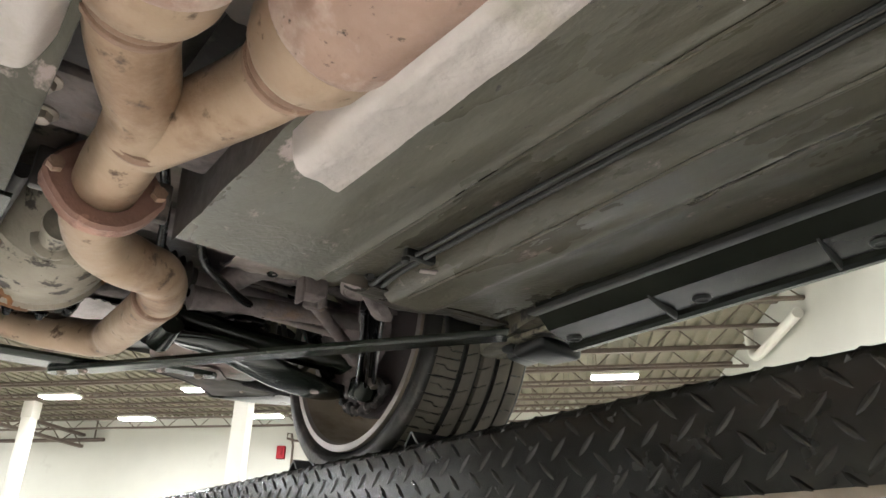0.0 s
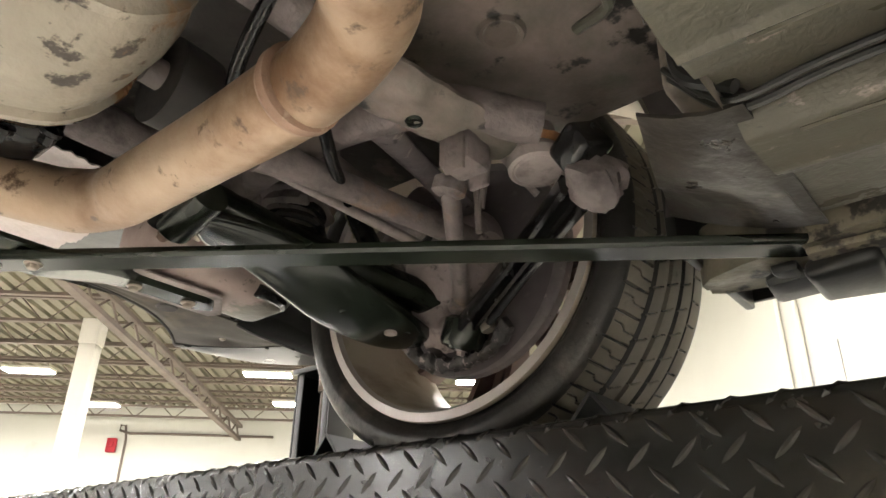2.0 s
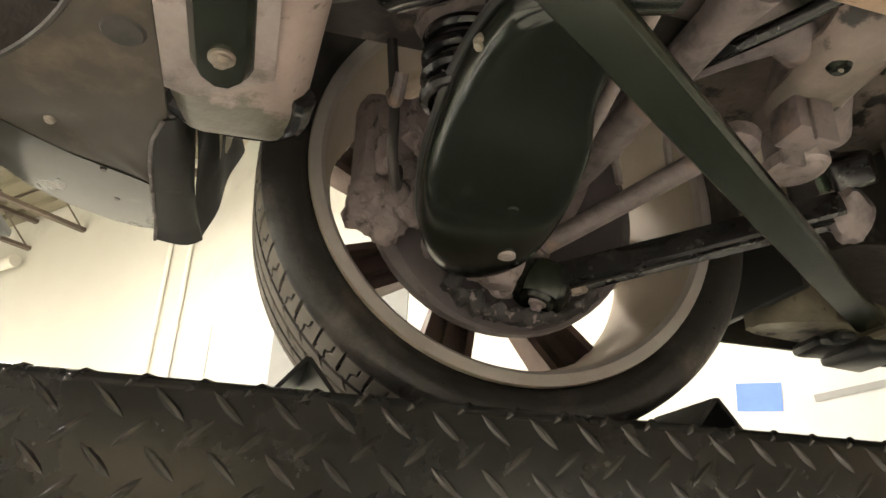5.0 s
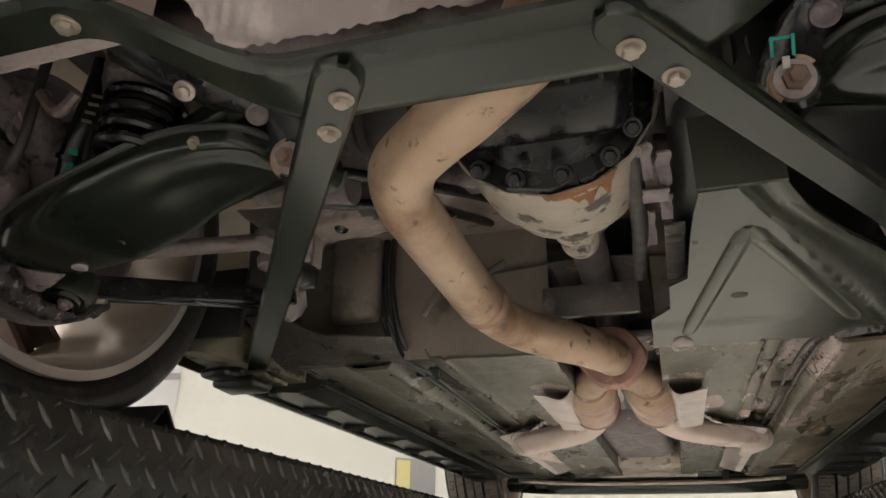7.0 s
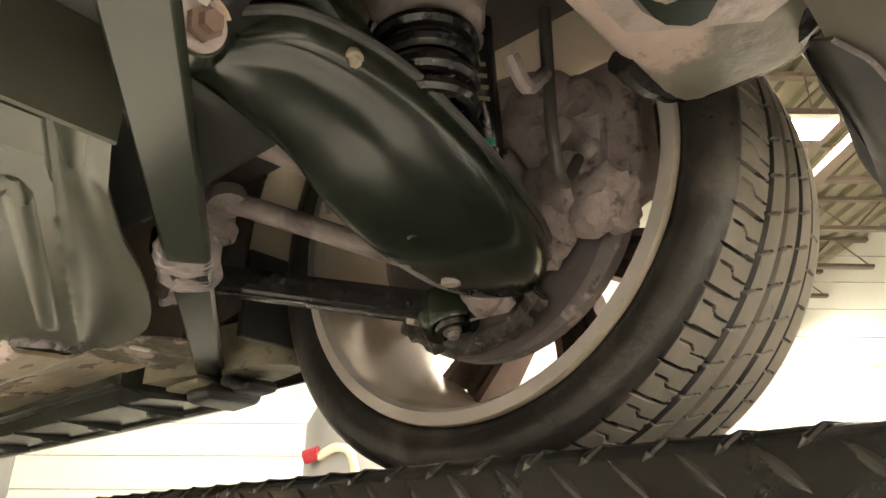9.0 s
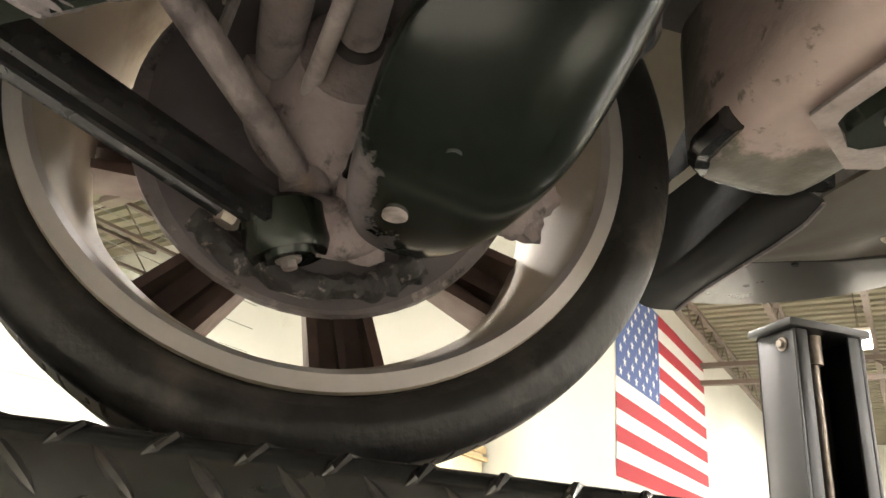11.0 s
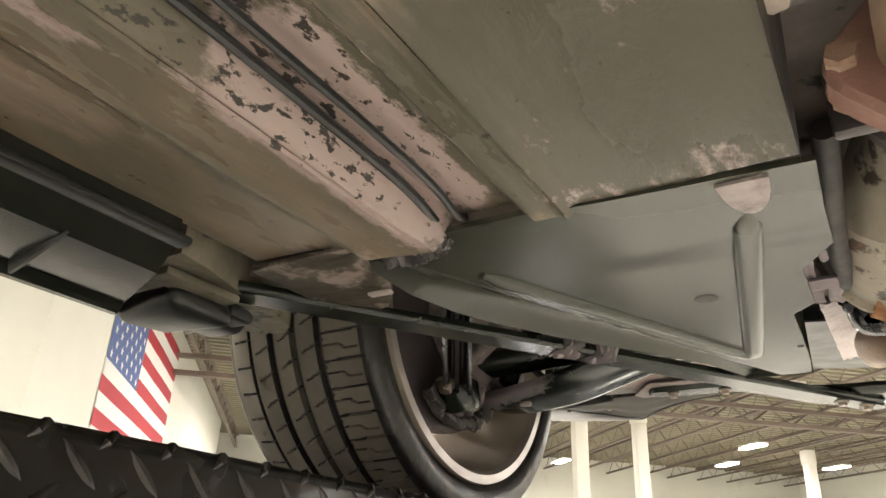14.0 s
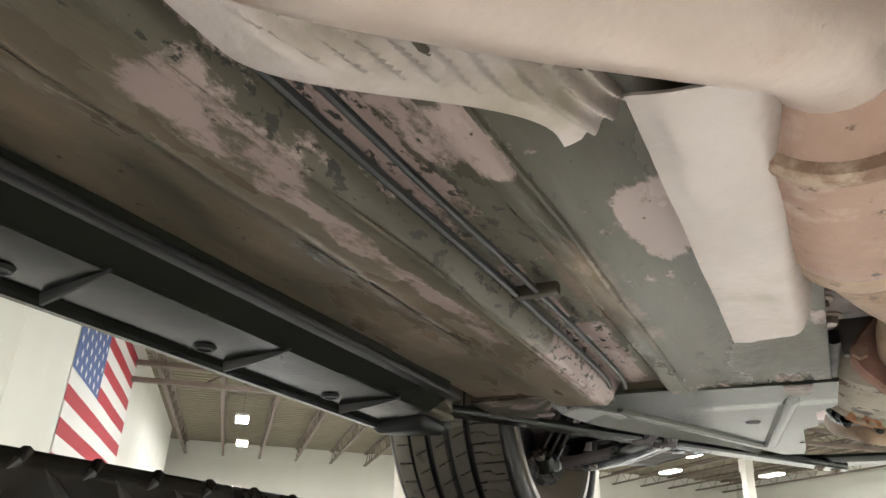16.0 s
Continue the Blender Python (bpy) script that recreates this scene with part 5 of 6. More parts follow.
# small plates and pipes beside the differential
bm = M()
lathe(bm, [(0.0, 0.0), (0.0, 0.030), (0.012, 0.032), (0.02, 0.022), (0.055, 0.020), (0.06, 0.027), (0.075, 0.027), (0.08, 0.0)], (0.015, 0.185, 0.272), (0, 1, 0.04), 24)
part("drain_nose", bm, CAST, DIFF, "rusty drain boss under the nose")
for x0, x1, y0, y1, zz, k in ((0.106, 0.122, -0.005, 0.075, 0.262, 0), (0.126, 0.141, 0.010, 0.085, 0.258, 1), (0.108, 0.138, 0.080, 0.112, 0.250, 2), (0.128, 0.142, 0.105, 0.175, 0.255, 3), (0.104, 0.120, 0.150, 0.260, 0.258, 4)):
    bm = M()
    sheet(bm, lambda u, v: (x0 + (x1 - x0) * u + 0.003 * noise.noise(Vector((v * 3, k, 0))), y0 + (y1 - y0) * v, zz + 0.006 * math.sin(math.pi * v) - 0.004 * noise.noise(Vector((u * 2, v * 4, k)))), 4, 10, 0.002)
    part("hanger_strip", bm, PINK_METAL, CAR, "dusty pinkish metal hanger strip")
bm = M()
box(bm, (0.130, 0.185, 0.250), (0.156, 0.385, 0.256), 0.002)
box(bm, (0.130, 0.215, 0.240), (0.152, 0.235, 0.252), 0.002)
part("hanger_plate", bm, UNDERSEAL_DARK, CAR, "dark dusty hanger plate")
bm = M()
tube(bm, [(0.095, -0.05, 0.30), (0.10, 0.05, 0.27), (0.10, 0.2, 0.262), (0.09, 0.4, 0.27)], 0.011, 12, 6)
part("vent_hose", bm, BLACK_RUBBER, CAR)
for pts in ([(-0.16, 0.44, 0.41), (-0.20, 0.2, 0.33), (-0.30, 0.10, 0.30), (-0.40, 0.03, 0.295)], [(-0.05, 0.42, 0.40), (-0.12, 0.25, 0.36), (-0.17, 0.1, 0.31), (-0.26, 0.02, 0.30)]):
    bm = M()
    tube(bm, pts, 0.008, 10, 6)
    part("cable_conduit", bm, GLOSS_BLACK, CAR)

# subframe
bm = M()
tube(bm, [(-0.44, -0.20, 0.39), (-0.30, -0.165, 0.365), (-0.15, -0.15, 0.352), (0.15, -0.15, 0.352), (0.30, -0.165, 0.365), (0.44, -0.20, 0.39)], 0.034, 16, 6, flat=0.8)
SUB = part("subframe", bm, DUSTY, CAR, "dusty welded rear axle carrier")
bm = M()
tube(bm, [(-0.46, 0.26, 0.345), (-0.36, 0.20, 0.345), (-0.15, 0.185, 0.36), (0.15, 0.185, 0.36), (0.36, 0.20, 0.345), (0.46, 0.26, 0.345)], 0.030, 16, 6, flat=0.75)
part("front_beam", bm, DUSTY, SUB)
for s in (-1, 1):
    bm = M()
    tube(bm, [(s * 0.44, -0.28, 0.38), (s * 0.34, -0.15, 0.345), (s * 0.32, 0.05, 0.345), (s * 0.36, 0.20, 0.345), (s * 0.45, 0.29, 0.33)], 0.026, 16, 6)
    part("side_beam", bm, DUSTY, SUB)
    bm = M()
    def plate(u, v, s=s):
        x = 0.255 + 0.20 * u
        y = 0.150 + 0.045 * u + (0.095 - 0.02 * u) * v
        return (s * x, y, 0.316 - 0.006 * math.sin(math.pi * v) + 0.008 * abs(2 * v - 1) ** 6 + 0.005 * noise.noise(Vector((u * 6, v * 5, s))))
    sheet(bm, plate, 22, 12, 0.005)
    part("mount_plate", bm, LEG, SUB, "dusty grey-brown mounting plate with a hole")
    bm = M()
    lathe(bm, [(0.0005, 0.0), (0.001, 0.007), (0.002, 0.009), (-0.003, 0.012)], (s * 0.335, 0.200, 0.309), (0, 0, -1), 18)
    part("hole", bm, BLACK_STEEL, SUB)
    bm = M()
    box(bm, (s * 0.384, 0.192, 0.276), (s * 0.428, 0.236, 0.318), 0.006)
    box(bm, (s * 0.380, 0.205, 0.262), (s * 0.386, 0.232, 0.31), 0.002)
    box(bm, (s * 0.426, 0.205, 0.262), (s * 0.432, 0.232, 0.31), 0.002)
    part("link_bracket", bm, DUSTY, SUB)
    bm = M()
    lathe(bm, [(0.001, 0.0), (0.0, 0.026), (0.002, 0.028), (0.0, 0.031), (0.003, 0.035), (0.016, 0.036), (0.024, 0.030), (0.06, 0.026)], (s * 0.477, 0.268, 0.288), (0.05 * s, -0.1, 1), 28)
    part("mount_bush", bm, DUSTY_LIGHT, SUB, "pale rubber-metal mount bush")
    bm = M()
    lathe(bm, [(0.0, 0.026), (0.006, 0.034), (0.012, 0.026)], (s * 0.477, 0.270, 0.318), (0, 0, 1), 20)
    part("mount_cup", bm, ORANGE_RUST, SUB)


# suspension
def suspension(s):
    def X(x, y, z):
        return (s * x, y, z)

    # spring arm cover: narrow neck at the inner bush, swelling to a rounded end at the wheel carrier
    bm = M()
    XS = (0.240, 0.266, 0.296, 0.335, 0.380, 0.430, 0.500, 0.570, 0.615, 0.645, 0.665, 0.674)
    REAR = (-0.078, -0.108, -0.138, -0.149, -0.155, -0.158, -0.156, -0.142, -0.124, -0.104, -0.084, -0.068)
    FRONT = (-0.064, -0.058, -0.050, -0.040, -0.030, -0.012, -0.006, -0.008, -0.020, -0.034, -0.048, -0.060)
    LOW = (0.240, 0.238, 0.237, 0.234, 0.226, 0.211, 0.189, 0.176, 0.174, 0.180, 0.191, 0.208)

    def shell(u, v):
        q = u * (len(XS) - 1)
        i = min(int(q), len(XS) - 2)
        f = q - i

        def at(tab):
            a, b, c, e = tab[max(i - 1, 0)], tab[i], tab[i + 1], tab[min(i + 2, len(tab) - 1)]
            return 0.5 * (2 * b + (c - a) * f + (2 * a - 5 * b + 4 * c - e) * f * f + (3 * b - 3 * c + e - a) * f**3)
        a = math.pi * v
        ca = math.cos(a)
        w = 0.5 + 0.5 * math.copysign(abs(ca) ** 0.8, ca)
        y = at(FRONT) + (at(REAR) - at(FRONT)) * w
        edge = (0.016 + 0.024 * w) * (0.55 + 0.45 * min(1.0, u / 0.4)) + 0.004
        z = at(LOW) + edge * (1 - max(0.0, math.sin(a)) ** 0.62) * (1 if u < 0.93 else (1 - u) / 0.07 * 0.6 + 0.4)
        z += 0.006 * math.exp(-((w - 0.62) / 0.13) ** 2) * math.exp(-((u - 0.36) / 0.16) ** 2)
        return (s * at(XS), y, z)
    sheet(bm, shell, 66, 30, 0.003)
    arm = part("spring_arm_cover", bm, COVER, CAR, "smooth black plastic shell under the spring arm")
    bm = M()
    rim = [shell(k / 60, 0.0) for k in range(61)]
    tube(bm, [(p[0], p[1], p[2] + 0.002) for p in rim], 0.0045, 8, 1)
    part("shell_edge", bm, BLACK_PLASTIC, arm)
    for (x, y, z), r in (((0.565, -0.045, 0.1785), 0.0095), ((0.492, -0.066, 0.196), 0.007), ((0.583, -0.030, 0.182), 0.005)):
        bm = M()
        lathe(bm, [(-0.004, 0.0), (-0.004, r), (0.003, r), (0.004, r * 0.8), (0.002, 0.0)], X(x, y, z), (0, 0, -1), 20)
        part("plug", bm, DUSTY_LIGHT if r > 0.009 else BLACK_PLASTIC, arm, "pale drain plug" if r > 0.009 else "")
    bm = M()
    bolt(bm, X(0.343, -0.147, 0.256), (0, -0.6, -1), 0.005, 0.006)
    part("screw", bm, BOLT, arm, "brass-coloured screw")
    # arm body hidden above the shell
    bm = M()
    tube(bm, [X(0.25, -0.14, 0.315), X(0.45, -0.09, 0.275), X(0.64, -0.03, 0.245)], 0.026, 14, 5)
    part("spring_arm", bm, BLACK_STEEL, CAR)
    # spring with rubber seats
    bm = M()
    turns = 4.6
    pts = [X(0.434 + 0.041 * math.cos(a), -0.128 + 0.041 * math.sin(a), 0.252 + 0.098 * a / (2 * math.pi * turns)) for a in [2 * math.pi * turns * k / 150 for k in range(151)]]
    tube(bm, pts, 0.0070, 8, 1)
    spring = part("coil_spring", bm, GLOSS_BLACK, CAR, "glossy black coil spring")
    bm = M()
    lathe(bm, [(-0.012, 0.030), (-0.010, 0.047), (0.000, 0.053), (0.010, 0.047), (0.018, 0.054), (0.03, 0.046), (0.045, 0.056), (0.07, 0.05), (0.10, 0.062)], X(0.434, -0.128, 0.350), (0, 0, 1), 30)
    for v in bm.verts:
        k = 0.012 * noise.noise(v.co * 22) + 0.005 * noise.noise(v.co * 60)
        v.co += Vector((k, -k, 0.8 * k))
    part("spring_seat", bm, DUSTY, spring, "dust-caked upper spring seat")
    # damper with chalk marks
    bm = M()
    tube(bm, [X(0.604, -0.058, 0.215), X(0.573, -0.088, 0.308)], 0.015, 18, 1)
    tube(bm, [X(0.573, -0.088, 0.308), X(0.545, -0.103, 0.36), X(0.522, -0.115, 0.425)], 0.0165, 18, 1)
    lathe(bm, [(-0.004, 0.014), (-0.003, 0.019), (0.003, 0.019), (0.004, 0.014)], X(0.573, -0.088, 0.308), (-0.37 * s, -0.3, 0.88), 20)
    damper = part("damper", bm, GLOSS_BLACK, CAR, "black damper with green chalk marks")
    bm = M()
    for k in range(3):
        q = Vector(X(0.582 - 0.0065 * k, -0.081 - 0.005 * k, 0.285 + 0.016 * k)) + 0.0158 * Vector((-0.62 * s, -0.58, -0.52))
        box(bm, q - Vector((0.005, 0.002, 0.004)), q + Vector((0.005, 0.002, 0.004)), 0.001, pose(0, 0, 0, 25, 0, -40 * s))
    q = Vector(X(0.577, -0.085, 0.297)) + 0.0158 * Vector((-0.62 * s, -0.58, -0.52))
    box(bm, q - Vector((0.0015, 0.002, 0.018)), q + Vector((0.0015, 0.002, 0.018)), 0.0006, pose(0, 0, 0, 15, -12 * s, -40 * s))
    part("chalk_mark", bm, CHALK, damper, "teal chalk mark")
    for k in range(4):
        bm = M()
        q = Vector(X(0.549 - 0.0045 * k, -0.101 - 0.002 * k, 0.352 + 0.010 * k)) + 0.0172 * Vector((-0.62 * s, -0.58, -0.52))
        box(bm, q - Vector((0.006, 0.001, 0.002)), q + Vector((0.006, 0.001, 0.002)), 0.0005, pose(0, 0, 0, 25, 0, -40 * s))
        part("printed_bar", bm, FADED_PRINT, damper)
    # lower front link
    bm = M()
    a, b = Vector(X(0.645, 0.030, 0.186)), Vector(X(0.480, 0.315, 0.252))
    dd = (b - a).normalized()
    w = dd.cross(Vector((0, 0, 1))).normalized()
    upv = w.cross(dd)
    prof = [(-0.021, 0.004), (-0.021, -0.013), (-0.017, -0.016), (-0.013, -0.013), (-0.009, -0.001), (-0.006, -0.001), (-0.003, -0.015), (0.003, -0.015), (0.006, -0.001), (0.009, -0.001), (0.013, -0.013), (0.017, -0.016), (0.021, -0.013), (0.021, 0.004), (0.016, 0.014), (-0.016, 0.014)]
    rings = [[bm.verts.new(p + w * u * k + upv * h) for u, h in prof] for p, k in ((a, 1.15), (a.lerp(b, 0.12), 1.0), (a.lerp(b, 0.5), 0.92), (a.lerp(b, 0.85), 1.0), (b, 1.1))]
    n = len(prof)
    for p, q in zip(rings, rings[1:]):
        for i in range(n):
            bm.faces.new((p[i], p[(i + 1) % n], q[(i + 1) % n], q[i]))
    bm.faces.new(rings[0]), bm.faces.new(rings[-1])
    link = part("lower_link", bm, GLOSS_BLACK, CAR, "glossy black ribbed control link")
    bm = M()
    lathe(bm, [(-0.024, 0.0), (-0.024, 0.012), (-0.029, 0.013), (-0.029, 0.020), (-0.024, 0.022), (-0.026, 0.030), (-0.018, 0.034), (0.012, 0.034), (0.018, 0.028), (0.018, 0.0)], a, (0, 0.35, 1), 30)
    part("bush", bm, BLACK_STEEL, link)
    bm = M()
    bolt(bm, a + Vector((0, -0.008, -0.027)), (0, -0.3, -1), 0.007, 0.008)
    part("bolt", bm, DUSTY, link, "grimy hex bolt")
    bm = M()
    lathe(bm, [(-0.034, 0.0), (-0.034, 0.014), (-0.030, 0.024), (-0.024, 0.019), (-0.018, 0.028), (-0.011, 0.022), (-0.004, 0.030), (0.004, 0.024), (0.012, 0.030), (0.020, 0.026), (0.028, 0.020), (0.032, 0.0)], X(0.492, 0.334, 0.256), (0.75, 0.30 * s, 0.55 * s), 26)
    for v in bm.verts:
        k = 0.010 * noise.noise(v.co * 30) + 0.006 * noise.noise(v.co * 75)
        v.co += Vector((k, -k * 0.6, 0.8 * k))
    part("inner_bush", bm, DUSTY, link, "crumbling dusty bush")
    bm = M()
    box(bm, (s * 0.474 - 0.027, 0.302, 0.274), (s * 0.474 + 0.027, 0.352, 0.318), 0.010, pose(0, 0, 0, 20, -25 * s, 18 * s), 3)
    for v in bm.verts:
        v.co += Vector((1, 0.4, 0.5)) * (0.004 * noise.noise(v.co * 45))
    part("bush_bracket", bm, GLOSS_BLACK, link, "oily black bush bracket")
    # thin upper links
    for p, q, r, m in (((0.668, 0.040, 0.279), (0.262, -0.010, 0.313), 0.0075, DUSTY_LIGHT), ((0.650, 0.020, 0.228), (0.440, 0.165, 0.288), 0.0125, DUSTY), ((0.650, -0.06, 0.385), (0.33, 0.005, 0.375), 0.008, DUSTY)):
        bm = M()
        tube(bm, [X(*p), X(*q)], r, 12, 1)
        for at, to in ((p, q), (q, p)):
            lathe(bm, [(-0.012, 0.0), (-0.012, r * 1.2), (-0.008, r * 1.7), (0.008, r * 1.7), (0.012, r * 1.2), (0.012, 0.0)], X(*at), (0, 0.3, 1), 16)
        part("upper_link", bm, m, CAR, "dusty slender suspension link")
    bm = M()
    tube(bm, [X(0.245, 0.043, 0.290), X(0.34, 0.047, 0.297), X(0.47, 0.054, 0.306), X(0.60, 0.060, 0.315), X(0.655, 0.055, 0.32)], lambda t: 0.0185 + 0.006 * max(0.0, 1 - t * 6) + 0.006 * max(0.0, t * 6 - 5), 18, 6)
    part("camber_arm", bm, DUSTY, CAR, "thick dusty tubular suspension arm")
    bm = M()
    tube(bm, [X(0.335, 0.14, 0.335), X(0.42, 0.105, 0.352), X(0.53, 0.068, 0.369), X(0.63, 0.04, 0.372)], lambda t: 0.024 - 0.006 * math.sin(math.pi * t), 14, 6, flat=0.6)
    part("wishbone", bm, DUSTY_DARK, CAR, "curved dark upper arm")
    for pts in (((0.58, 0.09, 0.44), (0.582, 0.098, 0.37), (0.58, 0.104, 0.30)), ((0.575, 0.13, 0.43), (0.58, 0.115, 0.38), (0.585, 0.105, 0.34)), ((0.60, 0.19, 0.34), (0.57, 0.17, 0.375), (0.54, 0.17, 0.385))):
        bm = M()
        tube(bm, [X(*p) for p in pts], 0.005, 8, 6)
        part("sensor_rod", bm, DUSTY_LIGHT, CAR)
    # inner bush of the spring arm with its bright bolt
    bm = M()
    lathe(bm, [(-0.040, 0.0), (-0.040, 0.020), (-0.034, 0.0255), (0.04, 0.0255), (0.04, 0.0)], X(0.244, -0.078, 0.251), (0, 1, 0.3), 26)
    b2 = part("arm_bush", bm, BLACK_STEEL, CAR)
    bm = M()
    lathe(bm, [(0.0, 0.0), (0.0, 0.0175), (0.003, 0.0175), (0.004, 0.012), (0.004, 0.0)], X(0.244, -0.1165, 0.2395), (0, -1, -0.35), 24)
    part("washer", bm, DUSTY_LIGHT, b2, "pale steel washer")
    bm = M()
    lathe(bm, [(0.0, 0.0115), (0.007, 0.0115), (0.009, 0.008), (0.016, 0.007), (0.017, 0.0)], X(0.244, -0.1205, 0.238), (0, -1, -0.35), 6)
    part("bolt", bm, RUST_BROWN, b2, "rust-brown hex bolt")
    bm = M()
    lathe(bm, [(-0.004, 0.0175), (0.000, 0.0235), (0.004, 0.0215), (0.002, 0.0175)], X(0.244, -0.1155, 0.2395), (0, -1, -0.35), 24, arc=(math.pi * 0.95, math.pi * 2.05))
    part("rust_ring", bm, RUSTY, b2, "rusty ring under the washer")
    # flat black ear of the axle carrier, from the bush up to its upper bolt
    bm = M()
    tube(bm, [X(0.238, -0.096, 0.236), X(0.246, -0.112, 0.262), X(0.266, -0.132, 0.290), X(0.305, -0.165, 0.305), X(0.345, -0.195, 0.318), X(0.40, -0.225, 0.35)], lambda t: 0.032 - 0.006 * math.sin(math.pi * t), 18, 6, flat=0.45)
    part("carrier_ear", bm, GLOSS_BLACK, b2, "glossy black axle carrier arm")
    bm = M()
    lathe(bm, [(0.0, 0.0), (0.001, 0.006), (0.004, 0.009), (0.003, 0.011), (-0.004, 0.013)], X(0.270, -0.147, 0.280), (-0.35 * s, -0.65, -0.67), 18)
    part("hole", bm, DUSTY_DARK, b2)
    bm = M()
    lathe(bm, [(0.0, 0.0), (0.0, 0.011), (0.003, 0.011), (0.004, 0.007), (0.009, 0.006), (0.010, 0.0)], X(0.326, -0.195, 0.288), (-0.2 * s, -0.5, -0.85), 20)
    part("bolt", bm, BOLT, b2, "bright zinc bolt")
    if s > 0:
        bm = M()
        q = Vector(X(0.236, -0.135, 0.262))
        tilt = pose(0, 0, 0, 35, 0, 0)
        for lo, hi in (((-0.010, -0.001, -0.008), (-0.007, 0.001, 0.010)), ((0.007, -0.001, -0.008), (0.010, 0.001, 0.010)), ((-0.010, -0.001, 0.008), (0.010, 0.001, 0.011))):
            box(bm, q + Vector(lo), q + Vector(hi), 0.0005, tilt)
        part("chalk_mark", bm, CHALK, b2, "teal chalk mark")
        bm = M()
        box(bm, q + Vector((-0.003, -0.002, -0.022)), q + Vector((0.003, 0.0, -0.012)), 0.0005, tilt)
        part("paint_dab", bm, FLAG_WHITE, b2, "dab of white paint")
    # brake
    bm = M()
    def bshield(u, v):
        a = 2 * math.pi * u
        r = 0.05 + (0.116 + 0.012 * max(0.0, -math.sin(a))) * v + (0.004 * math.sin(a * 3) if v > 0.9 else 0)
        return (s * (0.672 + 0.012 * v * v), r * math.cos(a), WZ + r * math.sin(a))
    sheet(bm, bshield, 56, 6)
    shield = part("brake_shield", bm, BACKING, CAR, "dark dusty brake backing plate")
    bm = M()
    lathe(bm, [(0.0, 0.05), (0.0, 0.176), (0.004, 0.182), (0.020, 0.182), (0.024, 0.176), (0.024, 0.05)], X(0.690, 0, WZ), (s, 0, 0), 56, caps=False)
    part("brake_disc", bm, DUSTY_DARK, shield, "grimy ventilated brake disc")
    bm = M()
    box(bm, (s * 0.655, -0.205, WZ - 0.045), (s * 0.735, -0.115, WZ + 0.115), 0.026, seg=3)
    box(bm, (s * 0.640, -0.180, WZ - 0.020), (s * 0.665, -0.130, WZ + 0.045), 0.012)
    lathe(bm, [(0.0, 0.0), (0.0, 0.022), (0.02, 0.026), (0.05, 0.026)], X(0.632, -0.160, WZ + 0.055), (s, 0, 0), 20)
    for v in bm.verts:
        k = 0.008 * noise.noise(v.co * 28) + 0.004 * noise.noise(v.co * 70)
        v.co += Vector((s * k, k, 0.7 * k))
    cal = part("brake_caliper", bm, CRUD, CAR, "dust-caked brake caliper")
    for at, size, k in (((0.652, -0.112, WZ - 0.035), (0.024, 0.038, 0.050), 1), ((0.648, -0.075, WZ - 0.085), (0.024, 0.045, 0.034), 2), ((0.640, -0.105, WZ + 0.055), (0.026, 0.048, 0.046), 3), ((0.658, -0.168, WZ - 0.055), (0.024, 0.036, 0.040), 4), ((0.655, -0.020, WZ - 0.115), (0.020, 0.045, 0.028), 5)):
        bm = M()
        bmesh.ops.create_icosphere(bm, subdivisions=4, radius=1.0)
        for v in bm.verts:
            p = v.co.copy()
            f = 1.0 + 0.45 * noise.noise(p * 1.6 + Vector((k * 7, s, 0))) + 0.16 * noise.noise(p * 5.0 + Vector((k, 0, 3))) + 0.05 * noise.noise(p * 13.0)
            v.co = Vector(X(*at)) + Vector((p.x * size[0], p.y * size[1], p.z * size[2])) * f
        part("dust_crust", bm, CRUD, cal, "crumbly pinkish-grey brake dust crust")
    for k in range(4):
        bm = M()
        lathe(bm, [(-0.01, 0.0), (0.0, 0.014), (0.007, 0.011), (0.009, 0.0)], X(0.645 - 0.012 * (k % 2), -0.125 - 0.035 * ((k * 7) % 3) / 2, WZ - 0.03 + 0.015 * k), (-s, 0.1 * (k % 3), 0.2), 10)
        part("boss", bm, DUSTY_LIGHT, cal)
    bm = M()
    tube(bm, [X(0.53, -0.19, 0.40), X(0.545, -0.18, 0.33), X(0.551, -0.177, 0.27), X(0.585, -0.165, 0.25), X(0.632, -0.155, 0.30)], 0.006, 10, 6)
    part("brake_hose", bm, BLACK_RUBBER, cal, "thin black brake hose")
    bm = M()
    tube(bm, [X(0.48, -0.185, 0.32), X(0.50, -0.186, 0.30), X(0.53, -0.186, 0.33)], 0.007, 8, 4)
    part("hose_bracket", bm, DUSTY, cal)
    # wheel carrier
    bm = M()
    lathe(bm, [(-0.075, 0.0), (-0.075, 0.045), (-0.05, 0.055), (-0.03, 0.078), (0.012, 0.088), (0.02, 0.0)], X(0.655, 0, WZ), (s, 0, 0), 28)
    tube(bm, [X(0.645, -0.02, 0.30), X(0.650, -0.035, 0.22), X(0.654, -0.015, 0.196), X(0.655, 0.02, 0.206)], lambda t: 0.034 - 0.012 * t, 14, 6)
    tube(bm, [X(0.65, 0.0, 0.33), X(0.64, 0.08, 0.30)], 0.03, 12, 1)
    tube(bm, [X(0.65, 0.0, 0.36), X(0.63, -0.06, 0.43)], 0.03, 12, 1)
    carrier = part("wheel_carrier", bm, CRUD, CAR, "dusty cast wheel carrier")
    bm = M()
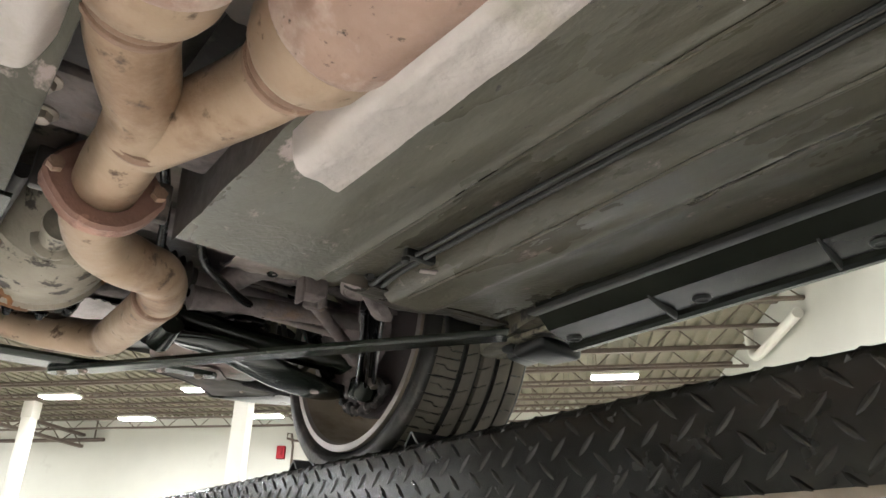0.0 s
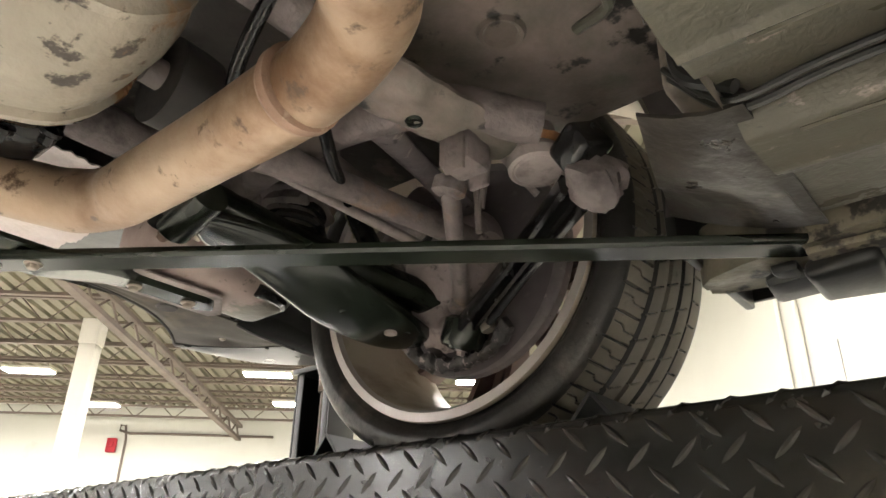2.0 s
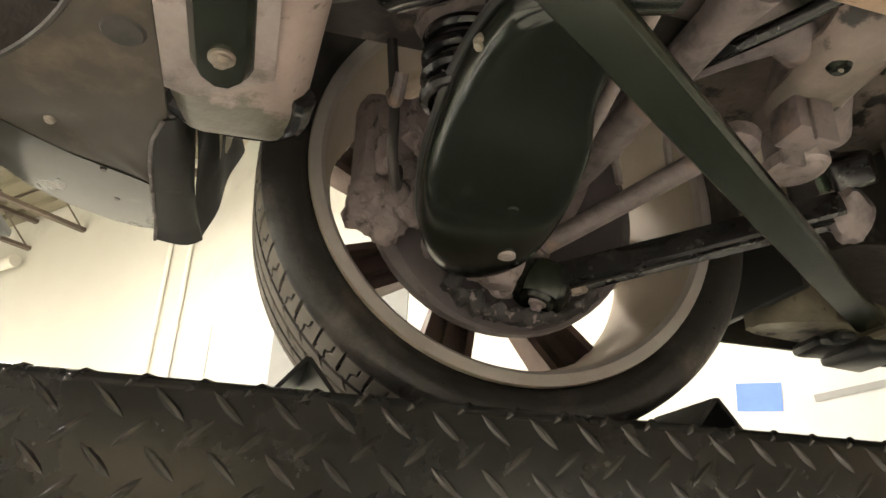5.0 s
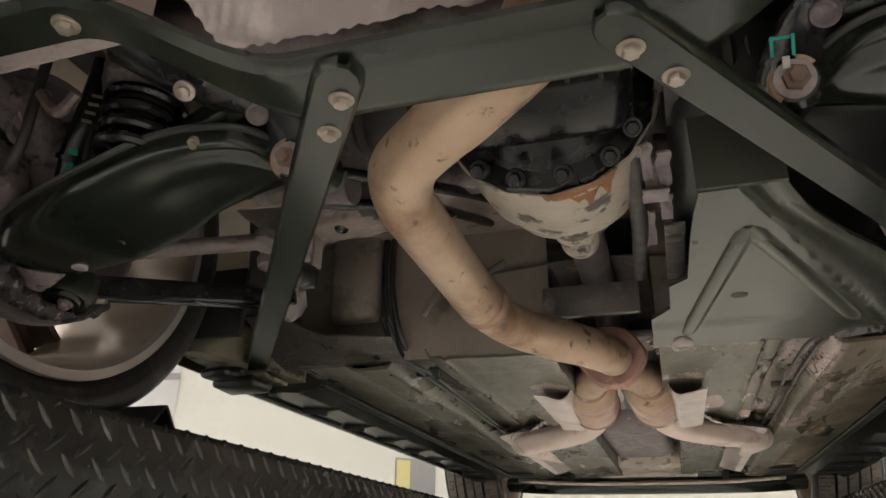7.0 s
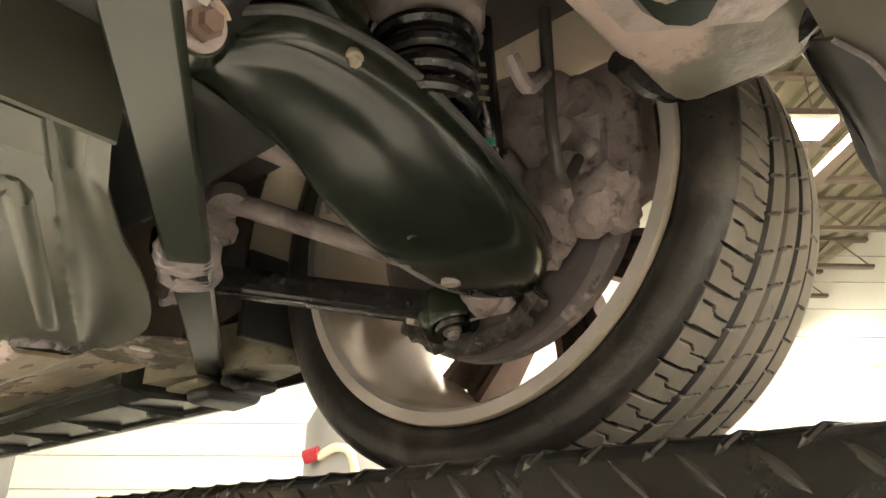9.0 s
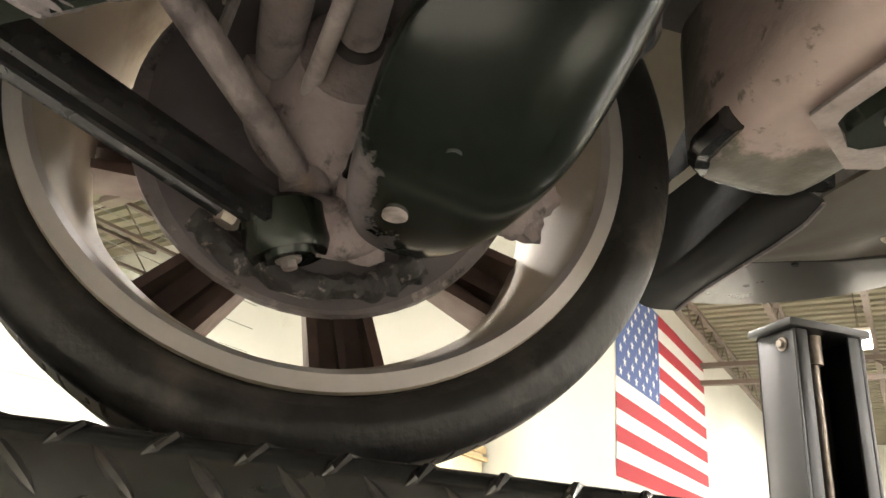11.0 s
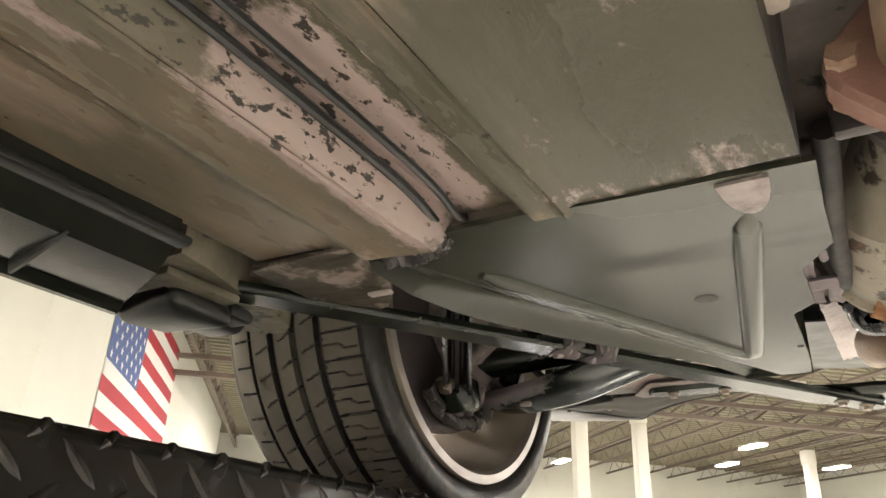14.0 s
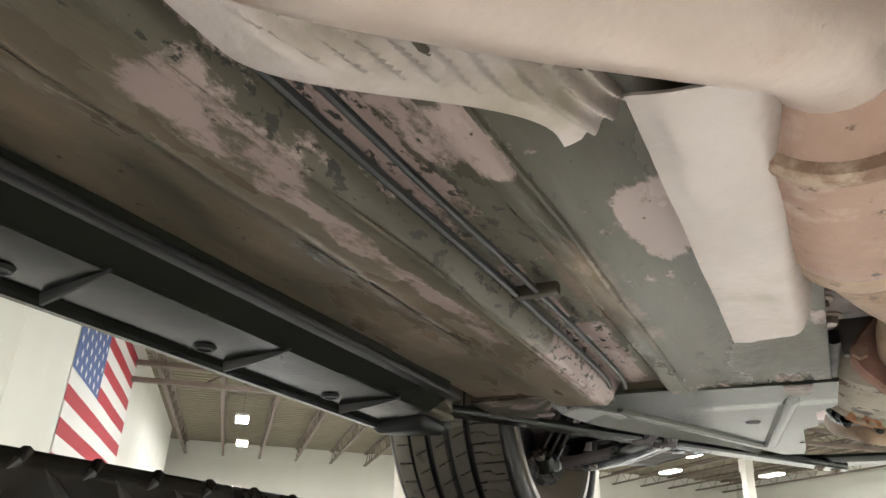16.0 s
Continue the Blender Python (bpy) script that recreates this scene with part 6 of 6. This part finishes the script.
    tube(bm, [X(0.656, -0.085, 0.182), X(0.660, -0.05, 0.156), X(0.662, 0.0, 0.147), X(0.660, 0.06, 0.158), X(0.656, 0.10, 0.185)], lambda t: 0.011 + 0.006 * noise.noise(Vector((t * 14, s, 0))), 14, 14)
    for v in bm.verts:
        v.co += Vector((1, 0.5, 1)) * (0.007 * noise.noise(v.co * 55) + 0.004 * noise.noise(v.co * 130))
    part("lower_rim", bm, CRUMB, carrier, "black crumbly grease and dust")
    bm = M()
    bolt(bm, X(0.640, 0.072, 0.188), (0, 0.3, -1), 0.011, 0.012)
    part("bolt", bm, BOLT, carrier)


suspension(-1)
suspension(1)

# tank panel on the right side, with a V-shaped bead, saw-cut inner edge and upturned rear wall
bm = M()
def panel(u, v):
    """Flat island round the beads; the outer part dishes up towards the wheel."""
    INNER = ((0.098, 0.513), (0.100, 0.44), (0.100, 0.37), (0.128, 0.323), (0.128, 0.275), (0.128, 0.231), (0.151, 0.204), (0.152, 0.13), (0.154, 0.052), (0.156, 0.010), (0.160, -0.032))
    OUTER = ((0.30, 0.524), (0.46, 0.520), (0.476, 0.47), (0.477, 0.41), (0.462, 0.345), (0.440, 0.295), (0.402, 0.230), (0.362, 0.171), (0.318, 0.115), (0.270, 0.040), (0.238, -0.034))
    q = v * (len(INNER) - 1)
    i = min(int(q), len(INNER) - 2)
    f = q - i
    a = [INNER[i][k] * (1 - f) + INNER[i + 1][k] * f for k in (0, 1)]
    b = [OUTER[i][k] * (1 - f) + OUTER[i + 1][k] * f for k in (0, 1)]
    x, y = a[0] + (b[0] - a[0]) * u, a[1] + (b[1] - a[1]) * u
    away = [max(0.0, (p - 0.212) * 0.905 - (r - 0.062) * 0.426 - 0.026) for p, r in ((x, y), b)]
    f = away[0] / max(0.03, away[1])
    z = 0.1835 + 0.26 * away[1] * math.sin(math.pi * min(1.0, f) ** 0.8) + 0.003 * f
    z -= 0.003 * step(y, 0.40, 0.05) * step(0.28, x, 0.1)
    return (x, y, z)
sheet(bm, panel, 56, 110, 0.005)
TP = part("tank_panel", bm, GREEN_PLASTIC, CAR, "smooth grey plastic tank panel with V-shaped bead")
apex = Vector((0.212, 0.062, 0.185))
for end in ((0.150, 0.455, 0.184), (0.385, 0.43, 0.184)):
    bm = M()
    e = Vector(end)
    tube(bm, [apex, apex.lerp(e, 0.3), apex.lerp(e, 0.7), e], lambda t: 0.0125 * (1 if 0.03 < t < 0.97 else 0.5), 14, 6, flat=0.6)
    part("bead", bm, GREEN_PLASTIC, TP)
for x, y, r in ((0.217, 0.285, 0.012), (0.158, 0.09, 0.004), (0.160, 0.335, 0.004)):
    bm = M()
    lathe(bm, [(0.0004, 0.0), (0.0008, r * 0.9), (-0.002, r)], (x, y, 0.1836), (0, 0, -1), 22)
    part("hole", bm, BLACK_RUBBER, TP)
bm = M()
def back_wall(u, v):
    return (0.158 + 0.082 * u, -0.036 - 0.012 * v ** 0.5 + 0.018 * v, 0.1835 + 0.006 * math.sin(math.pi * min(1.0, v * 4)) * -1 + 0.085 * v)
sheet(bm, back_wall, 16, 12, 0.003)
part("back_wall", bm, GREEN_PLASTIC, TP)
bm = M()
box(bm, (0.145, -0.035, 0.262), (0.40, 0.40, 0.40), 0.03, seg=3)
part("fuel_tank", bm, BLACK_PLASTIC, CAR, "black plastic fuel tank above the panel")
# pale slab in the panel's pocket, its pinkish reflection put into the colour
bm = M()
rim = [(0.144 + 0.017 * math.cos(a), 0.510 + 0.050 * math.sin(a)) for a in [math.pi * (1 + k / 14) for k in range(15)]]
slab(bm, rim, 0.1775, 0.184, 0.001)
part("pocket_reflection", bm, DUSTY_LIGHT, TP, "pale slab for the pinkish reflection in the panel pocket")
bm = M()
def flap(u, v):
    x = 0.370 + 0.075 * u
    y = 0.530 - 0.020 * u - (0.030 + 0.022 * math.sin(math.pi * u)) * v
    fold = 0.016 * abs(2 * v - 1) + 0.016 * abs(noise.noise(Vector((u * 5, v * 4, 1)))) + 0.004 * noise.noise(Vector((u * 14, v * 8, 4)))
    return (x, y, 0.1755 + 0.7 * fold)
sheet(bm, flap, 34, 18, 0.002)
part("crumpled_flap", bm, CRUMPLED, TP, "crumpled shiny metal flap at the panel corner")

# chassis legs, bumper, flaps
LIP = [(0.545, -0.404), (0.585, -0.418), (0.635, -0.424), (0.690, -0.426), (0.750, -0.428), (0.790, -0.430), (0.812, -0.432)]
FOLD = [(0.545, -0.386), (0.600, -0.380), (0.650, -0.382), (0.700, -0.384), (0.750, -0.383), (0.790, -0.380), (0.822, -0.376)]
OUT = [(0.812, -0.432), (0.814, -0.455), (0.804, -0.485), (0.778, -0.525), (0.735, -0.565), (0.680, -0.592), (0.620, -0.604), (0.553, -0.610)]
INN = [(0.690, -0.426), (0.680, -0.442), (0.664, -0.468), (0.646, -0.500), (0.622, -0.530), (0.598, -0.556), (0.575, -0.580), (0.540, -0.600)]
SEAM = [(0.540, -0.600), (0.515, -0.565), (0.485, -0.530), (0.450, -0.498), (0.410, -0.470), (0.365, -0.448), (0.320, -0.432), (0.270, -0.424)]


def along(tab, u):
    q = u * (len(tab) - 1)
    i = min(int(q), len(tab) - 2)
    f = q - i
    return tuple(tab[i][k] * (1 - f) + tab[i + 1][k] * f for k in (0, 1))


for s in (-1, 1):
    # closed, rounded end of the chassis leg
    bm = M()
    box(bm, (s * 0.300, -0.402, 0.2600), (s * 0.578, -0.262, 0.430), 0.034, seg=5)
    for v in bm.verts:
        x = abs(v.co.x)
        v.co.z += 0.03 * max(0.0, (0.46 - x) / 0.16) ** 1.5 * step(v.co.y, -0.30, 0.10) * step(0.32, v.co.z, 0.06)
        v.co.y -= 0.022 * step(x, 0.54, 0.10) * step(v.co.y, -0.30, 0.08)
        v.co += Vector((s, 1, 1)) * (0.003 * noise.noise(v.co * 18))
    hornp = part("chassis_leg", bm, LEG_END, CAR, "pink primer rear chassis leg with grey-brown wax over its end")
    bm = M()
    rim = [(0.490, -0.276), (0.530, -0.280), (0.552, -0.296), (0.560, -0.326), (0.556, -0.366), (0.530, -0.402)]
    tube(bm, [(s * x, y, 0.275 + 0.003 * noise.noise(Vector((x * 60, y * 60, s)))) for x, y in rim], lambda t: 0.0115 + 0.0025 * noise.noise(Vector((t * 14, s, 3))), 9, 6)
    part("tar_rim", bm, GLOSS_BLACK, hornp, "glossy black tar run along the lower rim")
    bm = M()
    slab(bm, [(s * 0.30, -0.303), (s * 0.445, -0.303), (s * 0.492, -0.375), (s * 0.482, -0.398), (s * 0.30, -0.398)], 0.2555, 0.2595, 0.0012)
    part("leg_plate", bm, DUSTY_LIGHT, hornp, "pale bare-metal plate under the brace end")
    # bumper: rim strip, under panel that ends at a curved seam, outer skin
    bm = M()
    def rim_strip(u, v, s=s):
        (ox, oy), (ix, iy) = along(OUT, u), along(INN, u)
        return (s * (ox + (ix - ox) * v), oy + (iy - oy) * v, 0.2600 - 0.002 * math.sin(math.pi * v))
    sheet(bm, rim_strip, 40, 8, 0.004)
    bumper = part("bumper_rim", bm, SATIN_BUMPER, CAR, "satin dark bumper edge")
    bm = M()
    def under(u, v, s=s):
        if u < 0.5:
            bx, by = along(INN, u * 2)
        else:
            bx, by = along(SEAM, (u - 0.5) * 2)
        fx = 0.690 - 0.42 * u
        fy = -0.400 if fx < 0.545 else along(LIP, min(1.0, (fx - 0.545) / 0.145 * 0.5))[1]
        z = 0.2615 - 0.002 * math.sin(math.pi * v) + 0.0015 * noise.noise(Vector((u * 5, v * 4, s)))
        dx, dy = fx + (bx - fx) * v - 0.590, fy + (by - fy) * v + 0.515
        z += 0.007 * math.exp(-(dx * dx + dy * dy) / 0.0006)
        return (s * (fx + (bx - fx) * v), fy + (by - fy) * v, z)
    sheet(bm, under, 48, 26, 0.004)
    part("under_panel", bm, UNDER_PANEL, bumper, "dusty dark grey-brown under panel of the bumper")
    bm = M()
    lathe(bm, [(0.003, 0.0), (0.003, 0.004), (0.0, 0.006), (-0.002, 0.007)], (s * 0.590, -0.515, 0.266), (0, 0, -1), 14)
    part("screw", bm, BOLT, bumper)
    bm = M()
    def bside(u, v, s=s):
        ox, oy = along(OUT, u)
        return (s * (ox + 0.05 * v), oy - 0.03 * v, 0.260 + 0.26 * v)
    sheet(bm, bside, 40, 4, 0.003)
    part("bumper_skin", bm, SATIN_BUMPER, bumper)
    bm = M()
    tube(bm, [(s * x, y, 0.2615) for x, y in [(0.553, -0.610)] + SEAM], 0.003, 6, 3)
    part("panel_seam", bm, BLACK_RUBBER, bumper)
    for x, y, r in ((0.420, -0.425, 0.019), (0.665, -0.475, 0.004), (0.735, -0.470, 0.004)):
        bm = M()
        lathe(bm, [(0.001, 0.0), (0.0015, r * 0.85), (-0.002, r)], (s * x, y, 0.2590), (0, 0, -1), 20)
        part("drain_hole", bm, BLACK_RUBBER, bumper)
    # glossy front band of the bumper and the arch lining above it
    bm = M()
    def band(u, v, s=s):
        (ax, ay), (bx, by) = along(LIP, u), along(FOLD, u)
        low, high = 0.2585 - 0.013 * u ** 2, 0.290 - 0.033 * u
        bulge = 0.007 * math.sin(math.pi * v)
        return (s * (ax + (bx - ax) * v), ay + (by - ay) * v + bulge, low + (high - low) * v - bulge)
    sheet(bm, band, 30, 8, 0.003)
    lin = part("arch_lining", bm, LINING, CAR, "glossy black plastic arch lining behind the wheel")
    bm = M()
    def lining(u, v, s=s):
        x, y = along(FOLD, u)
        return (s * (x + 0.02 * v * u), y + 0.030 * v + 0.003 * math.sin(9 * v + 5 * u), 0.290 - 0.033 * u + (0.12 + 0.033 * u) * v)
    sheet(bm, lining, 26, 12, 0.004)
    part("upper_lining", bm, BEADED, lin, "matt felt-like lining")
    bm = M()
    tube(bm, [(s * along(LIP, k / 20)[0], along(LIP, k / 20)[1], 0.2575 - 0.013 * (k / 20) ** 2) for k in range(21)], 0.0022, 6, 2)
    part("edge_bead", bm, DUSTY_DARK, lin)
bm = M()
sheet(bm, lambda u, v: (-0.60 + 1.2 * u, -0.42 - 0.50 * v, 0.385 + 0.02 * math.cos(2 * math.pi * u) + 0.04 * v), 20, 10, 0.004)
part("boot_floor", bm, BLACK_PLASTIC, CAR, "black boot floor underside")
bm = M()
sheet(bm, lambda u, v: ((2 * u - 1) * 0.60, -0.86 - 0.03 * math.cos(math.pi * (u - 0.5)) + 0.03 * v, 0.42 + 0.10 * v), 24, 4, 0.004)
part("rear_skin", bm, SATIN_BUMPER, CAR)

# front axle parts, far forward
bm = M()
tube(bm, [(-0.62, 2.72, 0.17), (-0.35, 2.62, 0.15), (0.35, 2.62, 0.15), (0.62, 2.72, 0.17)], 0.035, 12, 6)
FRONT = part("front_subframe", bm, BLACK_STEEL, CAR, "dark front axle carrier")
for s in (-1, 1):
    bm = M()
    tube(bm, [(s * 0.62, 2.75, 0.20), (s * 0.30, 2.42, 0.17)], 0.02, 10, 1)
    part("front_link", bm, BLACK_STEEL, FRONT)
    bm = M()
    slab(bm, [(s * 0.2, 2.45), (s * 0.62, 2.40), (s * 0.60, 2.55), (s * 0.2, 2.6)], 0.18, 0.19, 0.002)
    part("under_tray", bm, BLACK_PLASTIC, FRONT)
bm = M()
tube(bm, [(-0.5, 2.30, 0.145), (-0.25, 2.34, 0.135), (0.25, 2.34, 0.135), (0.5, 2.30, 0.145)], 0.008, 8, 6)
part("anti_roll_bar", bm, BOLT, FRONT)
bm = M()
box(bm, (-0.12, 1.6, 0.22), (0.12, 2.3, 0.42), 0.05, seg=3)
part("gearbox", bm, DUSTY_DARK, CAR, "sooty cast gearbox housing")
bm = M()
box(bm, (-0.25, 2.3, 0.20), (0.25, 2.9, 0.5), 0.05, seg=3)
part("engine_sump", bm, CAST, CAR)

# ---------------------------------------------------------------- things about the hall
FL, FH, FX0, FZ0 = 6.0, 3.28, 10.72, 1.22
flag = in_hall(thing("flag", "large red, white and blue striped flag hung flat on the wall", "flag"), FX0, YF - 0.012, FZ0)
SH = FH / 13
for k in range(13):
    bm = M()
    x0 = 0.0 if k < 6 else 0.4 * FL
    sheet(bm, lambda u, v, x0=x0, k=k: (x0 + (FL - x0) * u, -0.004 * math.sin(u * 9 + k), SH * (k + v)), 12, 1)
    part("stripe", bm, FLAG_RED if k % 2 == 0 else FLAG_WHITE, flag, smooth=False)
bm = M()
sheet(bm, lambda u, v: (0.4 * FL * u, -0.002, SH * (6 + 7 * v)), 4, 4)
canton = part("canton", bm, FLAG_BLUE, flag, "blue canton", smooth=False)
for i in range(9):
    for j in range(6 if i % 2 == 0 else 5):
        bm = M()
        cx = 0.4 * FL * (j + (0.5 if i % 2 == 0 else 1.0)) / 6
        cz = SH * (6 + 7 * (i + 0.6) / 9.2)
        vs = [bm.verts.new((cx + (0.092 if q % 2 == 0 else 0.037) * math.sin(q * math.pi / 5), -0.010, cz + (0.092 if q % 2 == 0 else 0.037) * math.cos(q * math.pi / 5))) for q in range(10)]
        bm.faces.new(vs)
        part("star", bm, FLAG_WHITE, canton, smooth=False)


def banner(label, y0, y1, z0, z1, base, bars):
    """A printed sheet on the left wall; bars: start, end, width, paint."""
    ob = in_hall(thing("wall_banner", label, "banner"), X0 + 0.012, y0, z0)
    bm = M()
    box(bm, (-0.010, 0, 0), (0.004, y1 - y0, z1 - z0), 0.003)
    part("sheet", bm, base, ob)
    for k, ((ya, za), (yb, zb), wd, m) in enumerate(bars):
        bm = M()
        d = Vector((0, yb - ya, zb - za)).normalized()
        n = Vector((0, -d.z, d.y)) * wd / 2
        e = 0.009 + 0.001 * k
        bm.faces.new([bm.verts.new(Vector((e, y, z)) + n * q) for y, z, q in ((ya, za, 1), (yb, zb, 1), (yb, zb, -1), (ya, za, -1))])
        part("printed_bar", bm, m, ob, smooth=False)


banner("grey banner with bright green bars on the wall", -5.80, -4.00, 0.6, 2.50, BANNER_GREY,
       [((0.10, 0.55), (0.78, 1.74), 0.09, LIME), ((0.06, 1.76), (0.22, 1.76), 0.10, FLAG_RED), ((0.48, 0.06), (0.55, 0.95), 0.34, LIME), ((0.05, 0.20), (0.20, 0.95), 0.04, BANNER_LIGHT), ((1.18, 1.86), (1.62, 0.62), 0.16, LIME)]
       + [((0.88 + 0.115 * k, 1.62 - 0.30 * k), (0.96 + 0.115 * k, 1.40 - 0.30 * k), 0.21, LIME) for k in range(5)])
banner("plain grey-white banner on the wall", -7.7, -6.85, 1.2, 2.42, BANNER_LIGHT, [((0.1, 0.2), (0.7, 0.22), 0.06, BANNER_GREY)])
banner("blue and white printed banner on the wall", -1.05, 0.12, 0.25, 1.42, BANNER_LIGHT, [((0.0, 0.16), (1.17, 0.30), 0.22, BLUE), ((0.0, 0.80), (0.30, 0.78), 0.20, BLUE), ((0.5, 0.75), (1.17, 0.85), 0.05, BANNER_GREY)])
banner("narrow yellow and grey notice on the wall", 1.93, 2.30, 0.05, 0.62, BANNER_GREY, [((0.07, 0.02), (0.07, 0.55), 0.12, PALE_YELLOW)])
pipes = in_hall(thing("wall_pipe", "pair of thin pale pipes down the wall", "pipe"), X0 + 0.05, -7.9, FLOOR_Z)
for dy in (0.0, 0.42):
    bm = M()
    tube(bm, [(0, dy, 0), (0, dy, 6.6)], 0.03, 8, 1)
    part("pipe", bm, COLUMN, pipes)
duct = in_hall(thing("wall_duct", "pale round pipe bending along the wall under the roof", "pipe"), X0 + 0.16, -15.1, 0)
bm = M()
tube(bm, [(0, 0, 4.93), (0, 0, 4.55), (0, 0.25, 4.28), (0, 1.0, 4.2), (0, 3.4, 4.16)], 0.10, 14, 6)
part("pipe", bm, COLUMN, duct)

bell = in_hall(thing("alarm_box", "small red fire alarm box on the rear wall", "alarm"), 8.8, Y0 + 0.001, 3.65)
bm = M()
box(bm, (-0.15, 0, -0.22), (0.15, 0.14, 0.22), 0.03)
part("case", bm, FLAG_RED, bell)
bm = M()
lathe(bm, [(0.0, 0.0), (0.0, 0.10), (0.04, 0.09), (0.06, 0.0)], (0, 0.14, 0.04), (0, 1, 0), 18)
part("gong", bm, FLAG_RED, bell)
cond = in_hall(thing("conduit", "thin brown conduit along the rear wall", "conduit"), 8.4, Y0 + 0.05, FLOOR_Z)
bm = M()
tube(bm, [(0, 0, 0), (0, 0, 5.6), (-0.1, 0, 5.78), (-4.6, 0, 5.78)], 0.04, 8, 4)
part("pipe", bm, JOIST, cond)
cond2 = in_hall(thing("conduit", "brown sprinkler pipe along the rear wall", "conduit"), 15.6, Y0 + 0.06, 4.17)
bm = M()
tube(bm, [(0, 0, 0), (6.0, 0, 0)], 0.07, 8, 1)
tube(bm, [(0.4, 0, 0), (0.4, 0, 0.8)], 0.03, 8, 1)
part("pipe", bm, JOIST, cond2)


def crate(x, y, z0, sx, sy, sz):
    ob = in_hall(thing("crate", "pale wooden slatted crate in a stack by the wall", "crate", "stacked crates"), x, y, z0)
    bm = M()
    box(bm, (-sx / 2, -sy / 2, 0), (sx / 2, sy / 2, sz), 0.01)
    part("body", bm, CARDBOARD, ob)
    z = sz * 0.04
    bm = M()
    box(bm, (-sx / 2 - 0.03, -sy / 2 - 0.028, z), (sx / 2 + 0.03, -sy / 2 - 0.002, z + 0.09), 0.004)
    part("slat", bm, WOOD, ob)
    bm = M()
    box(bm, (-sx / 2 - 0.028, -sy / 2, z), (-sx / 2 - 0.002, sy / 2, z + 0.09), 0.004)
    part("slat", bm, WOOD, ob)
    bm = M()
    box(bm, (-sx / 2 - 0.05, -sy / 2 - 0.05, sz), (sx / 2 + 0.05, sy / 2 + 0.05, sz + 0.05), 0.004)
    part("lid", bm, WOOD, ob)
    return ob


for cy in (5.32, 7.16):
    z = FLOOR_Z
    for k in range(4):
        crate(7.58, cy, z, 0.70, 1.70, 0.885)
        z += 0.936
tagp = in_hall(thing("tag", "bright yellow paper tag stuck on a crate", "tag"), 7.20, 6.77, 1.45)
bm = M()
box(bm, (-0.012, -0.14, 0), (-0.004, 0.14, 0.26), 0.001)
part("card", bm, YELLOW, tagp)
cab = in_hall(thing("waste_oil_tank", "grey plastic waste oil tank with a red-capped hose", "tank"), 0.0, 3.55, FLOOR_Z)
bm = M()
hoops = [(0.4 + 0.5 * k + d, r) for k in range(4) for d, r in ((0.0, 0.22), (0.02, 0.232), (0.06, 0.232), (0.08, 0.22))]
lathe(bm, [(0.0, 0.0), (0.0, 0.20), (0.04, 0.22)] + hoops + [(2.3, 0.22), (2.42, 0.16), (2.45, 0.0)], (0, 0, 0), (0, 0, 1), 28)
part("body", bm, BANNER_GREY, cab)
bm = M()
tube(bm, [(-0.12, -0.20, 2.12), (-0.02, -0.25, 2.16), (0.06, -0.26, 2.08), (0.09, -0.26, 1.7)], 0.022, 10, 6)
part("hose", bm, CARDBOARD, cab)
bm = M()
tube(bm, [(-0.19, -0.18, 2.12), (-0.12, -0.20, 2.14)], 0.035, 12, 1)
part("cap", bm, FLAG_RED, cab, "red cap")
for k in range(15):
    bm = M()
    box(bm, (X0 + 0.3, Y1 - 0.012, FLOOR_Z + 0.4 + 0.4 * k), (XF - 0.05, Y1 - 0.001, FLOOR_Z + 0.408 + 0.4 * k))
    tagged(in_hall(part("trim", bm, BANNER_GREY, smooth=False)), "thin horizontal joint of the wall panels", "trim", kind="structure")
sign = in_hall(thing("wall_sign", "small orange, green and grey sign on the front wall", "sign"), -4.93, Y1 - 0.03, 0.82)
bm = M()
box(bm, (-0.27, 0.0, -0.3), (0.27, 0.028, 0.28))
part("panel", bm, BANNER_GREY, sign, smooth=False)
bm = M()
bm.faces.new([bm.verts.new(p) for p in ((-0.26, -0.006, -0.05), (-0.03, -0.006, -0.02), (-0.06, -0.006, 0.27), (-0.26, -0.006, 0.27))])
part("printed_bar", bm, ORANGE, sign, smooth=False)
bm = M()
bm.faces.new([bm.verts.new(p) for p in ((-0.26, -0.006, -0.28), (-0.03, -0.006, -0.28), (-0.03, -0.006, -0.07), (-0.26, -0.006, -0.10))])
part("printed_bar", bm, LIME, sign, smooth=False)
